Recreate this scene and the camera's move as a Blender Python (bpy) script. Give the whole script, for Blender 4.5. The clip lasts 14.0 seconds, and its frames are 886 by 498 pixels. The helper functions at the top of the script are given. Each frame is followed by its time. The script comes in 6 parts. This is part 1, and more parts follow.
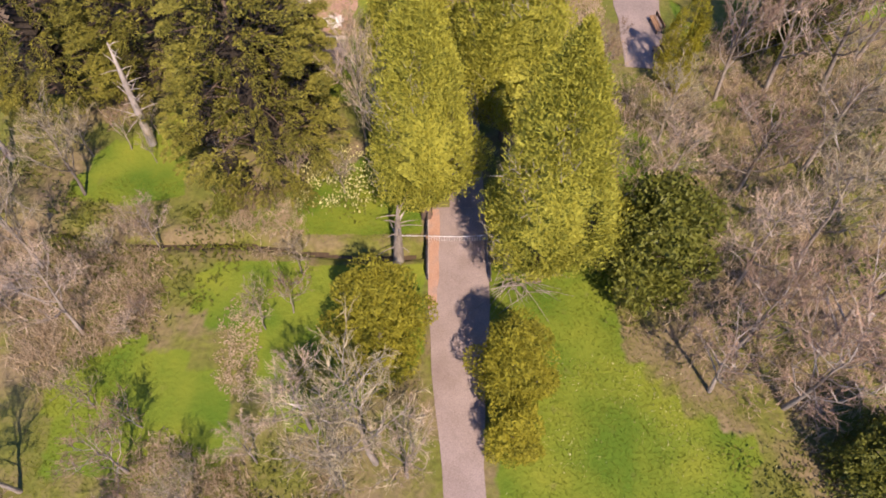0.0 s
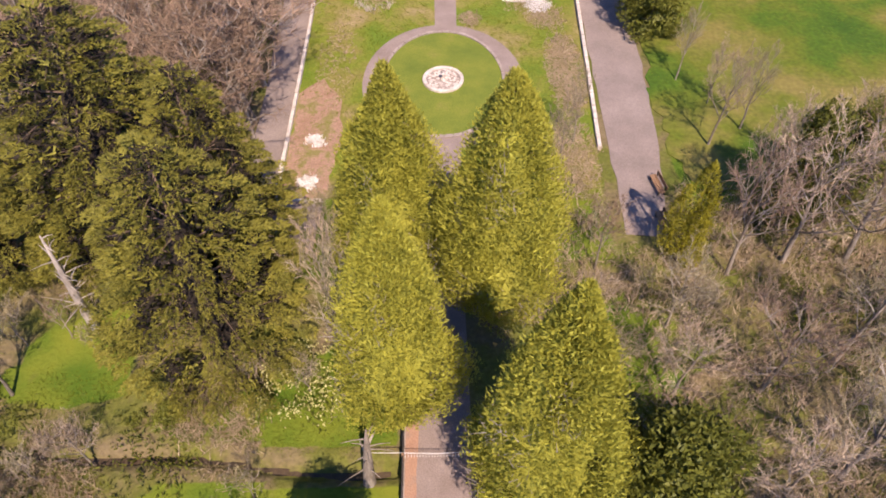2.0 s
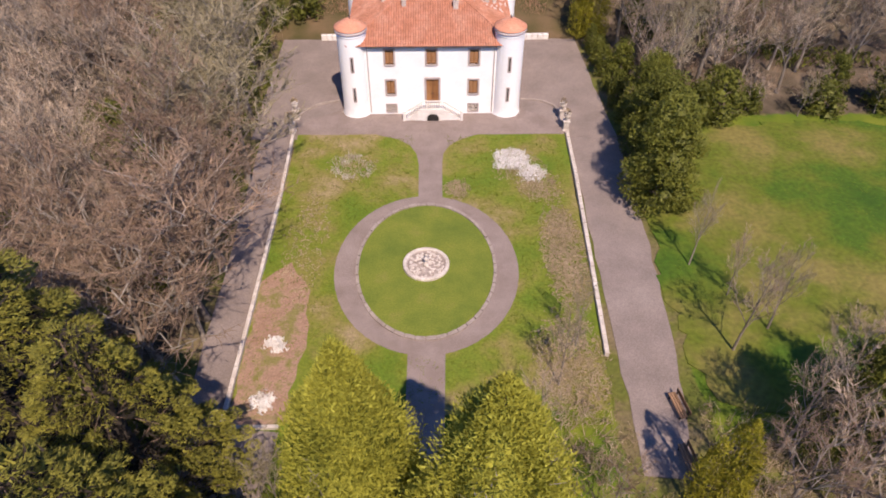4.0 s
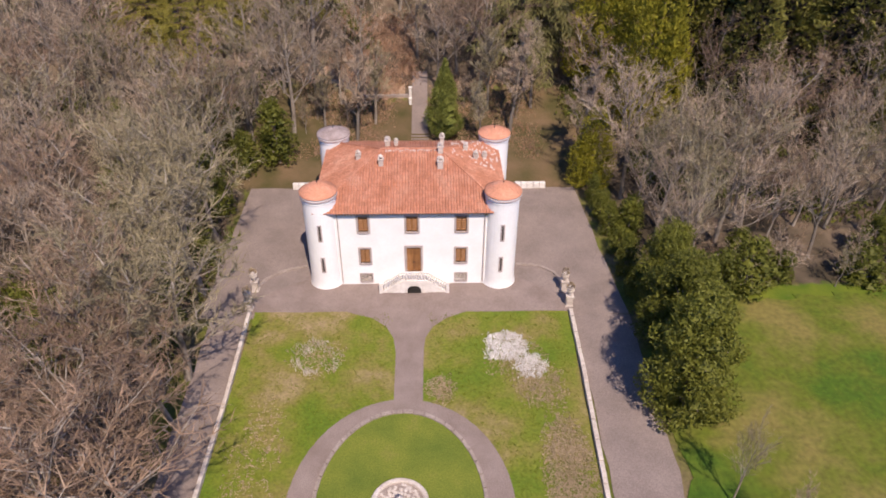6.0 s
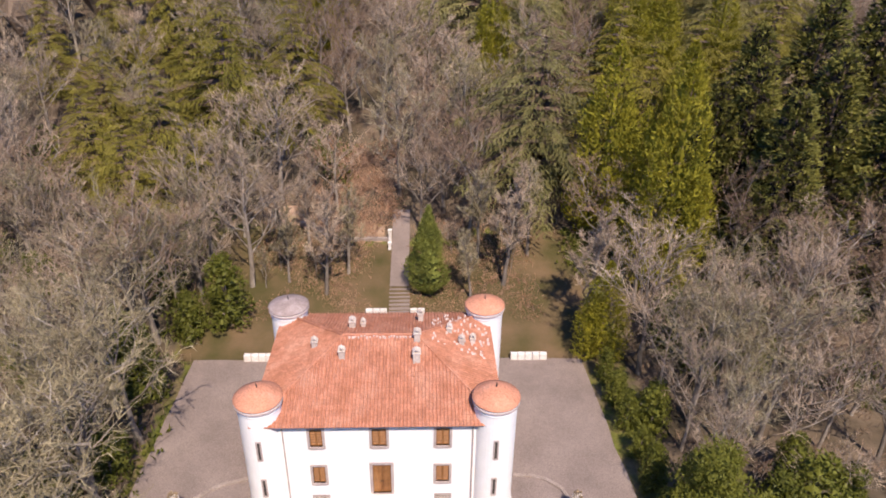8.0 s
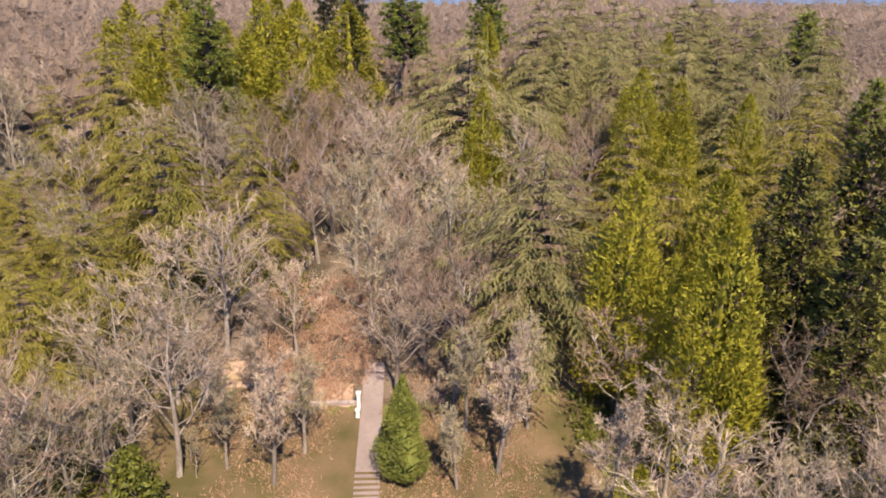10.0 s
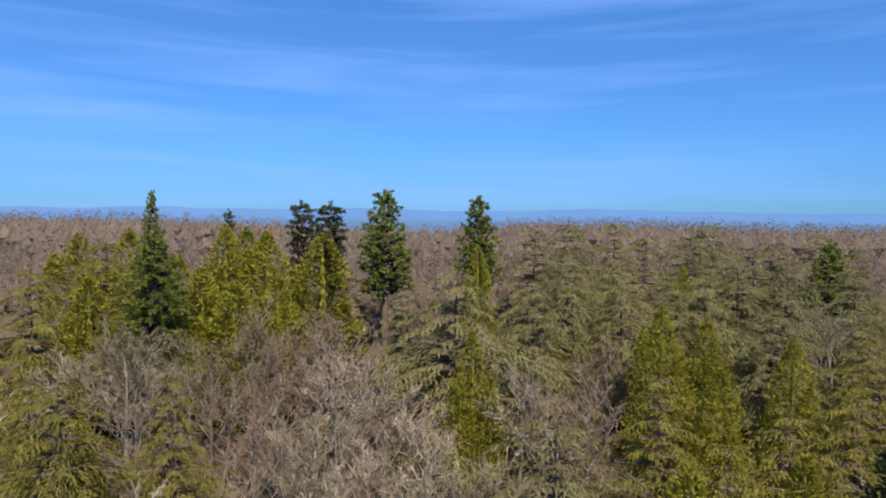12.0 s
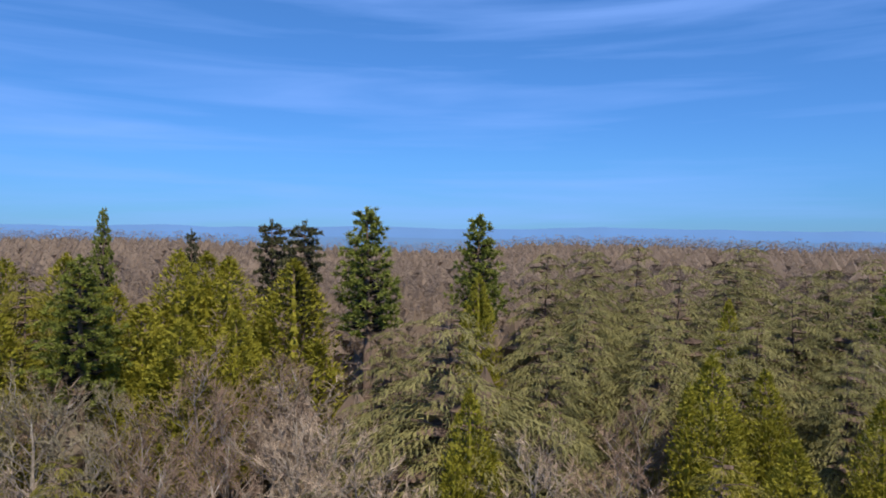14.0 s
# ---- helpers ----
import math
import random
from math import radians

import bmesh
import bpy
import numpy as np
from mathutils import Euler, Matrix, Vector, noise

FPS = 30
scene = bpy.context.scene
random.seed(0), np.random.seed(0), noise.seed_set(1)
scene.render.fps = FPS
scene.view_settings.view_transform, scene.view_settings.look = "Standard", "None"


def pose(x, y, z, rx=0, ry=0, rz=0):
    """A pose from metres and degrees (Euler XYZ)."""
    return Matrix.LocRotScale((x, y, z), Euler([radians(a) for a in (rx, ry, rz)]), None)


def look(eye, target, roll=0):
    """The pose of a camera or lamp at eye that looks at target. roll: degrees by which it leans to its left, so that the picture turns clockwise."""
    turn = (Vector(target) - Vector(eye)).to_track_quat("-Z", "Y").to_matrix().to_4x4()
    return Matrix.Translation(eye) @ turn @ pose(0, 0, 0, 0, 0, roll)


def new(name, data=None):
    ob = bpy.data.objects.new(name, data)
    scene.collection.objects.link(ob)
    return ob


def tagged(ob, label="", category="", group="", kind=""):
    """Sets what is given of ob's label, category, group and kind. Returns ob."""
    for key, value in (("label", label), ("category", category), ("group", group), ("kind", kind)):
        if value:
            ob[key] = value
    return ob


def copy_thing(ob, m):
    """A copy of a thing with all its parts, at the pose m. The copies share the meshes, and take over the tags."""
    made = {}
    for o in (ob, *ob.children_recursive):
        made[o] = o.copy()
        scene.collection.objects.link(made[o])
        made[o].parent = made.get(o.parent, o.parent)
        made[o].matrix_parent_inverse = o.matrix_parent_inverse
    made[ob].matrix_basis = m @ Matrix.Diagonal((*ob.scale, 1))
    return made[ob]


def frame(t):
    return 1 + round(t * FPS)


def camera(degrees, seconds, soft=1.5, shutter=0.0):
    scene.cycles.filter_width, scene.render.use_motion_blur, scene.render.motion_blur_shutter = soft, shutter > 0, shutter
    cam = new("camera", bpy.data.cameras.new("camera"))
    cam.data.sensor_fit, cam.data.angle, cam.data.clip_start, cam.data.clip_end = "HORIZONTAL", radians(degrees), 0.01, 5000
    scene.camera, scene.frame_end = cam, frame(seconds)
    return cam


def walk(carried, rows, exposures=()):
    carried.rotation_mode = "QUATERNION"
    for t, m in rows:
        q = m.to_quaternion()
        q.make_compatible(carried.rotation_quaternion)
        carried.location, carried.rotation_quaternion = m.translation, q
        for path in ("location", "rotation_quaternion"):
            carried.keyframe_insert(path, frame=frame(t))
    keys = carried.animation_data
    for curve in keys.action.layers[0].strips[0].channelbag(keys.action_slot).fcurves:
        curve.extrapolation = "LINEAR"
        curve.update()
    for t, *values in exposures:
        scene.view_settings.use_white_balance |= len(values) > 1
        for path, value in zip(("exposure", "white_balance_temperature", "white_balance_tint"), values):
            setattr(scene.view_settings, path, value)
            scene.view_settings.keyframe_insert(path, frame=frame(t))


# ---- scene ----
cam = camera(65.3, 14.0, soft=1.8)
# seconds, eye x y z in metres, yaw, pitch, roll in degrees
ROWS = [
    (0, -0.48, 2.08, 41.23, -0.31, -57.50, -0.34),
    (0.5, -0.10, 4.35, 41.10, -0.06, -56.55, -0.65),
    (1, 0.26, 6.79, 40.98, -0.03, -54.81, -0.78),
    (1.5, 0.60, 9.39, 40.86, -0.20, -52.83, -0.53),
    (2, 0.92, 12.14, 40.76, -0.44, -50.90, -0.40),
    (2.5, 1.23, 15.03, 40.67, -0.66, -48.91, -0.22),
    (3, 1.54, 18.06, 40.60, -0.70, -47.01, -0.25),
    (3.5, 1.85, 21.21, 40.53, -0.81, -45.01, -0.08),
    (6, 3.50, 38.48, 40.34, -1.46, -35.61, 0.31),
    (6.5, 3.88, 42.17, 40.33, -1.59, -33.70, 0.48),
    (7, 4.27, 45.91, 40.34, -1.69, -31.84, 0.58),
    (7.5, 4.67, 49.71, 40.35, -1.81, -29.95, 0.57),
    (8, 5.10, 53.54, 40.37, -1.88, -28.11, 0.65),
    (8.2, 5.27, 55.08, 40.38, -1.95, -27.35, 0.59),
    (10.3, 7.23, 71.39, 40.59, -2.28, -19.21, 0.68),
    (10.5, 7.43, 72.94, 40.62, -2.31, -17.86, 0.71),
    (11, 7.93, 76.80, 40.70, -2.34, -13.15, 0.83),
    (11.5, 8.43, 80.63, 40.78, -2.35, -7.92, 0.64),
    (12, 8.92, 84.43, 40.87, -2.36, -2.87, 0.50),
    (12.5, 9.41, 88.17, 40.98, -2.25, -1.47, 0.53),
    (13, 9.89, 91.86, 41.09, -2.11, -1.27, 0.49),
    (13.5, 10.36, 95.49, 41.21, -2.00, -1.32, 0.50),
    (14, 10.80, 99.04, 41.33, -1.87, -1.38, 0.49),
]
# seconds, stops, kelvin, tint
EXPOSURES = [(0, 0.68, 7150, 22), (2, 0.62, 7150, 22), (3.5, 0.33, 7000, 20), (6, 0.16, 6900, 18), (8, 0.35, 6900, 17), (10.5, 0.98, 7350, 14), (11, 0.75, 7000, 3), (12.5, 0.1, 6450, 7), (14, 0.08, 6450, 7)]
walk(cam, [(t, pose(x, y, z, 90 + pitch, 0, yaw) @ pose(0, 0, 0, 0, 0, roll)) for t, x, y, z, yaw, pitch, roll in ROWS], EXPOSURES)

# ---- light ----
SUN_TO = Vector((0.27, -0.96, 0.0)).normalized()
SUN_UP = radians(53)
world = bpy.data.worlds.new("sky")
scene.world = world
world.use_nodes = True
wn, wl = world.node_tree.nodes, world.node_tree.links
wn.clear()
w_out, w_bg, w_sky = wn.new("ShaderNodeOutputWorld"), wn.new("ShaderNodeBackground"), wn.new("ShaderNodeTexSky")
w_sky.sky_type, w_sky.sun_disc = "NISHITA", False
w_sky.sun_elevation, w_sky.sun_rotation = SUN_UP, math.atan2(SUN_TO.x, SUN_TO.y)
w_sky.air_density, w_sky.dust_density, w_sky.ozone_density, w_sky.altitude = 1.0, 0.0, 1.0, 200
w_bg.inputs["Strength"].default_value = 0.11
# thin cirrus drawn out along one wind
w_tc, w_map, w_no = wn.new("ShaderNodeTexCoord"), wn.new("ShaderNodeMapping"), wn.new("ShaderNodeTexNoise")
w_map.inputs["Scale"].default_value = (1.5, 1.0, 19.0)
w_map.inputs["Rotation"].default_value = (0.0, radians(8), 0.0)
w_no.inputs["Scale"].default_value, w_no.inputs["Detail"].default_value, w_no.inputs["Distortion"].default_value = 1.3, 6.0, 0.35
w_ramp, w_mix = wn.new("ShaderNodeValToRGB"), wn.new("ShaderNodeMixRGB")
w_ramp.color_ramp.elements[0].position, w_ramp.color_ramp.elements[1].position = 0.47, 0.76
w_ramp.color_ramp.elements[1].color = (0.5, 0.5, 0.5, 1)
w_mix.inputs[2].default_value = (2.6, 4.5, 10.0, 1)
wl.new(w_tc.outputs["Generated"], w_map.inputs["Vector"])
wl.new(w_map.outputs["Vector"], w_no.inputs["Vector"])
wl.new(w_no.outputs["Fac"], w_ramp.inputs["Fac"])
wl.new(w_ramp.outputs["Color"], w_mix.inputs[0])
# clean, deep-blue air: the sky's colour cooled from the horizon upwards
w_sep, w_tint, w_mul = wn.new("ShaderNodeSeparateXYZ"), wn.new("ShaderNodeValToRGB"), wn.new("ShaderNodeMixRGB")
w_tint.color_ramp.elements[0].color, w_tint.color_ramp.elements[1].color = (0.16, 0.38, 0.95, 1), (0.36, 0.70, 1.2, 1)
w_tint.color_ramp.elements[1].position = 0.3
w_tint.color_ramp.elements.new(0.1).color = (0.26, 0.54, 1.06, 1)
w_mul.blend_type, w_mul.inputs[0].default_value = "MULTIPLY", 1.0
wl.new(w_tc.outputs["Generated"], w_sep.inputs[0])
wl.new(w_sep.outputs["Z"], w_tint.inputs["Fac"])
wl.new(w_sky.outputs["Color"], w_mul.inputs[1])
wl.new(w_tint.outputs["Color"], w_mul.inputs[2])
wl.new(w_mul.outputs["Color"], w_mix.inputs[1])
wl.new(w_mix.outputs["Color"], w_bg.inputs["Color"])
wl.new(w_bg.outputs["Background"], w_out.inputs["Surface"])

sun_data = bpy.data.lights.new("sun", "SUN")
sun_data.energy, sun_data.angle, sun_data.color = 5.0, radians(0.6), (1.0, 0.90, 0.78)
sun = new("sun", sun_data)
sun.matrix_world = look((0, 0, 120), Vector((0, 0, 120)) - (SUN_TO * math.cos(SUN_UP) + Vector((0, 0, math.sin(SUN_UP)))))


# ---- materials ----
def principled(name):
    m = bpy.data.materials.new(name)
    m.use_nodes = True
    nt = m.node_tree
    return m, nt, nt.nodes["Principled BSDF"]


def surface(name, stops, scale=1.0, rough=0.85, fine=12.0, bump=0.4, vary=0.0, island=0.0, depth=0.03, spec=0.3, stretch=(1, 1, 1), contrast=0.2):
    """A matt procedural surface: colours over a broad noise, a finer grain over them, relief, and variation by object or by piece."""
    m, nt, bsdf = principled(name)
    n, l = nt.nodes, nt.links
    tc, mp = n.new("ShaderNodeTexCoord"), n.new("ShaderNodeMapping")
    mp.inputs["Scale"].default_value = stretch
    l.new(tc.outputs["Object"], mp.inputs["Vector"])
    broad, grain = n.new("ShaderNodeTexNoise"), n.new("ShaderNodeTexNoise")
    broad.inputs["Scale"].default_value, broad.inputs["Detail"].default_value = scale, 4.0
    grain.inputs["Scale"].default_value, grain.inputs["Detail"].default_value = scale * fine, 3.0
    broad.inputs["Roughness"].default_value = 0.6
    l.new(mp.outputs["Vector"], broad.inputs["Vector"])
    l.new(mp.outputs["Vector"], grain.inputs["Vector"])
    ramp = n.new("ShaderNodeValToRGB")
    e = ramp.color_ramp.elements
    while len(e) < len(stops):
        e.new(0.5)
    for k, (p, c) in enumerate(stops):
        e[k].position, e[k].color = p, (*c, 1)
    l.new(broad.outputs["Fac"], ramp.inputs["Fac"])
    hsv = n.new("ShaderNodeHueSaturation")
    l.new(ramp.outputs["Color"], hsv.inputs["Color"])
    val = n.new("ShaderNodeMapRange")
    val.inputs["From Min"].default_value, val.inputs["From Max"].default_value = 0.3, 0.7
    val.inputs["To Min"].default_value, val.inputs["To Max"].default_value = 1 - contrast * 1.1, 1 + contrast
    l.new(grain.outputs["Fac"], val.inputs["Value"])
    last = val.outputs["Result"]
    for amount, node, out in ((vary, "ShaderNodeObjectInfo", "Random"), (island, "ShaderNodeNewGeometry", "Random Per Island")):
        if amount:
            src, rng, mul = n.new(node), n.new("ShaderNodeMapRange"), n.new("ShaderNodeMath")
            rng.inputs["To Min"].default_value, rng.inputs["To Max"].default_value = 1 - amount, 1 + amount
            l.new(src.outputs[out], rng.inputs["Value"])
            mul.operation = "MULTIPLY"
            l.new(last, mul.inputs[0])
            l.new(rng.outputs["Result"], mul.inputs[1])
            last = mul.outputs["Value"]
    l.new(last, hsv.inputs["Value"])
    l.new(hsv.outputs["Color"], bsdf.inputs["Base Color"])
    bsdf.inputs["Roughness"].default_value = rough
    bsdf.inputs["Specular IOR Level"].default_value = spec
    if bump:
        b = n.new("ShaderNodeBump")
        b.inputs["Strength"].default_value, b.inputs["Distance"].default_value = bump, depth
        l.new(grain.outputs["Fac"], b.inputs["Height"])
        l.new(b.outputs["Normal"], bsdf.inputs["Normal"])
    return m


def foliage(name, dark, light, vary=0.25, island=0.35, glow=0.3, rough=0.7):
    """Leaves or needles: colour from dark to light by spray, by tree and in patches; part of the light passes through."""
    m, nt, bsdf = principled(name)
    n, l = nt.nodes, nt.links
    tc, broad = n.new("ShaderNodeTexCoord"), n.new("ShaderNodeTexNoise")
    broad.inputs["Scale"].default_value, broad.inputs["Detail"].default_value = 0.55, 3.0
    l.new(tc.outputs["Object"], broad.inputs["Vector"])
    geo, info = n.new("ShaderNodeNewGeometry"), n.new("ShaderNodeObjectInfo")
    add = n.new("ShaderNodeMath")
    add.operation = "MULTIPLY_ADD"
    l.new(geo.outputs["Random Per Island"], add.inputs[0])
    add.inputs[1].default_value = island
    l.new(broad.outputs["Fac"], add.inputs[2])
    add2 = n.new("ShaderNodeMath")
    add2.operation = "MULTIPLY_ADD"
    l.new(info.outputs["Random"], add2.inputs[0])
    add2.inputs[1].default_value = vary
    l.new(add.outputs["Value"], add2.inputs[2])
    rng = n.new("ShaderNodeMapRange")
    rng.inputs["From Min"].default_value, rng.inputs["From Max"].default_value = 0.35, 0.75 + island * 0.6 + vary * 0.6
    l.new(add2.outputs["Value"], rng.inputs["Value"])
    mix = n.new("ShaderNodeMixRGB")
    mix.inputs[1].default_value, mix.inputs[2].default_value = (*dark, 1), (*light, 1)
    l.new(rng.outputs["Result"], mix.inputs[0])
    l.new(mix.outputs["Color"], bsdf.inputs["Base Color"])
    bsdf.inputs["Roughness"].default_value = rough
    bsdf.inputs["Specular IOR Level"].default_value = 0.25
    tr, ms = n.new("ShaderNodeBsdfTranslucent"), n.new("ShaderNodeMixShader")
    l.new(mix.outputs["Color"], tr.inputs["Color"])
    ms.inputs["Fac"].default_value = glow
    l.new(bsdf.outputs["BSDF"], ms.inputs[1])
    l.new(tr.outputs["BSDF"], ms.inputs[2])
    l.new(ms.outputs["Shader"], n["Material Output"].inputs["Surface"])
    return m


M = {
    "meadow": surface("meadow_grass", [(0.33, (0.035, 0.085, 0.005)), (0.43, (0.06, 0.11, 0.007)), (0.51, (0.105, 0.126, 0.012)), (0.61, (0.18, 0.15, 0.04))], 0.075, 0.9, 30, 0.9, depth=0.10),
    "lawn": surface("mown_lawn", [(0.36, (0.1, 0.155, 0.012)), (0.48, (0.145, 0.172, 0.019)), (0.57, (0.2, 0.174, 0.046)), (0.68, (0.29, 0.218, 0.115))], 0.16, 0.9, 30, 0.7, depth=0.06),
    "island_lawn": surface("island_lawn", [(0.3, (0.10, 0.14, 0.018)), (0.6, (0.16, 0.185, 0.025)), (0.8, (0.21, 0.19, 0.05))], 0.35, 0.9, 25, 0.6, depth=0.05),
    "gravel": surface("pink_gravel", [(0.3, (0.195, 0.155, 0.135)), (0.5, (0.235, 0.186, 0.163)), (0.7, (0.27, 0.217, 0.19))], 0.3, 0.95, 40, 0.5, depth=0.03),
    "path": surface("red_gravel", [(0.3, (0.205, 0.155, 0.132)), (0.55, (0.25, 0.195, 0.17)), (0.75, (0.285, 0.226, 0.2))], 0.45, 0.95, 30, 0.5, depth=0.03),
    "bare_soil": surface("dry_soil", [(0.3, (0.30, 0.20, 0.125)), (0.5, (0.40, 0.28, 0.2)), (0.7, (0.22, 0.19, 0.06))], 0.5, 0.95, 16, 0.7, depth=0.06),
    "brick_soil": surface("red_soil", [(0.3, (0.26, 0.155, 0.1)), (0.5, (0.32, 0.2, 0.14)), (0.62, (0.2, 0.17, 0.06))], 0.6, 0.95, 14, 0.6, depth=0.05),
    "orange_soil": surface("orange_grit", [(0.3, (0.3, 0.17, 0.115)), (0.5, (0.36, 0.21, 0.14)), (0.7, (0.27, 0.19, 0.15))], 0.9, 0.95, 14, 0.6, depth=0.03),
    "bark": surface("grey_bark", [(0.3, (0.162, 0.131, 0.101)), (0.5, (0.252, 0.211, 0.171)), (0.7, (0.360, 0.320, 0.270))], 1.2, 0.95, 8, 0.6, 0.25, stretch=(1, 1, 0.25)),
    "twig": surface("bare_twigs", [(0.3, (0.259, 0.191, 0.132)), (0.5, (0.362, 0.272, 0.193)), (0.7, (0.463, 0.375, 0.269))], 0.35, 0.95, 6, 0.0, 0.2, 0.3),
    "twig_brown": surface("brown_twigs", [(0.3, (0.185, 0.121, 0.079)), (0.5, (0.248, 0.166, 0.113)), (0.7, (0.300, 0.217, 0.147))], 0.35, 0.95, 6, 0.0, 0.2, 0.3),
    "twig_moss": surface("mossy_twigs", [(0.3, (0.180, 0.149, 0.078)), (0.5, (0.281, 0.234, 0.139)), (0.7, (0.369, 0.314, 0.209))], 0.35, 0.95, 6, 0.0, 0.2, 0.3),
    "grey_twig": surface("grey_dry_twigs", [(0.3, (0.2, 0.17, 0.14)), (0.6, (0.32, 0.28, 0.24)), (0.75, (0.4, 0.36, 0.32))], 1.2, 0.95, 8, 0.0),
    # near-black twig colour that paints the shade in gaps of the crowns
    "gap_shade": surface("gap_shade_twigs", [(0.3, (0.021, 0.016, 0.011)), (0.6, (0.036, 0.027, 0.019)), (0.75, (0.051, 0.039, 0.029))], 1.5, 0.95, 8, 0.5),
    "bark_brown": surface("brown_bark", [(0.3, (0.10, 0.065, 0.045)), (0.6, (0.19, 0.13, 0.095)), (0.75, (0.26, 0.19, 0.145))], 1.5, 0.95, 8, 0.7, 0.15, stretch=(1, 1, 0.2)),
    "dead_wood": surface("bleached_wood", [(0.3, (0.257, 0.211, 0.172)), (0.6, (0.374, 0.328, 0.281)), (0.75, (0.429, 0.390, 0.343))], 1.4, 0.9, 8, 0.5, 0.1, stretch=(1, 1, 0.2)),
    "cypress": foliage("cypress_sprays", (0.175, 0.178, 0.02), (0.47, 0.445, 0.066), 0.15, 0.35, 0.2),
    "thuja": foliage("thuja_sprays", (0.115, 0.113, 0.010), (0.345, 0.306, 0.028), 0.25, 0.35, 0.22),
    "cedar_dark": foliage("dark_cedar_needles", (0.056, 0.058, 0.01), (0.285, 0.258, 0.042), 0.1, 0.35, 0.05),
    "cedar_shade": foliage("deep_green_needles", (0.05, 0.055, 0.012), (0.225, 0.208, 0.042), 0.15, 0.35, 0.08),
    "cedar_grey": foliage("grey_cedar_needles", (0.112, 0.109, 0.037), (0.324, 0.287, 0.110), 0.25, 0.3, 0.25),
    "cedar_olive": foliage("olive_cedar_needles", (0.098, 0.093, 0.013), (0.283, 0.240, 0.044), 0.3, 0.35, 0.2),
    "bracken": foliage("dry_bracken", (0.3, 0.165, 0.1), (0.5, 0.33, 0.22), 0.0, 0.5, 0.2),
    "far_twig": foliage("far_brown_twigs", (0.198, 0.142, 0.102), (0.343, 0.257, 0.186), 0.0, 0.5, 0.4),
    "pine": foliage("pine_needles", (0.08, 0.1, 0.016), (0.26, 0.28, 0.05), 0.25, 0.35, 0.2),
    "dark_pine": foliage("dark_brownish_needles", (0.035, 0.04, 0.016), (0.11, 0.105, 0.042), 0.1, 0.35, 0.1),
    "garden_green": foliage("fresh_conifer_sprays", (0.085, 0.11, 0.02), (0.26, 0.27, 0.06), 0.1, 0.35, 0.2),
    "laurel": foliage("evergreen_leaves", (0.045, 0.055, 0.008), (0.165, 0.17, 0.026), 0.3, 0.4, 0.15, 0.6),
    "grass_blade": foliage("grass_blades", (0.11, 0.15, 0.011), (0.2, 0.22, 0.026), 0.0, 0.6, 0.35),
    "dry_blade": foliage("dry_stalks", (0.25, 0.175, 0.1), (0.47, 0.37, 0.25), 0.0, 0.6, 0.2),
    "worn_blade": foliage("flattened_dry_grass", (0.27, 0.21, 0.11), (0.47, 0.36, 0.25), 0.0, 0.6, 0.2),
    "pale_stem": foliage("pale_pruned_stems", (0.36, 0.3, 0.22), (0.66, 0.6, 0.52), 0.0, 0.6, 0.1),
    "white_blade": foliage("pale_stems", (0.6, 0.54, 0.5), (0.88, 0.86, 0.84), 0.0, 0.6, 0.1),
    "catkin": foliage("pale_yellow_catkins", (0.35, 0.33, 0.08), (0.72, 0.68, 0.36), 0.0, 0.6, 0.3),
    "plaster": surface("white_lime_plaster", [(0.3, (0.80, 0.79, 0.78)), (0.6, (0.85, 0.845, 0.84)), (0.8, (0.88, 0.875, 0.87))], 0.5, 0.9, 9, 0.0, contrast=0.02),
    "stone": surface("pale_stone", [(0.3, (0.42, 0.35, 0.30)), (0.55, (0.56, 0.49, 0.43)), (0.75, (0.66, 0.60, 0.55))], 1.2, 0.9, 10, 0.4, depth=0.02),
    "white_stone": surface("white_stone", [(0.3, (0.60, 0.55, 0.50)), (0.55, (0.74, 0.70, 0.66)), (0.75, (0.80, 0.77, 0.74))], 1.3, 0.9, 10, 0.4, depth=0.02),
    "trim": surface("grey_pink_stone", [(0.3, (0.36, 0.29, 0.27)), (0.6, (0.46, 0.39, 0.37))], 1.5, 0.9, 10, 0.3, depth=0.01),
    "kerb": surface("kerb_stone", [(0.3, (0.25, 0.2, 0.17)), (0.6, (0.33, 0.27, 0.235)), (0.75, (0.41, 0.35, 0.31))], 0.9, 0.9, 10, 0.4, depth=0.02),
    "tile": surface("terracotta_tiles", [(0.3, (0.37, 0.15, 0.085)), (0.5, (0.45, 0.195, 0.12)), (0.7, (0.50, 0.25, 0.165))], 0.7, 0.85, 12, 0.3, 0.0, 0.13, depth=0.01),
    "cap": surface("orange_render", [(0.3, (0.50, 0.215, 0.125)), (0.55, (0.60, 0.27, 0.165)), (0.75, (0.64, 0.34, 0.235))], 0.9, 0.85, 9, 0.25, depth=0.02),
    "cap_grey": surface("lichened_render", [(0.3, (0.26, 0.20, 0.18)), (0.55, (0.35, 0.28, 0.26)), (0.75, (0.44, 0.38, 0.35))], 1.2, 0.9, 9, 0.3, depth=0.02),
    "mortar": surface("pale_mortar", [(0.3, (0.55, 0.42, 0.36)), (0.7, (0.68, 0.56, 0.5))], 2.0, 0.9, 8, 0.3),
    "oak": surface("varnished_oak", [(0.3, (0.20, 0.085, 0.03)), (0.55, (0.31, 0.145, 0.055)), (0.75, (0.38, 0.2, 0.085))], 1.6, 0.6, 9, 0.3, 0.1, stretch=(1, 1, 0.2), depth=0.006),
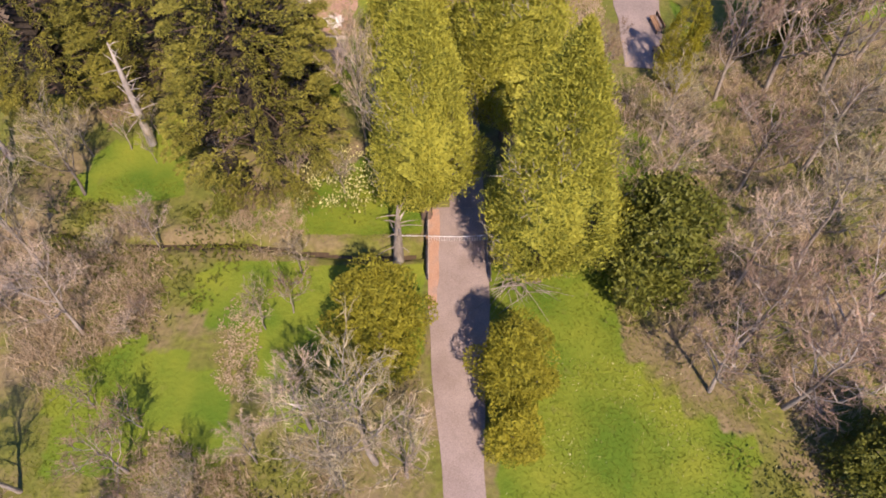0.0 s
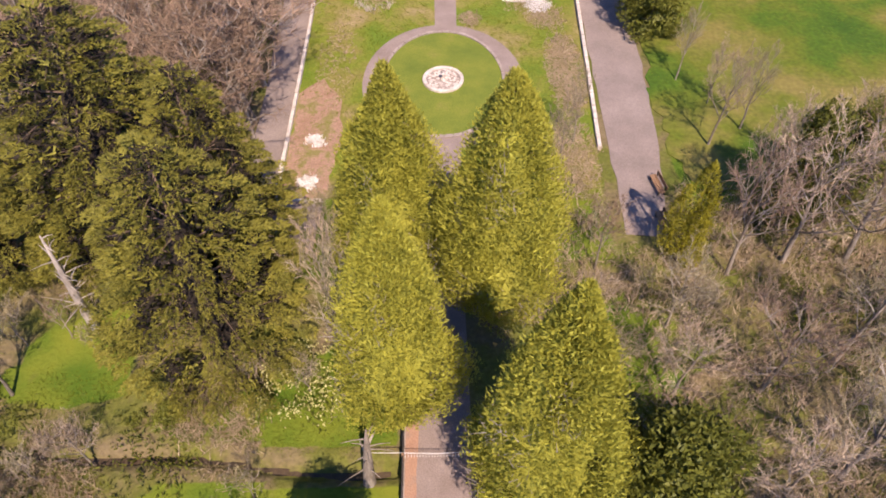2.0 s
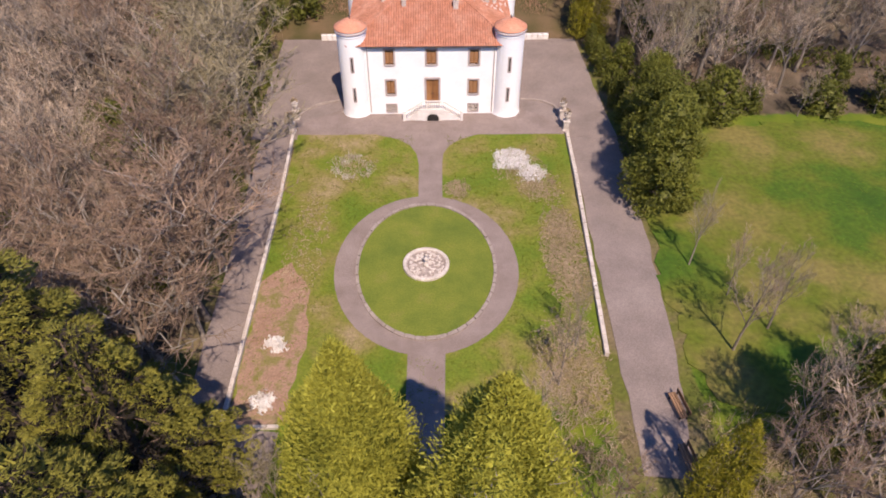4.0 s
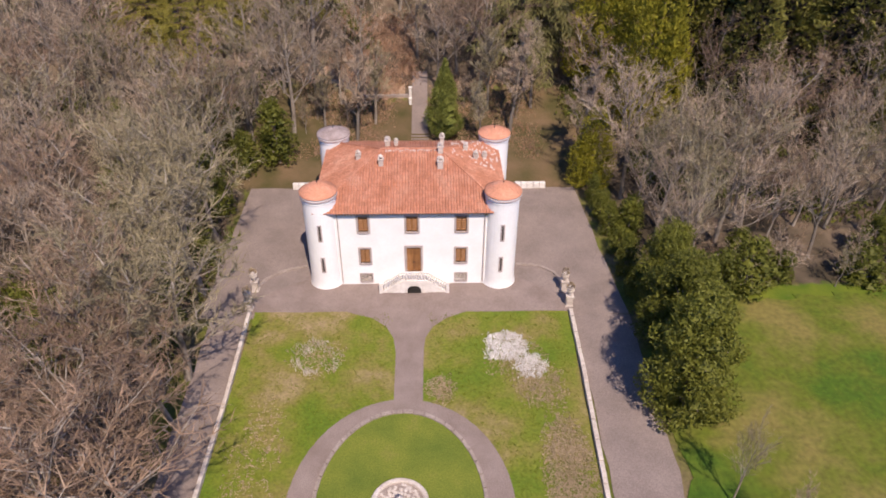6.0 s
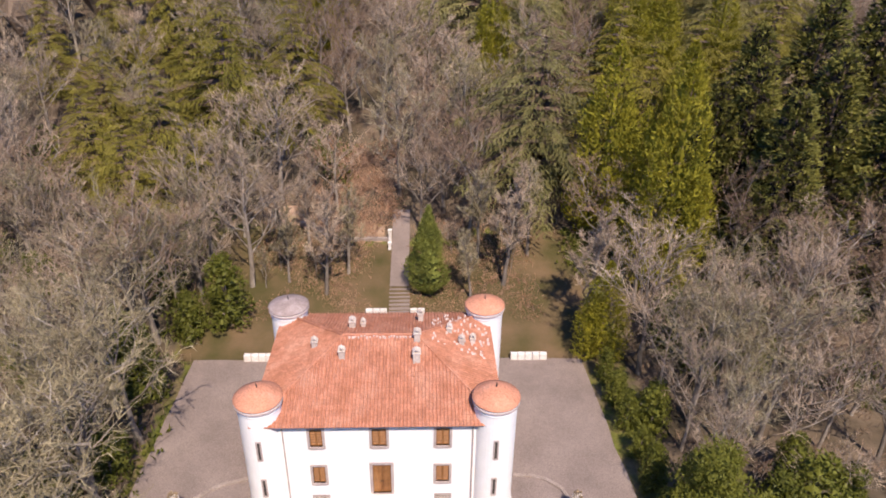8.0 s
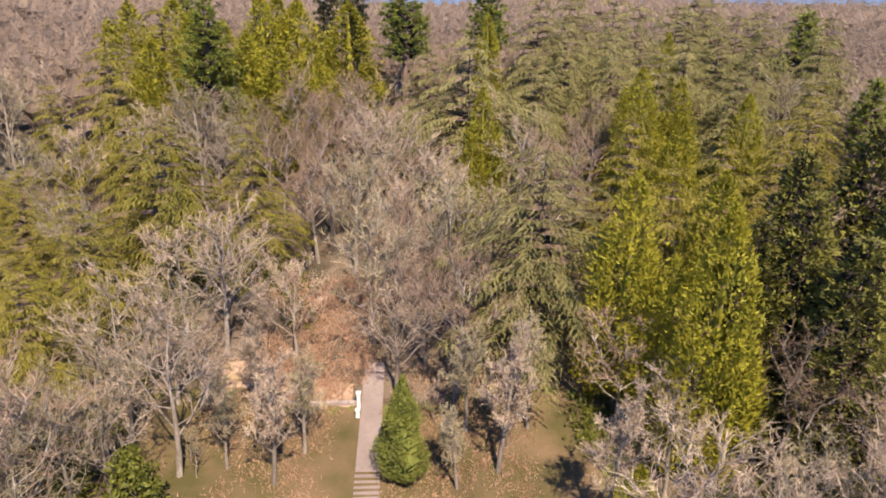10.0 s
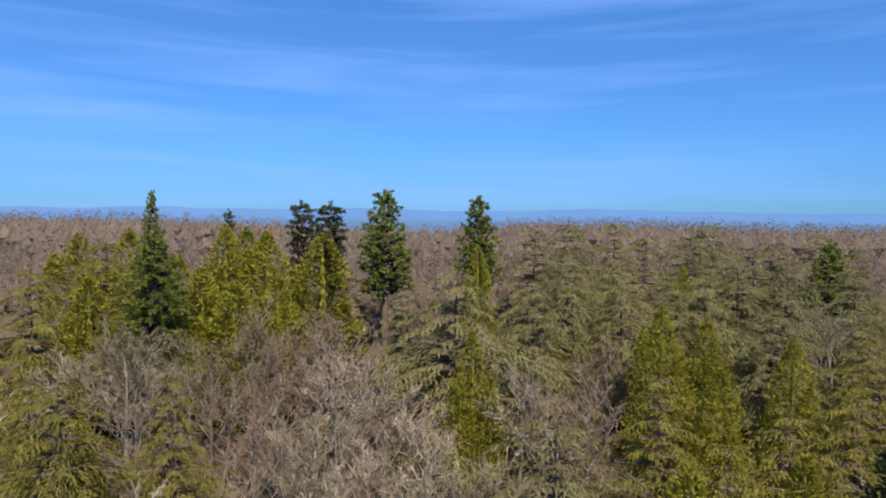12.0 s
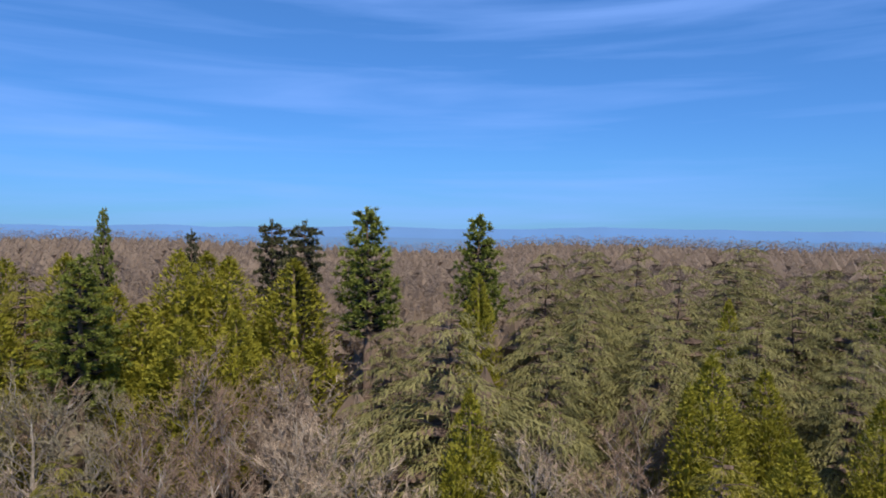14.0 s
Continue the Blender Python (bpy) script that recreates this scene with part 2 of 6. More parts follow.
    "bench_wood": surface("weathered_planks", [(0.3, (0.16, 0.085, 0.045)), (0.6, (0.28, 0.165, 0.095))], 2.0, 0.8, 8, 0.4, 0.2, stretch=(1, 0.15, 1), depth=0.006),
    "iron": surface("dark_iron", [(0.3, (0.03, 0.027, 0.025)), (0.7, (0.06, 0.05, 0.045))], 3.0, 0.6, 8, 0.2),
    "white_paint": surface("white_paint", [(0.3, (0.66, 0.63, 0.6)), (0.7, (0.8, 0.78, 0.76))], 2.0, 0.6, 8, 0.1),
    # near-black colour standing for the darkness of unlit rooms
    "hollow": surface("painted_dark_interior", [(0.3, (0.02, 0.018, 0.016)), (0.7, (0.035, 0.03, 0.028))], 1.0, 0.9, 8, 0.0),
    "mud": surface("wet_mud", [(0.3, (0.045, 0.03, 0.018)), (0.6, (0.08, 0.055, 0.033))], 1.0, 0.5, 10, 0.6, depth=0.05),
}


def land_cover(name):
    """The ground: litter, mossy bank and fresh grass, mixed by how the land is covered, with ragged borders."""
    m = surface(name, [(0.3, (0.08, 0.1, 0.014)), (0.45, (0.12, 0.122, 0.024)), (0.55, (0.15, 0.12, 0.052)), (0.7, (0.19, 0.14, 0.085))], 0.22, 0.95, 14, 0.8, depth=0.12)
    n, l = m.node_tree.nodes, m.node_tree.links
    bsdf = n["Principled BSDF"]
    last = bsdf.inputs["Base Color"].links[0].from_socket
    tc, rag, grain = n.new("ShaderNodeTexCoord"), n.new("ShaderNodeTexNoise"), n.new("ShaderNodeTexNoise")
    rag.inputs["Scale"].default_value, rag.inputs["Detail"].default_value = 0.7, 5.0
    grain.inputs["Scale"].default_value, grain.inputs["Detail"].default_value = 0.25, 6.0
    l.new(tc.outputs["Object"], rag.inputs["Vector"])
    l.new(tc.outputs["Object"], grain.inputs["Vector"])
    for cover, c0, c1 in (("wood", (0.06, 0.047, 0.028), (0.18, 0.132, 0.09)), ("bank", (0.07, 0.06, 0.02), (0.155, 0.102, 0.055)), ("grass", (0.065, 0.118, 0.007), (0.16, 0.182, 0.017))):
        at, add, ramp, own, mix = n.new("ShaderNodeAttribute"), n.new("ShaderNodeMath"), n.new("ShaderNodeMapRange"), n.new("ShaderNodeMixRGB"), n.new("ShaderNodeMixRGB")
        at.attribute_name = cover
        add.operation = "ADD"
        l.new(at.outputs["Fac"], add.inputs[0])
        l.new(rag.outputs["Fac"], add.inputs[1])
        ramp.inputs["From Min"].default_value, ramp.inputs["From Max"].default_value = 0.92, 1.12
        l.new(add.outputs["Value"], ramp.inputs["Value"])
        own.inputs[1].default_value, own.inputs[2].default_value = (*c0, 1), (*c1, 1)
        spread = n.new("ShaderNodeMapRange")
        spread.inputs["From Min"].default_value, spread.inputs["From Max"].default_value = 0.35, 0.68
        l.new(grain.outputs["Fac"], spread.inputs["Value"])
        l.new(spread.outputs["Result"], own.inputs[0])
        l.new(ramp.outputs["Result"], mix.inputs[0])
        l.new(last, mix.inputs[1])
        l.new(own.outputs["Color"], mix.inputs[2])
        last = mix.outputs["Color"]
    l.new(last, bsdf.inputs["Base Color"])
    return m


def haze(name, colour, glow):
    """Far land as through kilometres of air: a plain backdrop with the air's haze and light painted as blue glow."""
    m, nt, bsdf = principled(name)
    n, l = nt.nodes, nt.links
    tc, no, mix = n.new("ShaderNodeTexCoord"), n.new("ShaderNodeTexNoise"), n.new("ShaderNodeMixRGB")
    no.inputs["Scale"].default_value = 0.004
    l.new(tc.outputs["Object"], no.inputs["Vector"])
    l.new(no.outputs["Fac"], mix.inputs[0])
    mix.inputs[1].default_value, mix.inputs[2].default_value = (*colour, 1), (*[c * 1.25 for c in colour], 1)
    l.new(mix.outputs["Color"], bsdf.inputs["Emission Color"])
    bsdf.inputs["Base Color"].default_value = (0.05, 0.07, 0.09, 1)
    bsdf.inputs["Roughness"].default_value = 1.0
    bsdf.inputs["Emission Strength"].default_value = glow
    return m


# ---- mesh helpers ----
class Build:
    """Collects corners and faces of one mesh."""

    def __init__(self):
        self.v, self.f = [], []

    def add(self, verts, faces):
        k = len(self.v)
        self.v.extend(tuple(p) for p in verts)
        self.f.extend(tuple(i + k for i in face) for face in faces)
        return self

    def box(self, x0, y0, z0, x1, y1, z1, turn=0.0, ease=0.0):
        """A block; ease draws its top in, so that its edges aren't dead straight."""
        e = ease
        p = [(x0, y0, z0), (x1, y0, z0), (x1, y1, z0), (x0, y1, z0), (x0, y0, z1 - e), (x1, y0, z1 - e), (x1, y1, z1 - e), (x0, y1, z1 - e)]
        f = [(3, 2, 1, 0), (0, 1, 5, 4), (1, 2, 6, 5), (2, 3, 7, 6), (3, 0, 4, 7)]
        if e:
            p += [(x0 + e, y0 + e, z1), (x1 - e, y0 + e, z1), (x1 - e, y1 - e, z1), (x0 + e, y1 - e, z1)]
            f += [(4, 5, 9, 8), (5, 6, 10, 9), (6, 7, 11, 10), (7, 4, 8, 11), (8, 9, 10, 11)]
        else:
            f += [(4, 5, 6, 7)]
        if turn:
            cx, cy, c, s = (x0 + x1) / 2, (y0 + y1) / 2, math.cos(turn), math.sin(turn)
            p = [(cx + (a - cx) * c - (b - cy) * s, cy + (a - cx) * s + (b - cy) * c, z) for a, b, z in p]
        return self.add(p, f)

    def lathe(self, x, y, rings, n=24, close=True):
        """A turned body: rings of (radius, z) from below to the top."""
        k = len(self.v)
        for r, z in rings:
            self.v.extend((x + r * math.cos(2 * math.pi * i / n), y + r * math.sin(2 * math.pi * i / n), z) for i in range(n))
        for j in range(len(rings) - 1):
            for i in range(n):
                a, b = k + j * n + i, k + j * n + (i + 1) % n
                self.f.append((a, b, b + n, a + n))
        if close:
            self.f.append(tuple(k + i for i in reversed(range(n))))
            self.f.append(tuple(k + (len(rings) - 1) * n + i for i in range(n)))
        return self

    def tube(self, points, radii, n=5):
        """A tapered limb along points."""
        k = len(self.v)
        pts = [Vector(p) for p in points]
        for j, p in enumerate(pts):
            d = (pts[min(j + 1, len(pts) - 1)] - pts[max(j - 1, 0)]).normalized()
            a = d.cross(Vector((0.31, 0.95, 0.05)))
            a = a.normalized() if a.length > 1e-4 else Vector((1, 0, 0))
            b = d.cross(a)
            for i in range(n):
                w = 2 * math.pi * i / n
                q = p + (a * math.cos(w) + b * math.sin(w)) * radii[j]
                self.v.append((q.x, q.y, q.z))
        for j in range(len(pts) - 1):
            for i in range(n):
                a, b = k + j * n + i, k + j * n + (i + 1) % n
                self.f.append((a, b, b + n, a + n))
        self.f.append(tuple(k + (len(pts) - 1) * n + i for i in range(n)))
        return self

    def sheet(self, outline, z):
        k = len(self.v)
        self.v.extend((p[0], p[1], z) for p in outline)
        self.f.append(tuple(range(k, k + len(outline))))
        return self

    def prism(self, outline, z0, z1):
        """An upright block over an outline that runs against the clock."""
        k, n = len(self.v), len(outline)
        self.v.extend((p[0], p[1], z0) for p in outline)
        self.v.extend((p[0], p[1], z1) for p in outline)
        self.f.append(tuple(range(k + n, k + 2 * n)))
        for i in range(n):
            j = (i + 1) % n
            self.f.append((k + i, k + j, k + n + j, k + n + i))
        return self

    def weld(self):
        """Joins corners that lie in one place."""
        seen, new_of, v = {}, [], []
        for p in self.v:
            k = tuple(round(c, 4) for c in p)
            if k not in seen:
                seen[k] = len(v)
                v.append(p)
            new_of.append(seen[k])
        self.v, self.f = v, [tuple(new_of[i] for i in face) for face in self.f]
        return self

    def mesh(self, name, material, smooth=False):
        me = bpy.data.meshes.new(name)
        me.from_pydata(self.v, [], self.f)
        me.materials.append(material)
        if smooth:
            me.polygons.foreach_set("use_smooth", [True] * len(me.polygons))
        me.update()
        return me


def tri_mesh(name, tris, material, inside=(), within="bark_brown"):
    """A mesh of loose triangles; those inside are the bare twigs within a crown, or dark filling that stands for its
    shade.
    """
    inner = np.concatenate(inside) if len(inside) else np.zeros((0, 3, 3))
    n = len(tris)
    tris = np.concatenate([tris, inner])
    me = bpy.data.meshes.new(name)
    me.vertices.add(len(tris) * 3)
    me.vertices.foreach_set("co", tris.reshape(-1).astype(np.float32))
    me.loops.add(len(tris) * 3)
    me.loops.foreach_set("vertex_index", np.arange(len(tris) * 3, dtype=np.int32))
    me.polygons.add(len(tris))
    me.polygons.foreach_set("loop_start", np.arange(0, len(tris) * 3, 3, dtype=np.int32))
    me.materials.append(material)
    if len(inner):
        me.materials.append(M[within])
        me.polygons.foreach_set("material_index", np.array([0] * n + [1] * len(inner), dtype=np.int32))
    me.update(calc_edges=True)
    return me


def part(name, data, parent, label=""):
    ob = new(name, data)
    ob.parent = parent
    return tagged(ob, label)


def thing(name, label, category, group="", at=(0, 0, 0)):
    ob = new(name)
    ob.location = at
    return tagged(ob, label, category, group)


# ---- the lie of the land ----
def smooth(a, b, x):
    t = min(1.0, max(0.0, (x - a) / (b - a)))
    return t * t * (3 - 2 * t)


BANK = ([0, 3.6, 11.5, 20, 28, 45, 75, 105, 400, 700, 1200, 5000], [0, 1.15, 2.7, 5.2, 8.4, 13.5, 18.5, 20, 20, 6, -25, -45])
SIDE = ([0, 4, 12, 20, 28, 45, 75, 105, 400, 700, 1200, 5000], [0, 1.0, 2.4, 5.0, 8.4, 13.5, 18.5, 20, 20, 6, -25, -45])


def creek_y(x):
    return 28.4 + 0.1 * max(0.0, -x - 10) + 0.35 * math.sin(x * 0.35)


def rise(x, y):
    """The ground's height."""
    z = 0.0
    inner = smooth(-8.5, -5.5, x) * (1 - smooth(9.0, 12.0, x))
    if y > 105:
        side, mid = np.interp(y - 106.9, *SIDE), np.interp(y - 114.4, *BANK)
        z = side + (mid - side) * inner
        z -= 0.03 * min(130.0, max(0.0, x - 40)) * smooth(110, 200, y)
        z += 5.6 * smooth(10, 90, x) * smooth(200, 290, y) * (1 - smooth(420, 900, y))
        z += 4.6 * smooth(10, 120, -x) * smooth(190, 300, y) * (1 - smooth(420, 900, y))
    if -90 < x < 70 and 24 < y < 40 and not -1.7 < x < 3.2:
        d = abs(y - creek_y(x))
        z -= 0.85 * (1 - smooth(0.12, 0.75, d)) * smooth(1.6, 2.2, abs(x - 0.7))
    far = max(abs(x) - 70, 0.0)
    return float(z + 0.12 * noise.noise((x * 0.15, y * 0.15, 0)) * smooth(0, 4, abs(y - 75) - 33) + 0.5 * noise.noise((x * 0.02, y * 0.02, 3)) * min(1, far / 60))


def axis(*spans):
    out = []
    for a, b, step in spans:
        out += list(np.arange(a, b - step * 0.4, step))
    return out + [spans[-1][1]]


xs = axis((-4600, -1000, 450), (-1000, -200, 100), (-200, -60, 14), (-60, -30, 2), (-30, 30, 1.0), (30, 70, 2), (70, 210, 14), (210, 1010, 100), (1010, 4600, 450))
ys = axis((-4600, -1000, 450), (-1000, -100, 100), (-100, -10, 15), (-10, 6, 2), (6, 25, 1.2), (25, 36, 0.4), (36, 60, 1.2), (60, 104, 2), (104, 130, 0.8), (130, 200, 2.5), (200, 420, 20), (420, 1220, 80), (1220, 4600, 480))
land = Build()
for yy in ys:
    for xx in xs:
        land.v.append((xx, yy, rise(xx, yy) - 0.02))
nx = len(xs)
for j in range(len(ys) - 1):
    for i in range(nx - 1):
        a = j * nx + i
        land.f.append((a, a + 1, a + nx + 1, a + nx))
ground = new("ground", land.mesh("ground", land_cover("land_cover"), True))
tagged(ground, "rough ground of grass, moss and brown leaf litter", "ground", kind="structure")


def inside(x, y, outline):
    odd = False
    for (ax, ay), (bx, by) in zip(outline, outline[1:] + outline[:1]):
        if (ay > y) != (by > y) and x < (bx - ax) * (y - ay) / (by - ay) + ax:
            odd = not odd
    return odd


GRASS = [
    [(3.0, 8), (9, 6), (17, 10), (19, 14), (14, 17), (11.5, 21), (11, 27), (3, 27.3)],
    [(-1.4, 20), (-1.4, 27.4), (-8, 27.3), (-16.5, 27.8), (-18.5, 24.5), (-14, 21), (-11, 16), (-8, 14), (-5, 17)],
    [(-1.4, 29.6), (-1.4, 34), (-6, 38), (-11, 34), (-18, 32), (-17, 30.6), (-8, 29.4)],
    [(-29, 33.5), (-24, 32.2), (-19, 33.5), (-19, 38), (-17.5, 45), (-20, 49), (-22.5, 41), (-27, 38)],
    [(-24, 13), (-17, 11), (-12, 14), (-14, 19), (-20, 22), (-26, 20)],
    [(20.6, 48), (26, 49), (33, 51), (44, 53), (56, 60), (64, 74), (62, 88), (44, 90), (27, 90), (22, 80)],
    [(-12, 44), (-3, 40), (4, 44), (14, 44), (14.5, 52), (-12, 52)],
    [(8, 33), (14, 31), (20, 36), (14, 41), (9, 39)],
]
covers = {"wood": [], "bank": [], "grass": []}
for x, y, z in land.v:
    bank = smooth(105.5, 107.5, y) * (1 - smooth(121, 130, y)) * smooth(-21, -16, x) * (1 - smooth(20, 25, x))
    west = smooth(47, 56, y) * smooth(15.5, 19, -x)
    east = smooth(85.5, 91, y) * smooth(22, 26, x)
    covers["wood"].append(max(west, east, smooth(118, 128, y)) * (1 - bank))
    covers["bank"].append(bank)
    covers["grass"].append(0.75 if -40 < x < 70 and 0 < y < 95 and any(inside(x, y, g) for g in GRASS) else 0.0)
for key, values in covers.items():
    ground.data.attributes.new(key, "FLOAT", "POINT").data.foreach_set("value", values)


# ---- paved and planted surfaces ----
def ragged(outline, amount=0.35, step=1.2, seed=0):
    """An outline with uneven edges, as grass and gravel have."""
    rng, out = random.Random(seed), []
    for i, p in enumerate(outline):
        q = outline[(i + 1) % len(outline)]
        n = max(1, int(math.dist(p, q) / step))
        for k in range(n):
            t = k / n
            out.append((p[0] + (q[0] - p[0]) * t + rng.uniform(-amount, amount), p[1] + (q[1] - p[1]) * t + rng.uniform(-amount, amount)))
    return out


def oval(cx, cy, rx, ry, n=48, a0=0.0, a1=2 * math.pi):
    return [(cx + rx * math.cos(a0 + (a1 - a0) * i / n), cy + ry * math.sin(a0 + (a1 - a0) * i / n)) for i in range(n)]


def flat(name, outline, z, material, label, category):
    b = Build()
    b.prism(outline, z - 0.06, z)
    return tagged(new(name, b.mesh(name, material)), label, category, kind="structure")


# drive on both sides and court round the house
flat("drive_east", ragged([(15.4, 46.4), (18.4, 46.2), (19.4, 52), (20.2, 60), (20.9, 72), (21.2, 84.6), (16.2, 84.6)], 0.12, 2, 1), 0.03, M["gravel"], "pinkish-grey gravel drive with a soft grassy edge", "drive")
flat("drive_west", ragged([(-15.0, 44), (-12.6, 44.6), (-11.3, 45.2), (-8.8, 45.2), (-8.4, 50.1), (-12.4, 50.4), (-12.3, 84.6), (-15.6, 84.6), (-15.2, 64)], 0.12, 2, 2), 0.03, M["gravel"], "pinkish-grey gravel drive beside the wood", "drive")
flat("court", ragged([(-16.6, 84.6), (21.2, 84.6), (20.6, 95), (20.2, 106.6), (11.5, 106.8), (9.2, 114.2), (-5.8, 114.2), (-8, 106.8), (-16.6, 106.8)], 0.1, 2.5, 3), 0.034, M["gravel"], "pinkish-grey gravel court round the house", "court")
flat("forecourt", oval(1.9, 85.2, 14.2, 6.6, 24, 0, math.pi) + [(-12.3, 85.2)], 0.05, M["path"], "reddish gravel forecourt before the house", "court")

# lawns before the house, with the round path between them
flat("lawn_garden", ragged([(-12.0, 50.6), (14.3, 51.5), (15.0, 65), (15.8, 85.1), (-11.9, 85.3)], 0.06, 2, 4), 0.06, M["lawn"], "mossy green lawn with worn brown patches", "lawn")


def neck():
    """The path that flares from the ring to the forecourt."""
    left = [(0.72, 74.5), (0.70, 80.0), (0.45, 81.8), (-0.25, 83.3), (-1.5, 84.4), (-3.2, 85.0), (-4.2, 85.5)]
    right = [(7.6, 85.5), (6.4, 85.0), (5.0, 84.3), (3.8, 83.2), (3.15, 81.8), (3.0, 80.0), (2.95, 74.5)]
    return [*reversed(left), *reversed(right)]


flat("path_neck", neck(), 0.068, M["path"], "reddish gravel path flaring to the forecourt", "path")
flat("path_ring", oval(1.48, 65.6, 7.65, 9.35), 0.073, M["path"], "round reddish gravel path", "path")
flat("path_garden", [(0.2, 31.9), (2.75, 31.9), (2.6, 46), (2.9, 57), (0.1, 57), (0.0, 46)], 0.077, M["path"], "reddish gravel path between tall cypresses", "path")
flat("path_bridge", ragged([(-0.2, 2), (2.2, 2), (1.9, 13), (2.1, 16), (2.75, 24), (2.82, 31.9), (-1.38, 31.9), (-1.38, 24), (-1.15, 19), (-0.5, 13)], 0.05, 2, 5), 0.06, M["path"], "reddish gravel path over a small bridge", "path")
flat("path_edge", ragged([(-1.36, 23.5), (-0.75, 24), (-0.6, 28), (-0.55, 31.8), (-1.36, 31.8)], 0.06, 1, 9), 0.068, M["orange_soil"], "strip of orange-red grit along the path", "path")
flat("island_lawn", oval(1.45, 65.75, 5.62, 7.75), 0.11, M["island_lawn"], "smooth oval lawn within the round path", "lawn")
kerb_ring = thing("kerb_ring", "pale stone kerb round the oval lawn", "kerb")
for i in range(44):
    a0, a1 = 2 * math.pi * (i + 0.05) / 44, 2 * math.pi * (i + 0.95) / 44
    o = [(1.45 + s * math.cos(a) * 5.62, 65.75 + s * math.sin(a) * 7.76) for s, a in ((1.0, a0), (1.045, a0), (1.045, a1), (1.0, a1))]
    part("kerb_stone", Build().prism(o, 0.05, 0.2 + 0.015 * math.sin(i * 2.7)).mesh("kerb_stone", M["kerb"]), kerb_ring)

# grass and bare earth with edges of their own
flat("meadow_east", ragged([(21.0, 53), (24, 50.5), (31, 52), (39, 54), (50, 58), (58, 70), (58, 86), (44, 87), (30, 86.5), (25, 81), (21.6, 74), (20.9, 64)], 0.6, 0.9, 6), 0.05, M["meadow"], "bright green meadow with yellowing patches", "meadow")
flat("flower_bed", ragged([(-12.0, 50.8), (-8.4, 50.7), (-7.6, 57), (-7.9, 63), (-10.0, 66), (-11.9, 64)], 0.25, 1.2, 15), 0.068, M["brick_soil"], "reddish soil bed beside the lawn", "flower bed")


# ---- trees ----
def rows_unit(v):
    return v / np.maximum(np.linalg.norm(v, axis=1, keepdims=True), 1e-9)


def sprays(rng, pos, way, length, width, each=2, curl=0.25, face=None, flutter=0.45):
    """Small flat sprays: triangles that stand at pos, point along way and, if given, turn their flat side to face."""
    out = []
    for k in range(each):
        d = rows_unit(way + rng.normal(0, curl, pos.shape))
        side = rows_unit(np.cross(d, rng.normal(0, 1, pos.shape) if face is None else face + rng.normal(0, flutter, pos.shape)))
        ln = length[:, None] * rng.uniform(0.7, 1.2, (len(pos), 1))
        w = width[:, None] * rng.uniform(0.7, 1.2, (len(pos), 1))
        base = pos - d * ln * 0.3
        out.append(np.stack([base - side * w, base + side * w, pos + d * ln * 0.7], 1))
    return np.concatenate(out)


OCTA = np.array([(1, 0, 0), (0, 1, 0), (-1, 0, 0), (0, -1, 0), (0, 0, 1), (0, 0, -1)], float)
OCTA_F = [(0, 1, 4), (1, 2, 4), (2, 3, 4), (3, 0, 4), (1, 0, 5), (2, 1, 5), (3, 2, 5), (0, 3, 5)]


def core(c, rx, rz):
    """A solid blob added inside a crown to stop light and sight."""
    p = np.asarray(c) + OCTA * [rx, rx, rz]
    return p[OCTA_F]


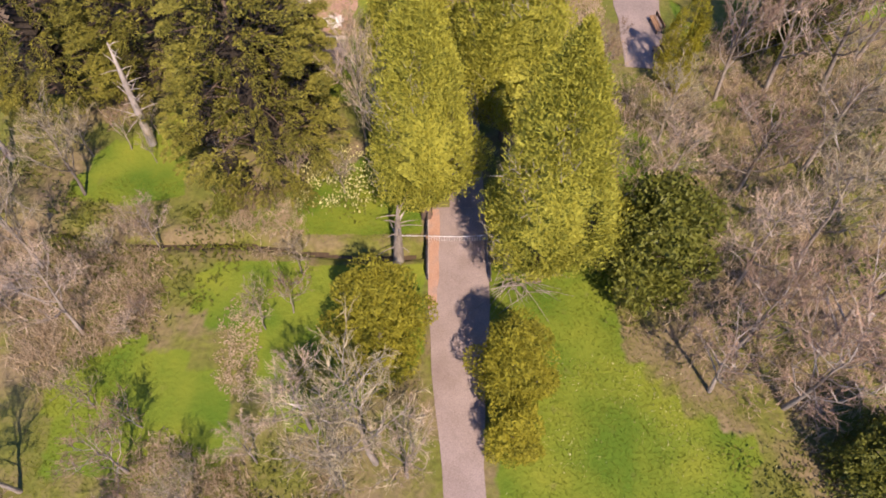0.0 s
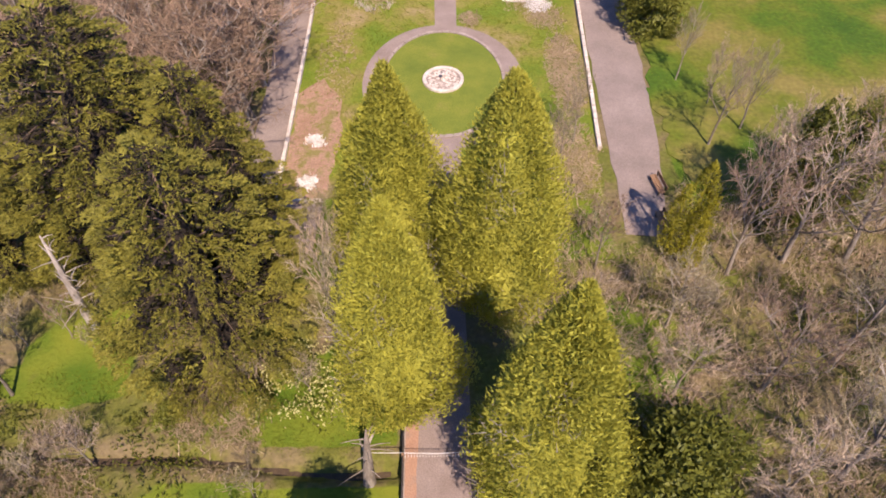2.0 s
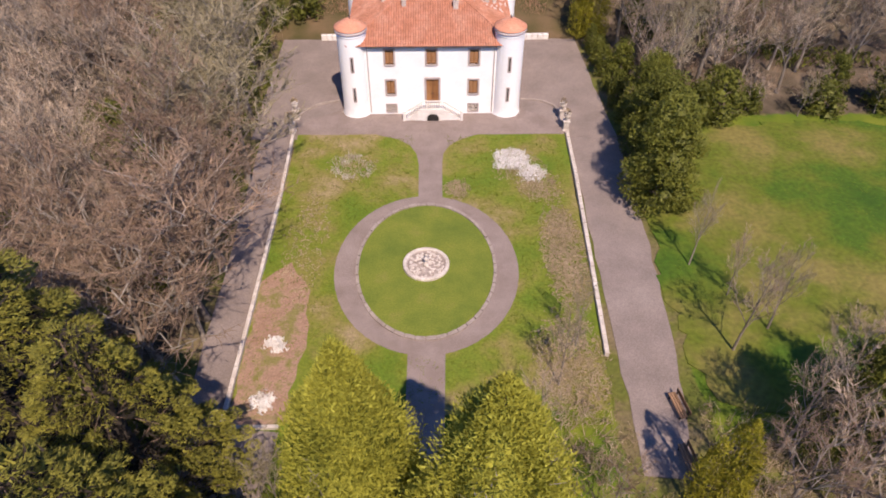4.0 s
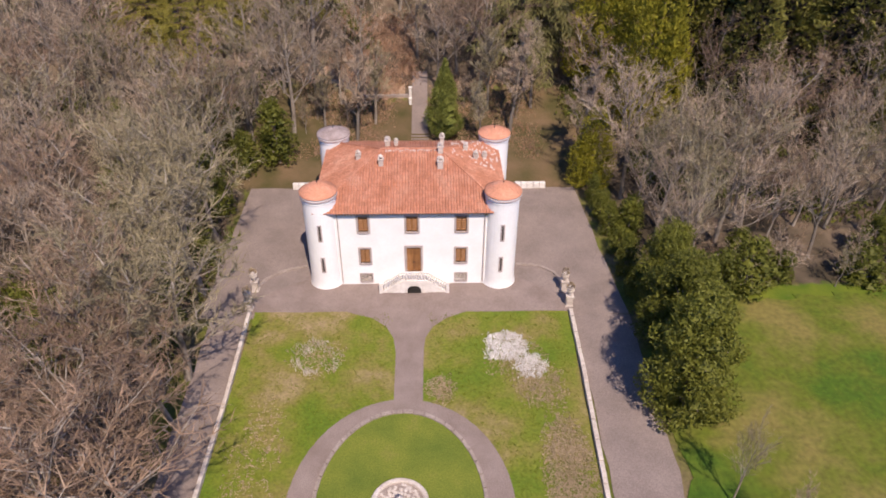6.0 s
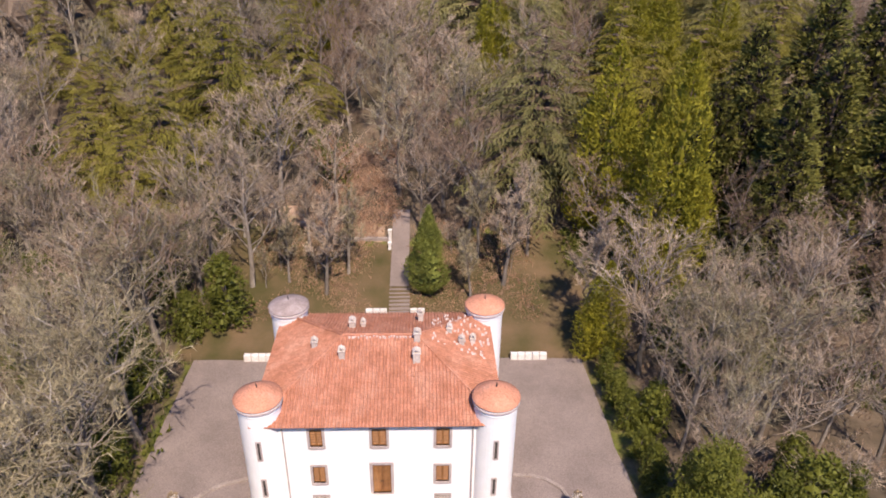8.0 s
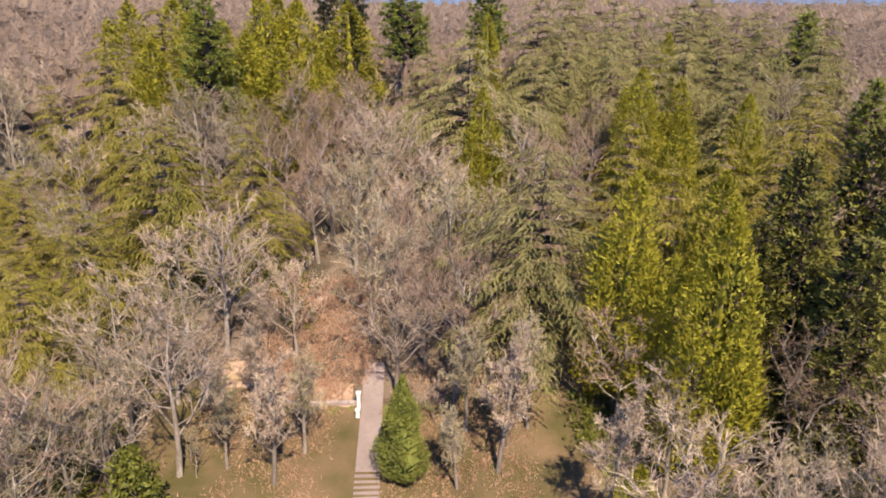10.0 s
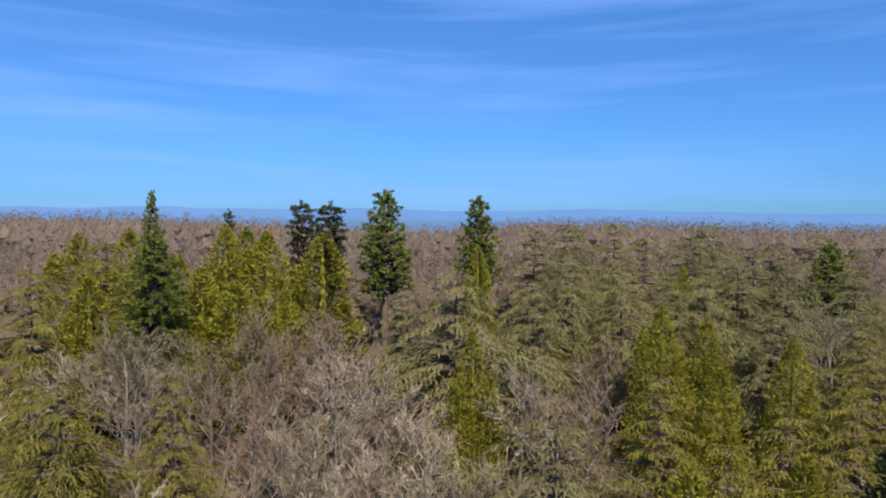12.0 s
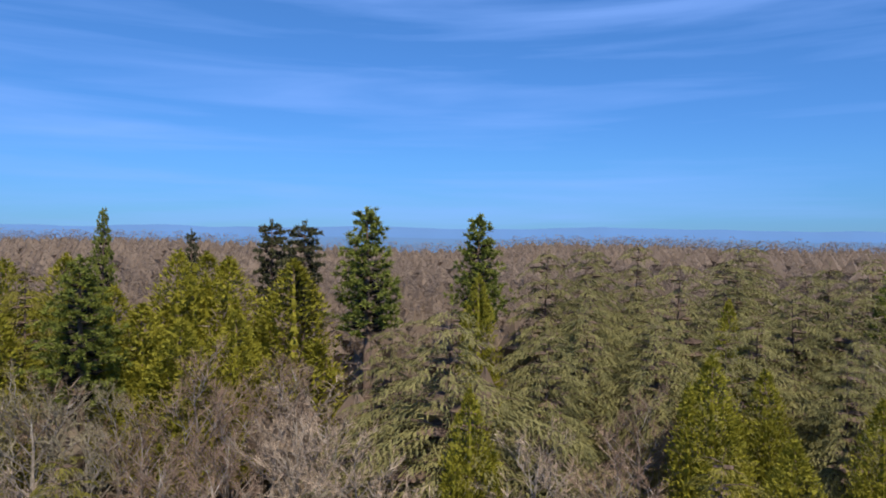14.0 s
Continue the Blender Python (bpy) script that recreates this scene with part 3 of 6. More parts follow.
def bare_tree_meshes(seed, h, spread, twig, limbs=10, twigs=9, thick=1.0, rise_to=0.55, fine=1.0):
    """A leafless tree: trunk with limbs, and a crown of branches and fine twigs."""
    rng = np.random.default_rng(seed)
    wood, tw, crown = Build(), [], Build()
    lean = rng.normal(0, 0.05, 2)
    trunk = [Vector((lean[0] * z * h + rng.normal(0, 0.08), lean[1] * z * h + rng.normal(0, 0.08), z * h)) for z in (0, 0.15, 0.3, 0.45, 0.6, 0.78)]
    trunk[0] = Vector((0, 0, -0.4))
    r0 = 0.0135 * h * thick
    wood.tube(trunk, [r0 * 1.3, r0, r0 * 0.8, r0 * 0.62, r0 * 0.42, r0 * 0.15], 6)

    def on(path, t):
        k = min(int(t * (len(path) - 1)), len(path) - 2)
        return path[k].lerp(path[k + 1], t * (len(path) - 1) - k)

    def fan(p, d, n, ln):
        for _ in range(n):
            e = (d + Vector(rng.normal(0, 0.55, 3)) + Vector((0, 0, 0.25))).normalized()
            length = ln * rng.uniform(0.6, 1.25)
            side = e.cross(Vector(rng.normal(0, 1, 3))).normalized() * (0.02 * fine)
            tip = p + e * length
            tw.append((p - side, p + side, tip))
            for s in (0.35, 0.6):
                q = p + e * length * s
                e2 = (e + Vector(rng.normal(0, 0.6, 3))).normalized()
                s2 = e2.cross(Vector(rng.normal(0, 1, 3))).normalized() * (0.015 * fine)
                tw.append((q - s2, q + s2, q + e2 * length * 0.55))

    for i in range(limbs):
        t = 0.28 + 0.68 * (i + rng.uniform(0, 0.8)) / limbs
        p, a = on(trunk, t), i * 2.4 + rng.uniform(-0.5, 0.5)
        up = rise_to + 0.75 * t + rng.uniform(-0.15, 0.15)
        d = Vector((math.cos(a), math.sin(a), up)).normalized()
        ln = spread * (1.15 - 0.55 * t) * rng.uniform(0.8, 1.15)
        path = [p]
        for _ in range(4):
            d = (d + Vector((rng.normal(0, 0.16), rng.normal(0, 0.16), 0.10))).normalized()
            path.append(path[-1] + d * ln / 4)
        r = r0 * (0.55 - 0.32 * t)
        wood.tube(path, [r, r * 0.8, r * 0.6, r * 0.4, r * 0.15], 4)
        for j in range(6):
            s = 0.3 + 0.68 * (j + rng.uniform(0, 0.7)) / 6
            q, b = on(path, min(s, 0.98)), rng.uniform(0, 6.28)
            e = (d * 0.6 + Vector((math.cos(b), math.sin(b), 0.45))).normalized()
            l2 = ln * 0.42 * rng.uniform(0.7, 1.2) * (1.2 - 0.5 * s)
            mid = q + e * l2 * 0.5 + Vector(rng.normal(0, 0.06 * l2, 3))
            end = q + e * l2 + Vector((0, 0, 0.12 * l2))
            crown.tube([q, mid, end], [r * 0.4 + 0.012, r * 0.28 + 0.01, 0.012], 3)
            e2 = (end - q).normalized()
            fan(mid, e2, twigs // 2, l2 * 0.75)
            fan(end, e2, twigs - twigs // 2, l2 * 0.7)
    b = crown
    k, limbs_faces = len(b.v), len(b.f)
    for tri in tw:
        b.v.extend((p.x, p.y, p.z) for p in tri)
    b.f.extend((k + 3 * i, k + 3 * i + 1, k + 3 * i + 2) for i in range(len(tw)))
    me = b.mesh("crown", twig)
    me.materials.append(M["bark"])
    me.polygons.foreach_set("material_index", [1] * limbs_faces + [0] * len(tw))
    return wood.mesh("trunk", M["bark"], True), me


def trunk_mesh(h, r, bark, lean=0.0, n=7):
    return Build().tube([(0, 0, -0.4), (lean * 0.2, 0, h * 0.25), (lean * 0.6, 0, h * 0.6), (lean, 0, h * 0.97)], [r * 1.25, r, r * 0.6, 0.03], n).mesh("trunk", bark, True)


def cypress_meshes(seed, h, r, leaf, n=34000, low=0.08, tip=1.5, tufts=110, size=1.0, ragged_by=0.2, bald=9):
    """A dense columnar conifer: upright plumes of fine sprays over an uneven egg-shaped body, with grey twigs showing where it is thin."""
    rng = np.random.default_rng(seed)
    ph = rng.uniform(0, 6.28, 4)

    def hull(t, a):
        u = np.clip((t - 0.24) / 0.76, 0, 1)
        prof = np.clip((t - low * 0.6) / 0.2, 0.1, 1) ** 0.6 * (1 - u**tip) ** 0.85 + 0.03
        return r * prof * (1 + ragged_by * (0.45 * np.sin(3 * a + ph[0] + 4 * t) + 0.35 * np.sin(5 * a + ph[1] - 9 * t) + 0.35 * np.sin(2 * a + ph[2] + 14 * t)))

    ct = rng.uniform(0, 1, tufts) ** 1.15 * (0.93 - low) + low
    ca = rng.uniform(0, 2 * np.pi, tufts)
    far = rng.uniform(0.84, 1.14, tufts)
    tall = rng.uniform(0.035, 0.075, tufts)
    wide = rng.uniform(0.32, 0.62, tufts) * r / 3.7
    k = rng.integers(0, tufts, n)
    loose = rng.uniform(0, 1, n) < 0.3
    up = rng.normal(0, 1, n)
    t = np.clip(np.where(loose, rng.uniform(0, 1, n) ** 1.2 * (0.99 - low) + low, ct[k] + up * tall[k]), low * 0.7, 0.995)
    core_r = hull(t, ca[k])
    a = np.where(loose, rng.uniform(0, 2 * np.pi, n), ca[k] + rng.normal(0, 1, n) * wide[k] * (1.15 - 0.25 * np.clip(up, -1.5, 2)) / np.maximum(core_r, 0.5))
    rad = hull(t, a) * np.where(loose, rng.uniform(0.68, 0.92, n), far[k] * (1 - 0.06 * np.clip(up, -1, 2)) * rng.uniform(0.84, 1.0, n))
    pos = np.stack([rad * np.cos(a), rad * np.sin(a), t * h], 1) + rng.normal(0, 0.05, (n, 3))
    way = np.stack([np.cos(a) * 0.5, np.sin(a) * 0.5, np.full(n, 0.85)], 1)
    tris = sprays(rng, pos, way, size * rng.uniform(0.24, 0.5, n), size * rng.uniform(0.045, 0.085, n), 1, 0.4, np.stack([np.cos(a), np.sin(a), np.full(n, 0.7)], 1), 0.6)
    heart = []
    for i in range(46):
        tt = low + 0.03 + (0.9 - low) * i / 46
        ang = i * 2.4
        pr = float(hull(np.array(tt), np.array(ang)))
        heart.append(core((0.28 * pr * math.cos(ang), 0.28 * pr * math.sin(ang), tt * h), 0.4 * pr + 0.03, 0.06 * h))
    bt, ba = rng.uniform(low, 0.8, max(1, bald)), rng.uniform(0, 6.28, max(1, bald))
    m = 45 * bald
    q = rng.integers(0, max(1, bald), m)
    t, a = np.clip(bt[q] + rng.normal(0, 0.045, m), low * 0.6, 0.95), ba[q] + rng.normal(0, 0.16, m)
    rad = hull(t, a) * rng.uniform(0.9, 1.08, m)
    pos = np.stack([rad * np.cos(a), rad * np.sin(a), t * h], 1)
    twigs = sprays(rng, pos, np.stack([np.cos(a) * 0.4, np.sin(a) * 0.4, np.full(m, 0.9)], 1), rng.uniform(0.5, 1.2, m), np.full(m, 0.022), 1, 0.35)
    return trunk_mesh(h, 0.016 * h + 0.06, M["bark_brown"]), tri_mesh("crown", np.concatenate([tris, *heart]), leaf, [twigs], "grey_twig")


def drooping_meshes(seed, h, r, leaf, tiers=15, low=0.1, tip=0.8, droop=0.42, each=150, leafs=1.0, lean=0.0):
    """A cedar: tiers of arching boughs of uneven reach, hung with fine sprays that merge into shelves with dark gaps between."""
    rng = np.random.default_rng(seed)
    wood, P, W, L, C = Build(), [], [], [], []
    up = np.array([0.0, 0.0, 1.0])
    wood.tube([(0, 0, -0.4), (lean * 0.1, 0, h * 0.3), (lean * 0.3, 0, h * 0.7), (lean * 0.6, 0, h * 0.93), (lean * 1.6, 0.1, h * 0.985)], [0.02 * h + 0.08, 0.014 * h, 0.005 * h, 0.03, 0.012], 7)
    ph = rng.uniform(0, 6.28, 3)
    for i in range(tiers):
        for b in range(8 if i < tiers * 0.6 else 6):
            t = low + (0.95 - low) * (i + rng.normal(0, 0.16)) / (tiers - 0.5)
            t = min(0.955, max(low * 0.8, t))
            a = i * 1.3 + b * 6.283 / (8 if i < tiers * 0.6 else 6) + rng.normal(0, 0.22)
            lobe = 1 + 0.2 * math.sin(2 * a + ph[0] + 5 * t) + 0.14 * math.sin(3 * a + ph[1] - 9 * t)
            reach = r * (1 - t) ** tip * min(1.0, 0.75 + (t - low) * 2) * lobe * rng.uniform(0.6, 1.15) + 0.6
            out, side = np.array([math.cos(a), math.sin(a), 0.0]), np.array([-math.sin(a), math.cos(a), 0.0])
            root = np.array([lean * 0.6 * t * t, 0, t * h])
            k0, dr = rng.uniform(0.12, 0.34), droop * rng.uniform(0.7, 1.25)
            if reach > 1.5 and b % 2 == 0:
                mid, end = root + out * reach * 0.45 + up * 0.45 * k0 * reach, root + out * reach * 0.8 + up * (0.8 * k0 - 0.5 * dr) * reach
                wood.tube([root, mid, end], [0.05 + 0.01 * reach, 0.045, 0.02], 3)
            n = max(46, int(each * (reach / r) ** 1.35 * 1.5))
            sub = max(3, int(2 + reach * 1.3))
            j = rng.integers(0, sub, n)
            s0 = 0.12 + 0.88 * (j + 0.5) / sub
            hand = np.where(rng.uniform(0, 1, n) < 0.5, 1.0, -1.0)
            q = rng.uniform(0.0, 1.0, n)
            ln = (0.2 * reach + 0.4) * (1.2 - 0.8 * s0) * q
            main = rng.uniform(0, 1, n) < 0.2
            s = np.where(main, rng.uniform(0.15, 1.05, n), s0 + 0.6 * ln / reach)
            w = np.where(main, rng.normal(0, 0.1, n), hand * ln * 0.85)
            z = k0 * reach * s - dr * reach * s**2.4 - 0.3 * np.abs(w) ** 1.25 - rng.uniform(0, 0.22, n) ** 1.5
            P.append(root + out * (reach * s)[:, None] + side * w[:, None] + up * z[:, None])
            W.append(out * 0.75 + side * (np.sign(w) * np.where(main, 0.15, 0.45))[:, None] - up * (0.12 + 0.55 * s + 0.3 * q)[:, None])
            L.append(np.full(n, 0.42 + 0.022 * reach))
            # bark-brown blobs added inside to paint the dark gaps between tiers
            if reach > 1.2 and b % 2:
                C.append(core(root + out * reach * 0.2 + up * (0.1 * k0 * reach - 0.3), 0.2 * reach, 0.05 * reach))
    n = 46
    t = rng.uniform(0.88, 1.0, n)
    P.append(np.stack([lean * (0.6 + (t - 0.93).clip(0) * 16) + rng.normal(0, 0.12, n), rng.normal(0, 0.12, n), h * np.where(t > 0.96, 0.96 + (t - 0.96) * 0.6, t)], 1))
    W.append(np.stack([rng.normal(0.6, 0.4, n), rng.normal(0, 0.4, n), np.full(n, 0.05)], 1)), L.append(np.full(n, 0.35))
    P, W, L = np.concatenate(P), np.concatenate(W), np.concatenate(L)
    tris = sprays(rng, P, rows_unit(W), leafs * L * 1.25, leafs * L * 0.09, 1, 0.34, np.tile([[0.0, 0.0, 1.0]], (len(P), 1)), 0.7)
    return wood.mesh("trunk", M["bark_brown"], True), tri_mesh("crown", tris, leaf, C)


def clumped_meshes(seed, h, r, leaf, clumps=300, each=300, low=0.02, tip=0.62, pad=1.0, leafs=1.0):
    """A massive cedar: separate fans of needles held out on boughs, bright above, over near-black inner twigs and blobs
    that paint the dark between.
    """
    rng = np.random.default_rng(seed)
    wood = Build()
    wood.tube([(0, 0, -0.4), (0, 0, h * 0.25), (0.1, 0, h * 0.6), (0.2, 0, h * 0.96)], [0.025 * h + 0.1, 0.02 * h, 0.012 * h, 0.03], 7)
    P, W, N, C, inner = [], [], [], [], []
    ph = rng.uniform(0, 6.28, 3)
    up = np.array([0.0, 0.0, 1.0])
    for i in range(clumps):
        t = low + (0.97 - low) * (1 - (1 - (i + rng.uniform(0, 1)) / clumps) ** 0.82)
        a = i * 2.39996 + rng.normal(0, 0.2)
        out, side = np.array([math.cos(a), math.sin(a), 0.0]), np.array([-math.sin(a), math.cos(a), 0.0])
        reach = r * (1 - t) ** tip * min(1.0, 0.7 + 2.2 * t) * (1 + 0.09 * math.sin(2 * a + ph[0] + 5 * t) + 0.07 * math.sin(3 * a + ph[1] - 8 * t)) * rng.choice((0.78, 0.88, 0.97, 1.05))
        c = out * reach + up * (t * h + 0.1 * reach)
        if i % 5 == 0 and reach > 1.5:
            wood.tube([(0, 0, t * h - 0.1 * reach), tuple(c * [0.5, 0.5, 1] - [0, 0, 0.3]), tuple(c - [0, 0, 0.2])], [0.07 + 0.008 * reach, 0.05, 0.02], 3)
        size = pad * rng.uniform(0.7, 1.25) * (1.1 - 0.45 * t)
        n = int(each * size * size / (pad * pad))
        # each fan is a cushion, longer outwards than wide, its needles standing away from its midline
        u, v = rng.uniform(-0.85, 0.85, n), rng.uniform(-1, 1, n)
        half = 0.68 * np.sqrt(np.clip(1.02 - u * u, 0.03, 1))
        arch = np.cos(v * 1.45)
        P.append(c + size * (out * u[:, None] + side * (half * np.sin(v * 1.45))[:, None] + up * (0.85 * half * arch * rng.uniform(0.7, 1.05, n) - 0.28 * u * np.abs(u) - 0.1)[:, None]))
        W.append(out * (0.75 + 0.3 * u)[:, None] + side * (0.75 * np.sin(v * 1.45))[:, None] + up * (0.55 * arch - 0.1)[:, None])
        N.append(out * (0.25 * u)[:, None] + side * np.sin(v * 1.45)[:, None] + up * (0.3 + arch)[:, None])
        # dark inner twigs put shade into the gaps between fans
        if i % 2:
            m = max(8, int(40 * leafs**-1.0))
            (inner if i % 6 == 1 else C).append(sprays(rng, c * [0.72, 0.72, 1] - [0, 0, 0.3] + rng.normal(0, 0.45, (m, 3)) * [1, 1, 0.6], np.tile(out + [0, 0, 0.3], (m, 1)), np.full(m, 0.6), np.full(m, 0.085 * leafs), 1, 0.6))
    # near-black blobs along the trunk stand in for the crown's inner shade
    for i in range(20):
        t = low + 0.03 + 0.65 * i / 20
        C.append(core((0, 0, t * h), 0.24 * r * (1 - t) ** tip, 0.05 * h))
    P, W, N = np.concatenate(P), np.concatenate(W), np.concatenate(N)
    n = len(P)
    tris = sprays(rng, P, rows_unit(W), leafs * rng.uniform(0.2, 0.36, n), leafs * rng.uniform(0.035, 0.055, n), 1, 0.3, N, 0.5)
    return wood.mesh("trunk", M["bark_brown"], True), tri_mesh("crown", np.concatenate([tris, *inner]), leaf, C, "gap_shade")


def pine_meshes(seed, h, r, leaf, shape, whorls=17, low=0.3, rise_by=0.3, leafs=1.0):
    """A pine: whorls of boughs with brushes of needles along their outer ends; shape gives the reach from the lowest whorl (0) to the top (1)."""
    rng = np.random.default_rng(seed)
    wood, P, W, C = Build(), [], [], []
    wood.tube([(0, 0, -0.4), (0.05, 0, h * 0.3), (0.12, 0, h * 0.7), (0.15, 0, h * 0.97)], [0.02 * h + 0.06, 0.015 * h, 0.008 * h, 0.03], 7)
    for i in range(whorls):
        u = (i + 0.3) / whorls
        for b in range(6):
            t = low + (0.975 - low) * min(1.0, u + rng.normal(0, 0.014))
            a = i * 0.9 + b * 1.047 + rng.normal(0, 0.25)
            reach = r * shape(u) * rng.uniform(0.6, 1.2) + 0.2
            lift = rise_by + 0.5 * max(0.0, u - 0.6) + rng.normal(0, 0.08)
            out = np.array([math.cos(a), math.sin(a), lift])
            root = np.array([0.15 * t, 0, t * h])
            end = root + out * reach
            wood.tube([root, (root + end) / 2 - np.array([0, 0, 0.05 * reach]), end], [0.03 + 0.012 * reach, 0.035, 0.015], 3)
            m = max(2, int(1 + reach * 2.0))
            for j in range(m):
                f = 1.02 - 0.62 * j / m
                c = root + out * reach * f + rng.normal(0, 0.1 + 0.05 * reach, 3) * [1, 1, 0.5]
                n = 20
                q = rows_unit(rng.normal(0, 1, (n, 3)) + out * 0.5 + [0, 0, 0.55])
                P.append(c + q * 0.16), W.append(q)
            # near-black blobs near the trunk paint shade between the boughs
            if reach > 0.9 and b % 2:
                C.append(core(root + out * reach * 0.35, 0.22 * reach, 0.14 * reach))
    n = 60
    P.append(np.stack([rng.normal(0.15, 0.12, n), rng.normal(0, 0.12, n), h * rng.uniform(0.95, 1.0, n)], 1)), W.append(rows_unit(rng.normal(0, 0.6, (n, 3)) + [0, 0, 0.9]))
    P, W = np.concatenate(P), np.concatenate(W)
    n = len(P)
    tris = sprays(rng, P, W, leafs * rng.uniform(0.35, 0.6, n), leafs * np.full(n, 0.07), 1, 0.15)
    return wood.mesh("trunk", M["bark_brown"], True), tri_mesh("crown", tris, leaf, C, "gap_shade")


def lobed_meshes(seed, h, r, leaf, low=0.2, lobes=26, each=110, size=0.3, trunks=1, bark="bark"):
    """A broad evergreen: leafy lobes of uneven size on a forked trunk."""
    rng = np.random.default_rng(seed)
    wood, P, W, C, N = Build(), [], [], [], []
    for k in range(trunks):
        a = 6.28 * k / trunks + 0.4
        b = 0.0 if trunks == 1 else 0.35
        wood.tube([(b * math.cos(a), b * math.sin(a), -0.3), (b * 1.8 * math.cos(a), b * 1.8 * math.sin(a), h * 0.35), (b * 3.2 * math.cos(a), b * 3.2 * math.sin(a), h * 0.8)], [0.14 + 0.008 * h, 0.12, 0.04], 6)
    for i in range(lobes):
        t = (i + 0.5) / lobes
        a = i * 2.39996 + rng.normal(0, 0.3)
        z = h * (low + (1 - low) * t * 0.92)
        k = math.sin(math.pi * min(1, 0.25 + 0.72 * t)) ** 0.7
        rad = r * k * rng.uniform(0.35, 0.8)
        c = np.array([rad * math.cos(a), rad * math.sin(a), z])
        s = r * rng.uniform(0.26, 0.42)
        if i % 3 == 0:
            wood.tube([(0, 0, z * 0.6), tuple(c * [0.6, 0.6, 0.9]), tuple(c)], [0.09, 0.06, 0.02], 4)
        q = rng.normal(0, 1, (each, 3))
        q = q / np.linalg.norm(q, axis=1, keepdims=True) * rng.uniform(0.65, 1.0, (each, 1))
        C.append(core(c * [0.7, 0.7, 0.97], s * 0.55, s * 0.55))
        P.append(c + q * s * [1, 1, 0.85]), W.append(q + [0, 0, 0.35] + c / (2 * np.linalg.norm(c))), N.append(rows_unit(q) + [0, 0, 0.3])
    P, W = np.concatenate(P), np.concatenate(W)
    n = len(P)
    tris = sprays(rng, P, rows_unit(W), size * rng.uniform(0.8, 1.4, n), size * rng.uniform(0.25, 0.42, n), 1, 0.7, np.concatenate(N), 0.6)
    return wood.mesh("trunk", M[bark], True), tri_mesh("crown", np.concatenate([tris, *C]), leaf)


def spires_meshes(seed, h, r, leaf, n=4300, spires=6, size=1.1):
    """A conifer of several flame-like spires of uneven height that grow from one foot."""
    rng = np.random.default_rng(seed)
    out, hearts, wood = [], [], Build()
    wood.tube([(0, 0, -0.4), (0, 0, h * 0.5), (0, 0, h * 0.95)], [0.016 * h + 0.08, 0.01 * h, 0.03], 7)
    for i in range(spires):
        tall = h * (1.0 if i == 0 else rng.uniform(0.5, 0.9))
        d = 0.0 if i == 0 else r * rng.uniform(0.35, 0.58)
        a = i * 2.4 + rng.uniform(-0.5, 0.5)
        cx, cy = d * math.cos(a), d * math.sin(a)
        rr = r * (0.86 if i == 0 else rng.uniform(0.42, 0.56))
        m = int(n * (0.48 if i == 0 else 0.52 / (spires - 1)))
        tufts = 60 if i == 0 else 26
        ct, ca = rng.uniform(0.1, 0.97, tufts), rng.uniform(0, 6.28, tufts)
        k = rng.integers(0, tufts, m)
        loose = rng.uniform(0, 1, m) < 0.35
        t = np.clip(np.where(loose, rng.uniform(0.06, 0.98, m), ct[k] + rng.normal(0, 0.035, m)), 0.05, 0.995)
        prof = np.clip((t - 0.02) / 0.2, 0.2, 1) * (1 - np.clip((t - 0.25) / 0.75, 0, 1) ** 1.9) ** 0.9 + 0.03
        ang = np.where(loose, rng.uniform(0, 6.28, m), ca[k] + rng.normal(0, 0.4, m))
        rad = rr * prof * (0.66 + 0.6 * rng.uniform(0, 1, tufts))[k] * (0.68 + 0.32 * rng.uniform(0, 1, m))
        pos = np.stack([cx + rad * np.cos(ang), cy + rad * np.sin(ang), t * tall], 1)
        way = np.stack([np.cos(ang) * 0.6, np.sin(ang) * 0.6, np.full(m, 0.8)], 1)
        out.append(sprays(rng, pos, way, size * rng.uniform(0.32, 0.65, m), size * rng.uniform(0.07, 0.13, m), 1, 0.4, np.stack([np.cos(ang), np.sin(ang), np.full(m, 0.9)], 1)))
        for j in range(12):
            tt = 0.1 + 0.8 * j / 12
            pr = 1 - max(0.0, (tt - 0.25) / 0.75) ** 1.4
            hearts.append(core((cx, cy, tt * tall), 0.17 * rr * pr, 0.06 * tall))
    return wood.mesh("trunk", M["bark_brown"], True), tri_mesh("crown", np.concatenate([*out, *hearts]), leaf)


class Nursery:
    """Plants copies of a few built trees, each a thing with trunk and crown."""

    def __init__(self, name, label, category, group, kinds):
        self.name, self.tags, self.kinds, self.first = name, (label, category, group), kinds, {}

    def plant(self, x, y, scale=1.0, turn=0.0, kind=0, wide=1.0, label="", sink=0.0):
        m = Matrix.LocRotScale((x, y, rise(x, y) - sink), Euler((0, 0, turn)), (scale * wide, scale * wide, scale))
        kind %= len(self.kinds)
        if kind not in self.first:
            ob = thing(self.name, *self.tags)
            for name, data in zip(("trunk", "crown"), self.kinds[kind]):
                part(name, data, ob)
            self.first[kind] = ob
            ob.matrix_basis = m
        else:
            ob = copy_thing(self.first[kind], Matrix.Identity(4))
            ob.matrix_basis = m
        if label:
            tagged(ob, label)
        return ob


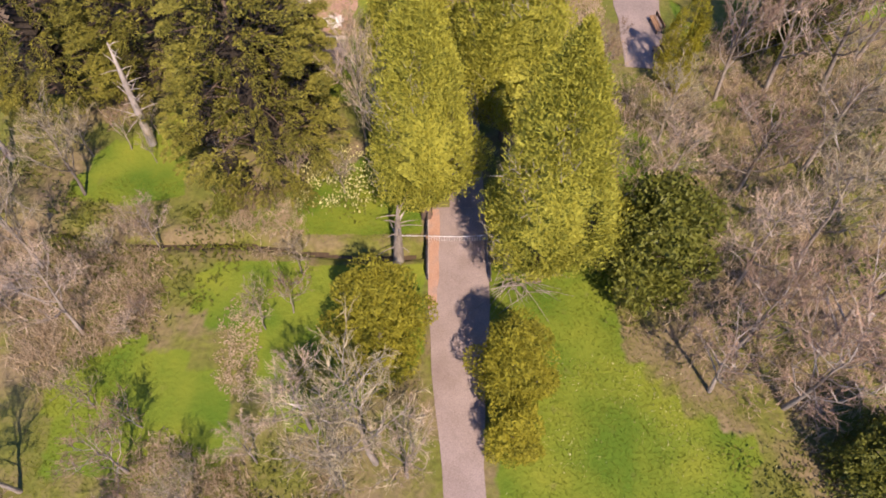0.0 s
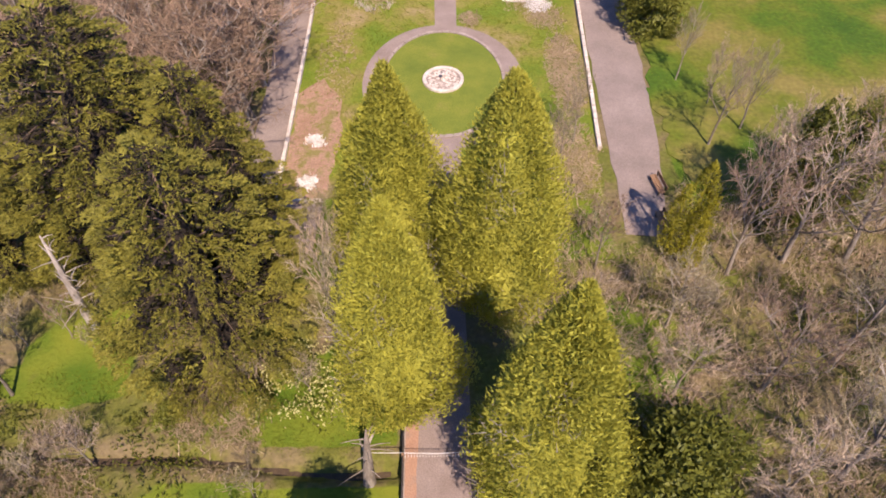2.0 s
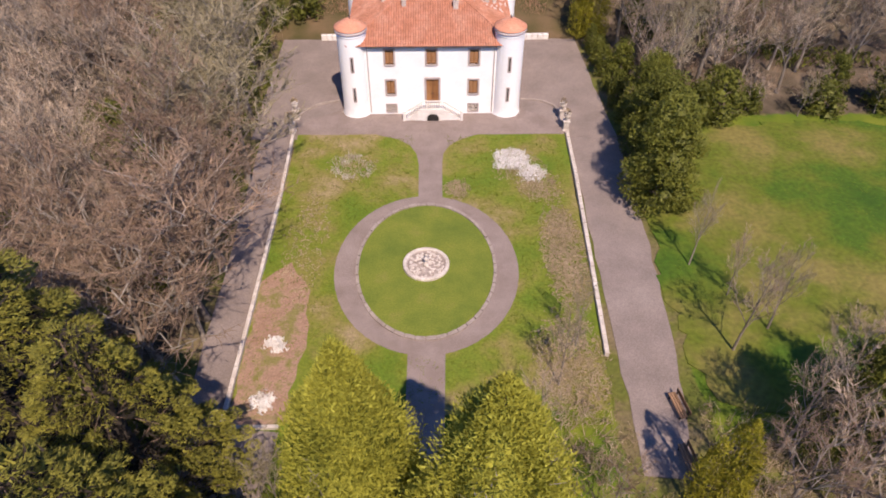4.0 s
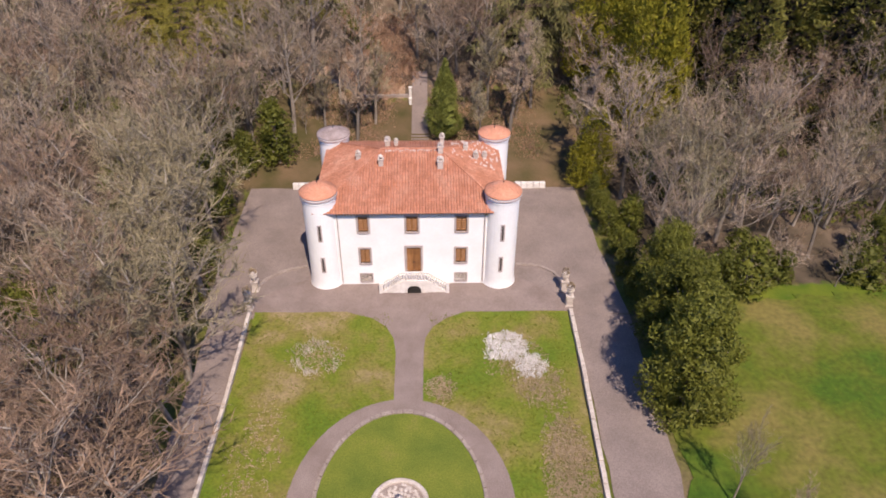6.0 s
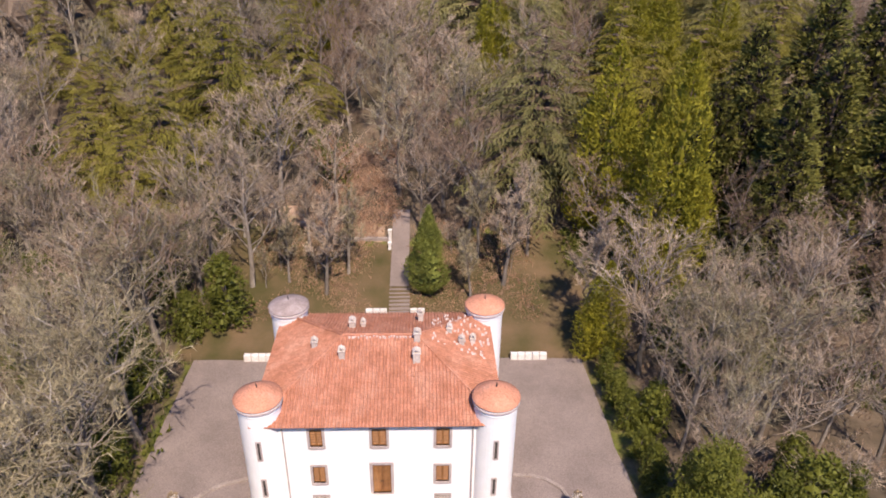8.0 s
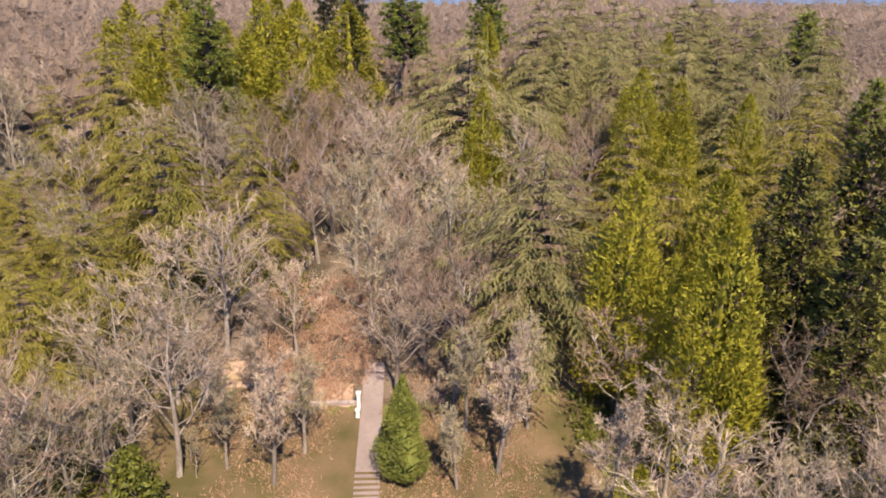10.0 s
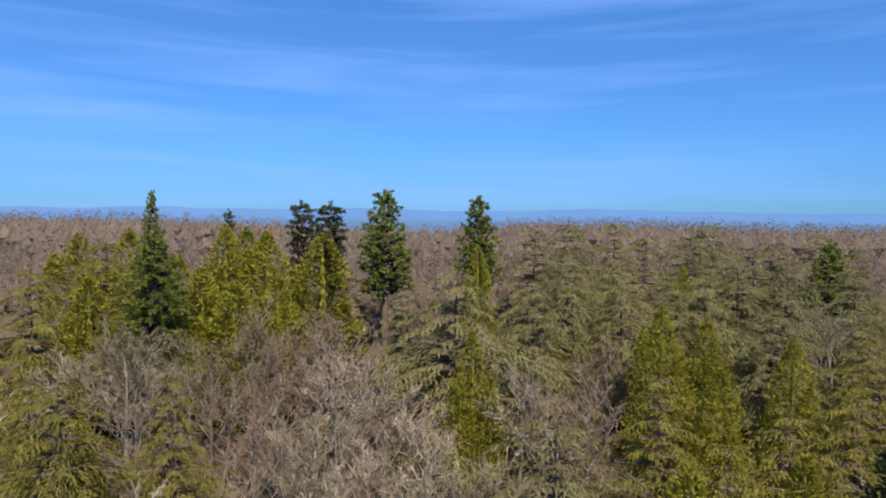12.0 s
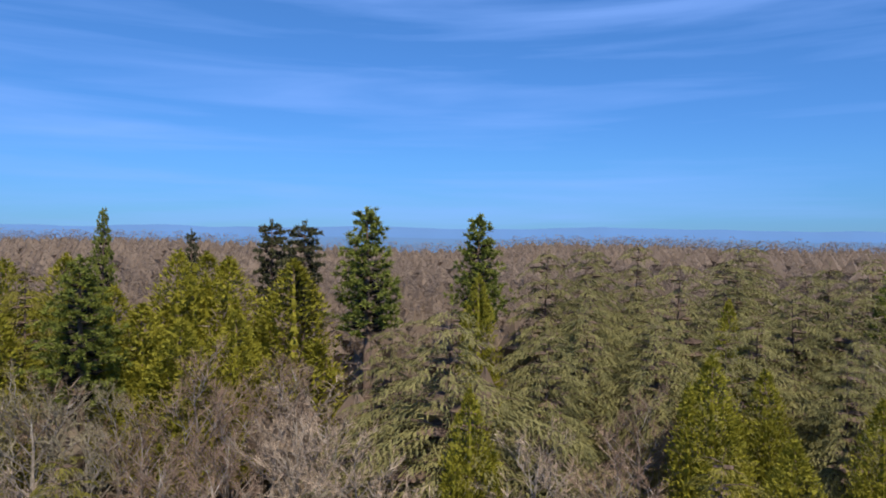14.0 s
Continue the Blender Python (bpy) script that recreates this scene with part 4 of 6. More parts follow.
dice = random.Random(7)
TALL = "tall yellow-green columnar cypress with dense upright sprays"
cypresses = Nursery("cypress_tree", TALL, "cypress", "cypresses", [cypress_meshes(11 + k, 20, 3.75, M["cypress"], 47000, (0.19, 0.13, 0.14)[k], (1.5, 1.35, 1.7)[k], 130, 0.66, 0.22, (4, 5, 9)[k]) for k in range(3)])
thujas = Nursery("thuja_tree", "yellow-green pointed conifer among bare trees", "conifer", "pointed conifers", [spires_meshes(31 + k, 18, 3.7, M["thuja"], 10500, (4, 5, 4)[k], 0.75) for k in range(3)])
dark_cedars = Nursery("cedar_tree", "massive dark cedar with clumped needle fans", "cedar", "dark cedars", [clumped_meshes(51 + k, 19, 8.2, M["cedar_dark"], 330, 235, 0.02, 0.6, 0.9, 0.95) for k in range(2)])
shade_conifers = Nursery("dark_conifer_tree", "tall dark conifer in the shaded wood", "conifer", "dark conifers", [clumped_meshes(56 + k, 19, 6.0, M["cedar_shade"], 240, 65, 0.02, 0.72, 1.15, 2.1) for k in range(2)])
grey_cedars = Nursery("grey_cedar_tree", "grey-green cedar with tiered drooping boughs", "cedar", "grey cedars", [drooping_meshes(61 + k, 24, 11.5, M["cedar_grey"], 15, 0.08, 0.66, 0.42, 235, 1.14, 0.8) for k in range(3)])
olive_cedars = Nursery("olive_cedar_tree", "olive-green spreading cedar in the wood", "cedar", "olive cedars", [drooping_meshes(71 + k, 23, 10.5, M["cedar_olive"], 14, 0.08, 0.7, 0.34, 215, 1.14, 0.3) for k in range(2)])
pines = Nursery("pine_tree", "dark green pine standing over the wood", "pine", "dark pines", [
    pine_meshes(81, 25, 4.0, M["pine"], lambda u: 0.08 + 0.95 * (1 - u) ** 0.8 if u > 0.2 else 0.6 + u, 24, 0.4, 0.22),
    pine_meshes(82, 25, 2.1, M["dark_pine"], lambda u: 0.85 - 0.2 * u if u < 0.6 else 0.15 + 0.75 * math.sqrt(max(0.0, 1 - ((u - 0.6) / 0.42) ** 2)), 15, 0.55, -0.05),
    pine_meshes(83, 25, 2.9, M["pine"], lambda u: 0.1 + 0.9 * (1 - u) ** 0.75 if u > 0.12 else 0.75, 21, 0.5, 0.4),
])
evergreens = Nursery("evergreen_tree", "dense dark green broad-leaved evergreen", "evergreen", "broad evergreens", [lobed_meshes(91, 11, 3.6, M["laurel"], 0.04, 56, 400, 0.22), lobed_meshes(92, 8, 3.4, M["laurel"], 0.04, 42, 380, 0.22), lobed_meshes(93, 11, 3.6, M["laurel"], 0.04, 40, 85, 0.4), lobed_meshes(94, 8, 3.4, M["laurel"], 0.04, 34, 85, 0.38)])
GREY = "leafless grey-brown tree with fine spreading twigs"
bare = Nursery("bare_tree", GREY, "bare tree", "bare trees of the wood", [bare_tree_meshes(101 + k, 15, 6.2, M[("twig", "twig_brown", "twig_moss", "twig_moss", "twig_brown", "twig")[k]], 10 + k % 3, 11, 1.0, (0.55, 0.35, 0.75, 0.9, 0.5, 0.6)[k], 1.35) for k in range(6)])
shrubs = Nursery("bare_shrub", "leafless bushy shrub with pale upright stems", "shrub", "bare shrubs", [bare_tree_meshes(121 + k, 5, 2.6, M[("twig", "twig_brown", "twig_moss")[k]], 7, 5, 0.8, 0.9, 1.15) for k in range(3)])

# by the path and the little bridge
for x, y, top, w, k in ((-1.5, 31.2, 20.6, 0.92, 0), (-1.9, 41.6, 19.6, 1.1, 1), (4.6, 38.6, 21.2, 1.03, 2), (6.0, 25.9, 21.8, 0.97, 0)):
    cypresses.plant(x, y, top / 20, k * 1.3, k, w)

for x, y, top, w, k in ((-13.4, 36.8, 19.0, 0.84, 0), (-21.5, 46.5, 20.5, 1.04, 1), (-31, 44, 18, 0.8, 0), (-13.6, 43.4, 18.5, 0.72, 1)):
    dark_cedars.plant(x, y, top / 19, k * 2 + x + 1.9, k, w)
evergreens.plant(13.2, 25.8, 1.28, 0.3, 1, 0.98, "dark evergreen tree above a grassy bank")
bushes = Nursery("evergreen_bush", "low yellow-green bush beside the path", "bush", "bushes by the path", [lobed_meshes(95, 8.5, 2.35, M["thuja"], 0.06, 36, 640, 0.12), lobed_meshes(96, 4.6, 1.9, M["thuja"], 0.06, 24, 520, 0.12)])
bushes.plant(3.7, 17.8, 1.08, 0, 0, 1.12)
bushes.plant(-4.2, 20.2, 1.3, 2.1, 0, 1.15, "full yellow-green young cypress behind bare branches")
bushes.plant(3.5, 14.4, 1.15, 0.5, 1)
thujas.plant(18.6, 44.0, 0.56, 0.3, 0, 0.9, "small drooping yellow-green conifer by a bench")
evergreens.plant(22.4, 73.6, 1.04, 0.8, 0, 1.02, "dense rounded dark evergreen beside the drive")
evergreens.plant(23.6, 79.8, 0.92, 2.2, 0, 1.08)
evergreens.plant(24.2, 86.0, 0.8, 4.2, 0, 1.05)
# bushes added to darken a strip that lies in tree shadow
for i, (x, y, s) in enumerate(((22.6, 84, 0.55), (22.2, 87.4, 0.42), (22.1, 90.6, 0.42), (22.2, 93.8, 0.4), (21.9, 97, 0.38), (21.8, 100.2, 0.45), (21.6, 103.4, 0.34))):
    evergreens.plant(x, y, s, i * 1.7, 2 + i % 2, 0.85, "evergreen bush added to darken the edge of the court")
for x, y, s, k in ((33.0, 91.5, 0.42, 0), (47, 93, 0.6, 1), (-14.0, 111.2, 0.75, 0), (24, 97, 0.6, 1), (-16, 31.5, 0.3, 1), (-8.6, 18.6, 0.4, 1)):
    evergreens.plant(x, y, s, x * 1.7, k + 2)
evergreens.plant(27.4, 47.6, 1.05, 1.0, 0, 0.8, "dark evergreen at the edge of the thicket")
evergreens.plant(31.5, 49.0, 0.95, 2.0, 0, 0.8, "dark evergreen at the edge of the thicket")
for x, y, s, w, k in ((27, 84.5, 0.62, 1.0, 0), (29.6, 86.8, 0.75, 0.9, 1), (32.6, 87.8, 0.62, 1.25, 0), (36.6, 89.4, 0.5, 1.1, 1), (44, 89, 0.6, 1.25, 1), (51.5, 89.5, 0.6, 1.3, 0)):
    evergreens.plant(x, y, s, x * 2.3, k + 2, w, "bushy green evergreen in the meadow's hedge", 0.8)
for i, (x, y) in enumerate(((-19.5, 64), (-22, 71), (-18.8, 81), (-21.5, 88), (-18.6, 92.5), (-22.5, 96), (-19.2, 101), (-23, 106), (-17.4, 109.5), (-21, 115), (-27, 80), (-28, 92), (-30, 103), (-25, 120), (-32, 112), (28.5, 108), (30.5, 104))):
    evergreens.plant(x, y, 0.5 + 0.11 * (i % 4), i * 2.1, 2 + i % 2, 1.05, "dark evergreen undergrowth beneath bare trees")
evergreens.plant(24.6, 12.4, 0.9, 1.2, 1, 1.1, "dark evergreen tree among bare shrubs")
thujas.plant(21.8, 106.4, 0.6, 0.5, 1, 1.25, "bushy yellow-green conifer at the court's corner")
Nursery("garden_conifer", "small green conifer beside the garden steps", "conifer", "", [cypress_meshes(45, 10.3, 2.35, M["garden_green"], 11000, 0.05, 0.8, 60, 0.8, 0.3, 0)]).plant(5.7, 117.3)

# conifers in the wood, from the house up the slope
for x, y, top, w, k in ((25.1, 123.7, 26.4, 0.85, 0), (29.8, 115.6, 26.2, 0.75, 1), (27.5, 119.5, 21, 0.7, 2), (14.6, 150.5, 29.6, 0.8, 0), (33.9, 152.6, 31.8, 0.95, 2), (40, 156.2, 30, 0.9, 0), (-15.7, 175.4, 39.2, 1.1, 2), (-14.7, 182.4, 38.8, 1.3, 0), (-10.8, 178, 38.4, 1.3, 1), (-3.2, 176, 38.3, 1.35, 2), (-19.5, 168.5, 35.8, 1.1, 0), (-16.2, 166.8, 34.2, 1.35, 1), (-11.5, 164, 33, 1.45, 2), (-24.5, 172, 37, 1.2, 1), (-29, 178, 38.6, 1.2, 0), (-35, 177, 38, 1.3, 2), (-27, 162, 34, 1.1, 0), (-20.5, 146, 23, 0.8, 1), (-7.4, 168, 33.5, 1.1, 0), (17, 172, 37, 0.7, 2), (46, 150, 29, 0.9, 1), (37, 146, 27, 1.0, 1), (41.2, 166, 35.0, 0.6, 0), (14.9, 151.2, 25.0, 0.9, 1)):
    thujas.plant(x, y, (top - rise(x, y)) / 18, x * 3.1, k, w * 1.2)
for x, y, top, w, k in ((18.6, 131.5, 28, 1.15, 0), (13.2, 157, 36.2, 1.15, 1), (24.7, 176, 40.6, 0.85, 2), (29.4, 176.5, 41, 0.75, 0), (38.2, 172, 39.6, 0.9, 1), (54, 192, 41, 1.0, 2), (56.3, 170, 37, 1.0, 0), (22, 160, 33.5, 1.05, 2), (33, 164, 35.5, 1.05, 0), (43, 164, 35, 1.0, 1), (47, 180, 39.5, 0.9, 0), (62, 184, 38.5, 0.9, 1), (8, 163, 33.5, 0.9, 2), (51, 160, 33, 0.9, 2), (70, 178, 38, 1, 1), (33, 187, 40.5, 0.8, 2), (60, 200, 40.8, 0.9, 0), (41, 195, 41, 0.8, 1), (38, 160, 34, 0.9, 2), (47, 156, 32, 0.9, 0), (56, 178, 38, 0.9, 1), (64, 168, 36, 0.95, 2), (27.5, 168, 36.5, 0.9, 0), (50, 170, 37, 0.85, 1), (72, 190, 39.5, 0.9, 0)):
    grey_cedars.plant(x, y, (top - rise(x, y)) / 24, x * 2.3, k, w)
for x, y, top, w, k in ((-18.8, 138.5, 28.5, 1.2, 0), (-25, 131, 23, 1.0, 1), (29.5, 141, 28.5, 1.0, 1), (36.5, 133, 28, 0.9, 0), (-35, 141, 23, 0.8, 0), (-40, 160, 29, 0.8, 1), (44, 137, 27.5, 0.9, 1), (-29, 163, 33, 0.8, 0), (-26, 122.5, 19.5, 0.85, 0), (-33, 130, 21, 0.9, 1), (-24.5, 145, 27, 0.8, 1), (31, 131, 26, 0.8, 1), (50, 143, 30, 0.9, 0), (-45, 150, 27, 0.8, 0), (55, 152, 31, 0.9, 1), (-11, 141.5, 28.3, 0.75, 1), (-26.9, 166, 38.5, 0.8, 1), (-31, 158, 36, 0.8, 0)):
    olive_cedars.plant(x, y, (top - rise(x, y)) / 23, x * 2.3, k, w)
for x, y, top, w, k in ((-20.4, 163.4, 39.0, 1.25, 0), (-7.1, 182.6, 42.8, 1.0, 1), (-2.4, 178.3, 42.6, 1.05, 1), (5.2, 174, 44, 1.2, 2), (17.4, 176.5, 43.4, 1.15, 2), (65.8, 177, 37.6, 1.3, 0), (61, 150, 31, 1.3, 2), (-20, 193, 41.6, 0.5, 1), (-31.6, 193, 44.2, 0.6, 2)):
    pines.plant(x, y, (top - rise(x, y)) / 25, x * 1.9, k, w)


for x, y, top, w, k in ((40.2, 115.5, 24, 0.62, 1), (45.5, 119, 27, 0.66, 0), (53, 117, 28, 0.75, 1), (35.2, 121.5, 23.5, 0.55, 1), (48, 128, 30, 0.7, 1), (57, 132, 31, 0.75, 0), (66, 122, 29, 0.75, 1), (40.5, 126.5, 28, 0.6, 0), (38.5, 120.5, 26, 0.55, 0)):
    shade_conifers.plant(x, y, (top - rise(x, y)) / 19, x * 1.9, k, w * 1.25)
thujas.plant(33.5, 126, (26 - rise(33.5, 126)) / 18, 1.5, 1, 1.0, "olive pointed conifer at the wood's edge")

# leafless trees: first those that stand clear, then the wood
for x, y, h, k, w in ((-4.4, 13.4, 14.6, 2, 0.8), (-6.6, 12.2, 12.5, 3, 0.8), (-2.6, 12.6, 10.0, 0, 0.75), (-8.5, 15.5, 9, 0, 0.9), (-4.6, 33.4, 15, 3, 0.5), (-6.2, 38.2, 12, 0, 0.55), (-6.8, 43.6, 9, 2, 0.6), (16.2, 17.6, 9.5, 1, 1.0), (18.5, 20.5, 10, 4, 1.0), (20.5, 16.5, 11, 4, 1.1), (24, 20, 12, 1, 1.1), (19.5, 25, 10, 0, 1.0), (24.5, 27, 12, 2, 1.0), (29, 24, 12, 4, 1.0), (21.5, 33, 11, 1, 1.0), (27, 35, 12, 3, 1.0), (15.5, 32.5, 8.5, 0, 1.0), (12.6, 34.5, 5, 2, 0.9), (10.5, 37.5, 7, 0, 0.8), (16.5, 38, 9, 3, 0.9), (12.4, 43.2, 8, 1, 0.7), (22, 42.5, 13, 4, 0.8), (26.5, 43.6, 14, 0, 0.9), (31, 43.5, 14, 1, 1.0), (35, 47, 13, 2, 0.9), (33, 33, 11, 5, 1.0), (24.4, 48, 12, 5, 0.7), (10.8, 53.5, 8.5, 5, 0.5), (12.6, 57, 8, 3, 0.45), (9.0, 49.5, 8, 0, 0.6), (25.5, 62, 7, 5, 0.5), (24.2, 56.5, 10, 0, 0.7), (27.5, 58.5, 9, 3, 0.7), (23.4, 65.5, 8, 2, 0.6), (42, 52, 9, 4, 0.9), (47, 56, 9, 2, 0.9), (38.5, 53.5, 10, 1, 0.9), (29.5, 53, 8, 0, 0.8), (34.5, 54.5, 8, 5, 0.8), (43, 58.5, 8, 3, 0.8), (-24, 22, 10, 0, 0.9), (-28, 27, 10, 3, 0.9), (-20.5, 29, 7, 5, 0.8), (-27, 33.5, 9, 2, 0.9), (-31, 30, 11, 1, 1.0), (-30, 20, 11, 4, 1.0), (-19, 13, 8, 1, 0.9), (-25, 12, 10, 3, 0.9), (-14.5, 11, 7, 2, 0.8), (-11.5, 13.5, 6, 5, 0.8)):
    bare.plant(x, y, h / 15, x * 2.1 + y, k, w)
for x, y, h, k, w in ((-15.6, 53.5, 13, 1, 1.6), (-15.5, 60.2, 14, 4, 1.7), (-15.6, 66.5, 13.5, 1, 1.65), (-15.7, 77.5, 13.5, 2, 1.55), (-17.2, 88, 14, 3, 1.5), (-17.6, 96, 14, 2, 1.35), (-17.4, 54.5, 12, 1, 1.35), (-17.3, 61.6, 13, 4, 1.45), (-17.3, 69, 13, 1, 1.45), (-17.2, 76, 13, 3, 1.4), (-15.2, 58, 11, 1, 1.2), (-15.4, 65.5, 12.5, 4, 1.25), (-15.2, 72.5, 12.5, 1, 1.2), (-20.5, 61, 13.5, 1, 1.2), (-20.5, 69, 14, 4, 1.2), (-18.6, 78, 13, 2, 1.2), (-18.8, 85, 14, 2, 1.2), (-19.8, 92, 15, 2, 1.2), (-20.6, 99, 15, 3, 1.15), (-20.4, 106, 15, 2, 1.15), (-18.6, 117, 13, 3, 1.0), (-19, 112, 13, 2, 1.0), (31.5, 105.5, 13, 0, 1.0), (31, 99, 12.5, 3, 0.95), (36, 99.5, 13, 1, 1), (39, 104, 14, 0, 1), (37, 94.5, 12, 4, 0.9), (45, 98, 13, 2, 1), (28.6, 91, 11, 3, 0.95), (33.5, 92.5, 12, 0, 1.0), (41, 93, 12, 5, 1), (49, 95, 13, 0, 1), (29, 95, 12, 2, 0.9), (25.8, 94.5, 11.5, 0, 0.85), (26.2, 101.5, 12, 5, 0.85), (25.4, 88.5, 10.5, 0, 0.8), (30.5, 100.5, 13, 0, 0.9)):
    bare.plant(x, y, h / 15, x * 1.3 + y, k, w)
mossy = Nursery("mossy_tree", "old leafless tree with a pale mossy trunk beside the drive", "bare tree", "old mossy trees", [bare_tree_meshes(151, 15, 7.0, M["twig_moss"], 12, 15, 1.9, 0.6, 1.3)])
for x, y, h, turn in ((-19.6, 80.5, 14, 0.4), (-19.5, 91, 13, 2.2)):
    mossy.plant(x, y, h / 15, turn)
slender = Nursery("slender_tree", "slender leafless tree with upswept twigs on the grassy slope", "bare tree", "slender bare trees", [bare_tree_meshes(141 + k, 15, 3.1, M[("twig", "twig_moss")[k]], 18, 18, 1.0, 1.1, 1.5) for k in range(2)])
for x, y, h, k in ((-5.3, 117.2, 15.0, 0), (-9.2, 117.6, 10.0, 1), (-3.2, 120.5, 12.5, 1), (13.7, 117.0, 15.4, 0), (10.2, 116.2, 9.5, 1), (11.2, 121.6, 13, 1), (20.8, 110.4, 15.6, 0), (-7.6, 122.8, 12, 0), (16.8, 121.4, 13, 1)):
    slender.plant(x, y, h / 15, x * 1.7, k)


def clear(x, y):
    """Whether the wood may stand here."""
    if -16.9 < x < 24.5 and y < 115.2 or y < 50 or -13 < x < 20.5 and y < 125:
        return False
    if 20 < x < 60 and y < 93.5 or -1.8 < x < 4.6 and y < 133 or -11 < x < 4.6 and 124 < y < 131 or -4.5 < x < 1 and y < 141:
        return False
    return True


stood = [(o.location.x, o.location.y, {"cedar": 52.0, "bare tree": 7.5}.get(o.get("category"), 9.0)) for o in scene.objects if o.parent is None and o.get("category") in ("bare tree", "cypress", "conifer", "cedar", "pine", "evergreen")]
wood_at = []
for _ in range(9000):
    x, y = dice.uniform(-66, 78), dice.uniform(51, 166)
    if not clear(x, y) or abs(x - 3) > 22 + 0.48 * (y - 20):
        continue
    gap = 4.3 if x < 20 else 5.4
    if all((x - a) ** 2 + (y - b) ** 2 > gap * gap for a, b in wood_at) and all((x - a) ** 2 + (y - b) ** 2 > c for a, b, c in stood):
        wood_at.append((x, y))
wood_at.sort(key=lambda p: abs(p[0] - 4) - 0.1 * p[1])
NEAR = 190
wood_near, wood_far = wood_at[:NEAR], wood_at[NEAR:]
for x, y in wood_near:
    shape = (dice.uniform(0.8, 1.12) * (1.0 if y > 100 else 0.92), dice.uniform(0, 6.28), dice.choice((1, 4, 1, 4, 0) if x < -12 and y < 74 else (0, 0, 1, 2, 3, 4, 5)), dice.uniform(0.95, 1.25))
    # small glades open in front of the brightest conifers
    if not (10.5 < x < 18.5 and 140 < y < 152 or 32 < x < 42 and 143 < y < 154):
        bare.plant(x, y, *shape)


def wood_stuff(name, label, places, material, seed, twigs, size):
    """A stand of leafless trees too many to count: stems and fine twigs in one mesh."""
    rng = np.random.default_rng(seed)
    out = []
    for x, y, h, r in places:
        z0 = rise(x, y)
        n = twigs
        a, t = rng.uniform(0, 6.28, n), rng.uniform(0.0, 1.0, n)
        k = np.sqrt(rng.uniform(0.05, 1, n))
        rad = r * k * np.sin(np.pi * np.clip(0.22 + 0.72 * t, 0, 1))
        pos = np.stack([x + rad * np.cos(a), y + rad * np.sin(a), z0 + h * (0.36 + 0.6 * t)], 1)
        way = np.stack([np.cos(a) * 0.7, np.sin(a) * 0.7, np.full(n, 0.85 if twigs > 200 else 0.25)], 1)
        out.append(sprays(rng, pos, way, size[0] * rng.uniform(0.7, 1.4, n), np.full(n, size[1]), 1, 0.45))
        m = 9 if twigs > 200 else 1
        if twigs <= 130:
            out.append(core((x, y, z0 + 0.54 * h), 0.6 * r, 0.22 * h))
        b = rng.uniform(0, 6.28, m)
        root = np.stack([np.full(m, x), np.full(m, y), z0 + h * rng.uniform(0.0, 0.4, m)], 1)
        end = np.stack([x + 0.7 * r * np.cos(b), y + 0.7 * r * np.sin(b), z0 + h * rng.uniform(0.55, 0.82, m)], 1)
        root[0], end[0] = (x, y, z0 - 0.3), (x, y, z0 + h * 0.8)
        side = rows_unit(np.cross(end - root, rng.normal(0, 1, (m, 3)))) * 0.008 * h
        out.append(np.stack([root - side, root + side, end], 1))
    return tagged(new(name, tri_mesh(name, np.concatenate(out), material)), label, "woods", kind="stuff")


spots = [(x, y, dice.uniform(12, 16.5), dice.uniform(2.6, 3.8)) for x, y in wood_far]
wood_stuff("bare_wood", "leafless grey-brown wood on the slope", spots[::2], M["twig"], 1, 560, (1.2, 0.022))
wood_stuff("bare_wood", "leafless brown wood on the slope", spots[1::2], M["twig_brown"], 2, 560, (1.2, 0.022))
deep = []
for gy in np.arange(160, 250, 4.6):
    for gx in np.arange(-130, 150, 4.8):
        x, y = gx + dice.uniform(-2, 2), gy + dice.uniform(-2, 2)
        if abs(x - 5) < 34 + 0.68 * (y - 70) and all((x - a) ** 2 + (y - b) ** 2 > c for a, b, c in stood) and (y > 168 or abs(x - 5) > 45 or dice.random() < 0.5):
            deep.append((x, y, dice.uniform(12.5, 16.5), dice.uniform(2.6, 3.6)))
wood_stuff("deep_wood", "leafless brown wood on the hill", deep, M["far_twig"], 3, 130, (1.15, 0.07))
distant = []
for gy in np.arange(250, 480, 9):
    for gx in np.arange(-330, 360, 8):
        x, y = gx + dice.uniform(-3.5, 3.5), gy + dice.uniform(-3.5, 3.5)
        if abs(x - 5) < 60 + 0.72 * (y - 90):
            distant.append((x, y, dice.uniform(14, 18), dice.uniform(4.2, 5.6)))
wood_stuff("distant_wood", "brown leafless wood reaching the horizon", distant, M["far_twig"], 4, 70, (0.75, 0.13))


# ---- the house ----
FX0, FX1, FY, RY = -4.75, 8.75, 89.25, 101.6
SX0, SX1 = -6.1, 10.0
house = thing("house", "white plastered manor with four round towers and a red tiled roof", "house")


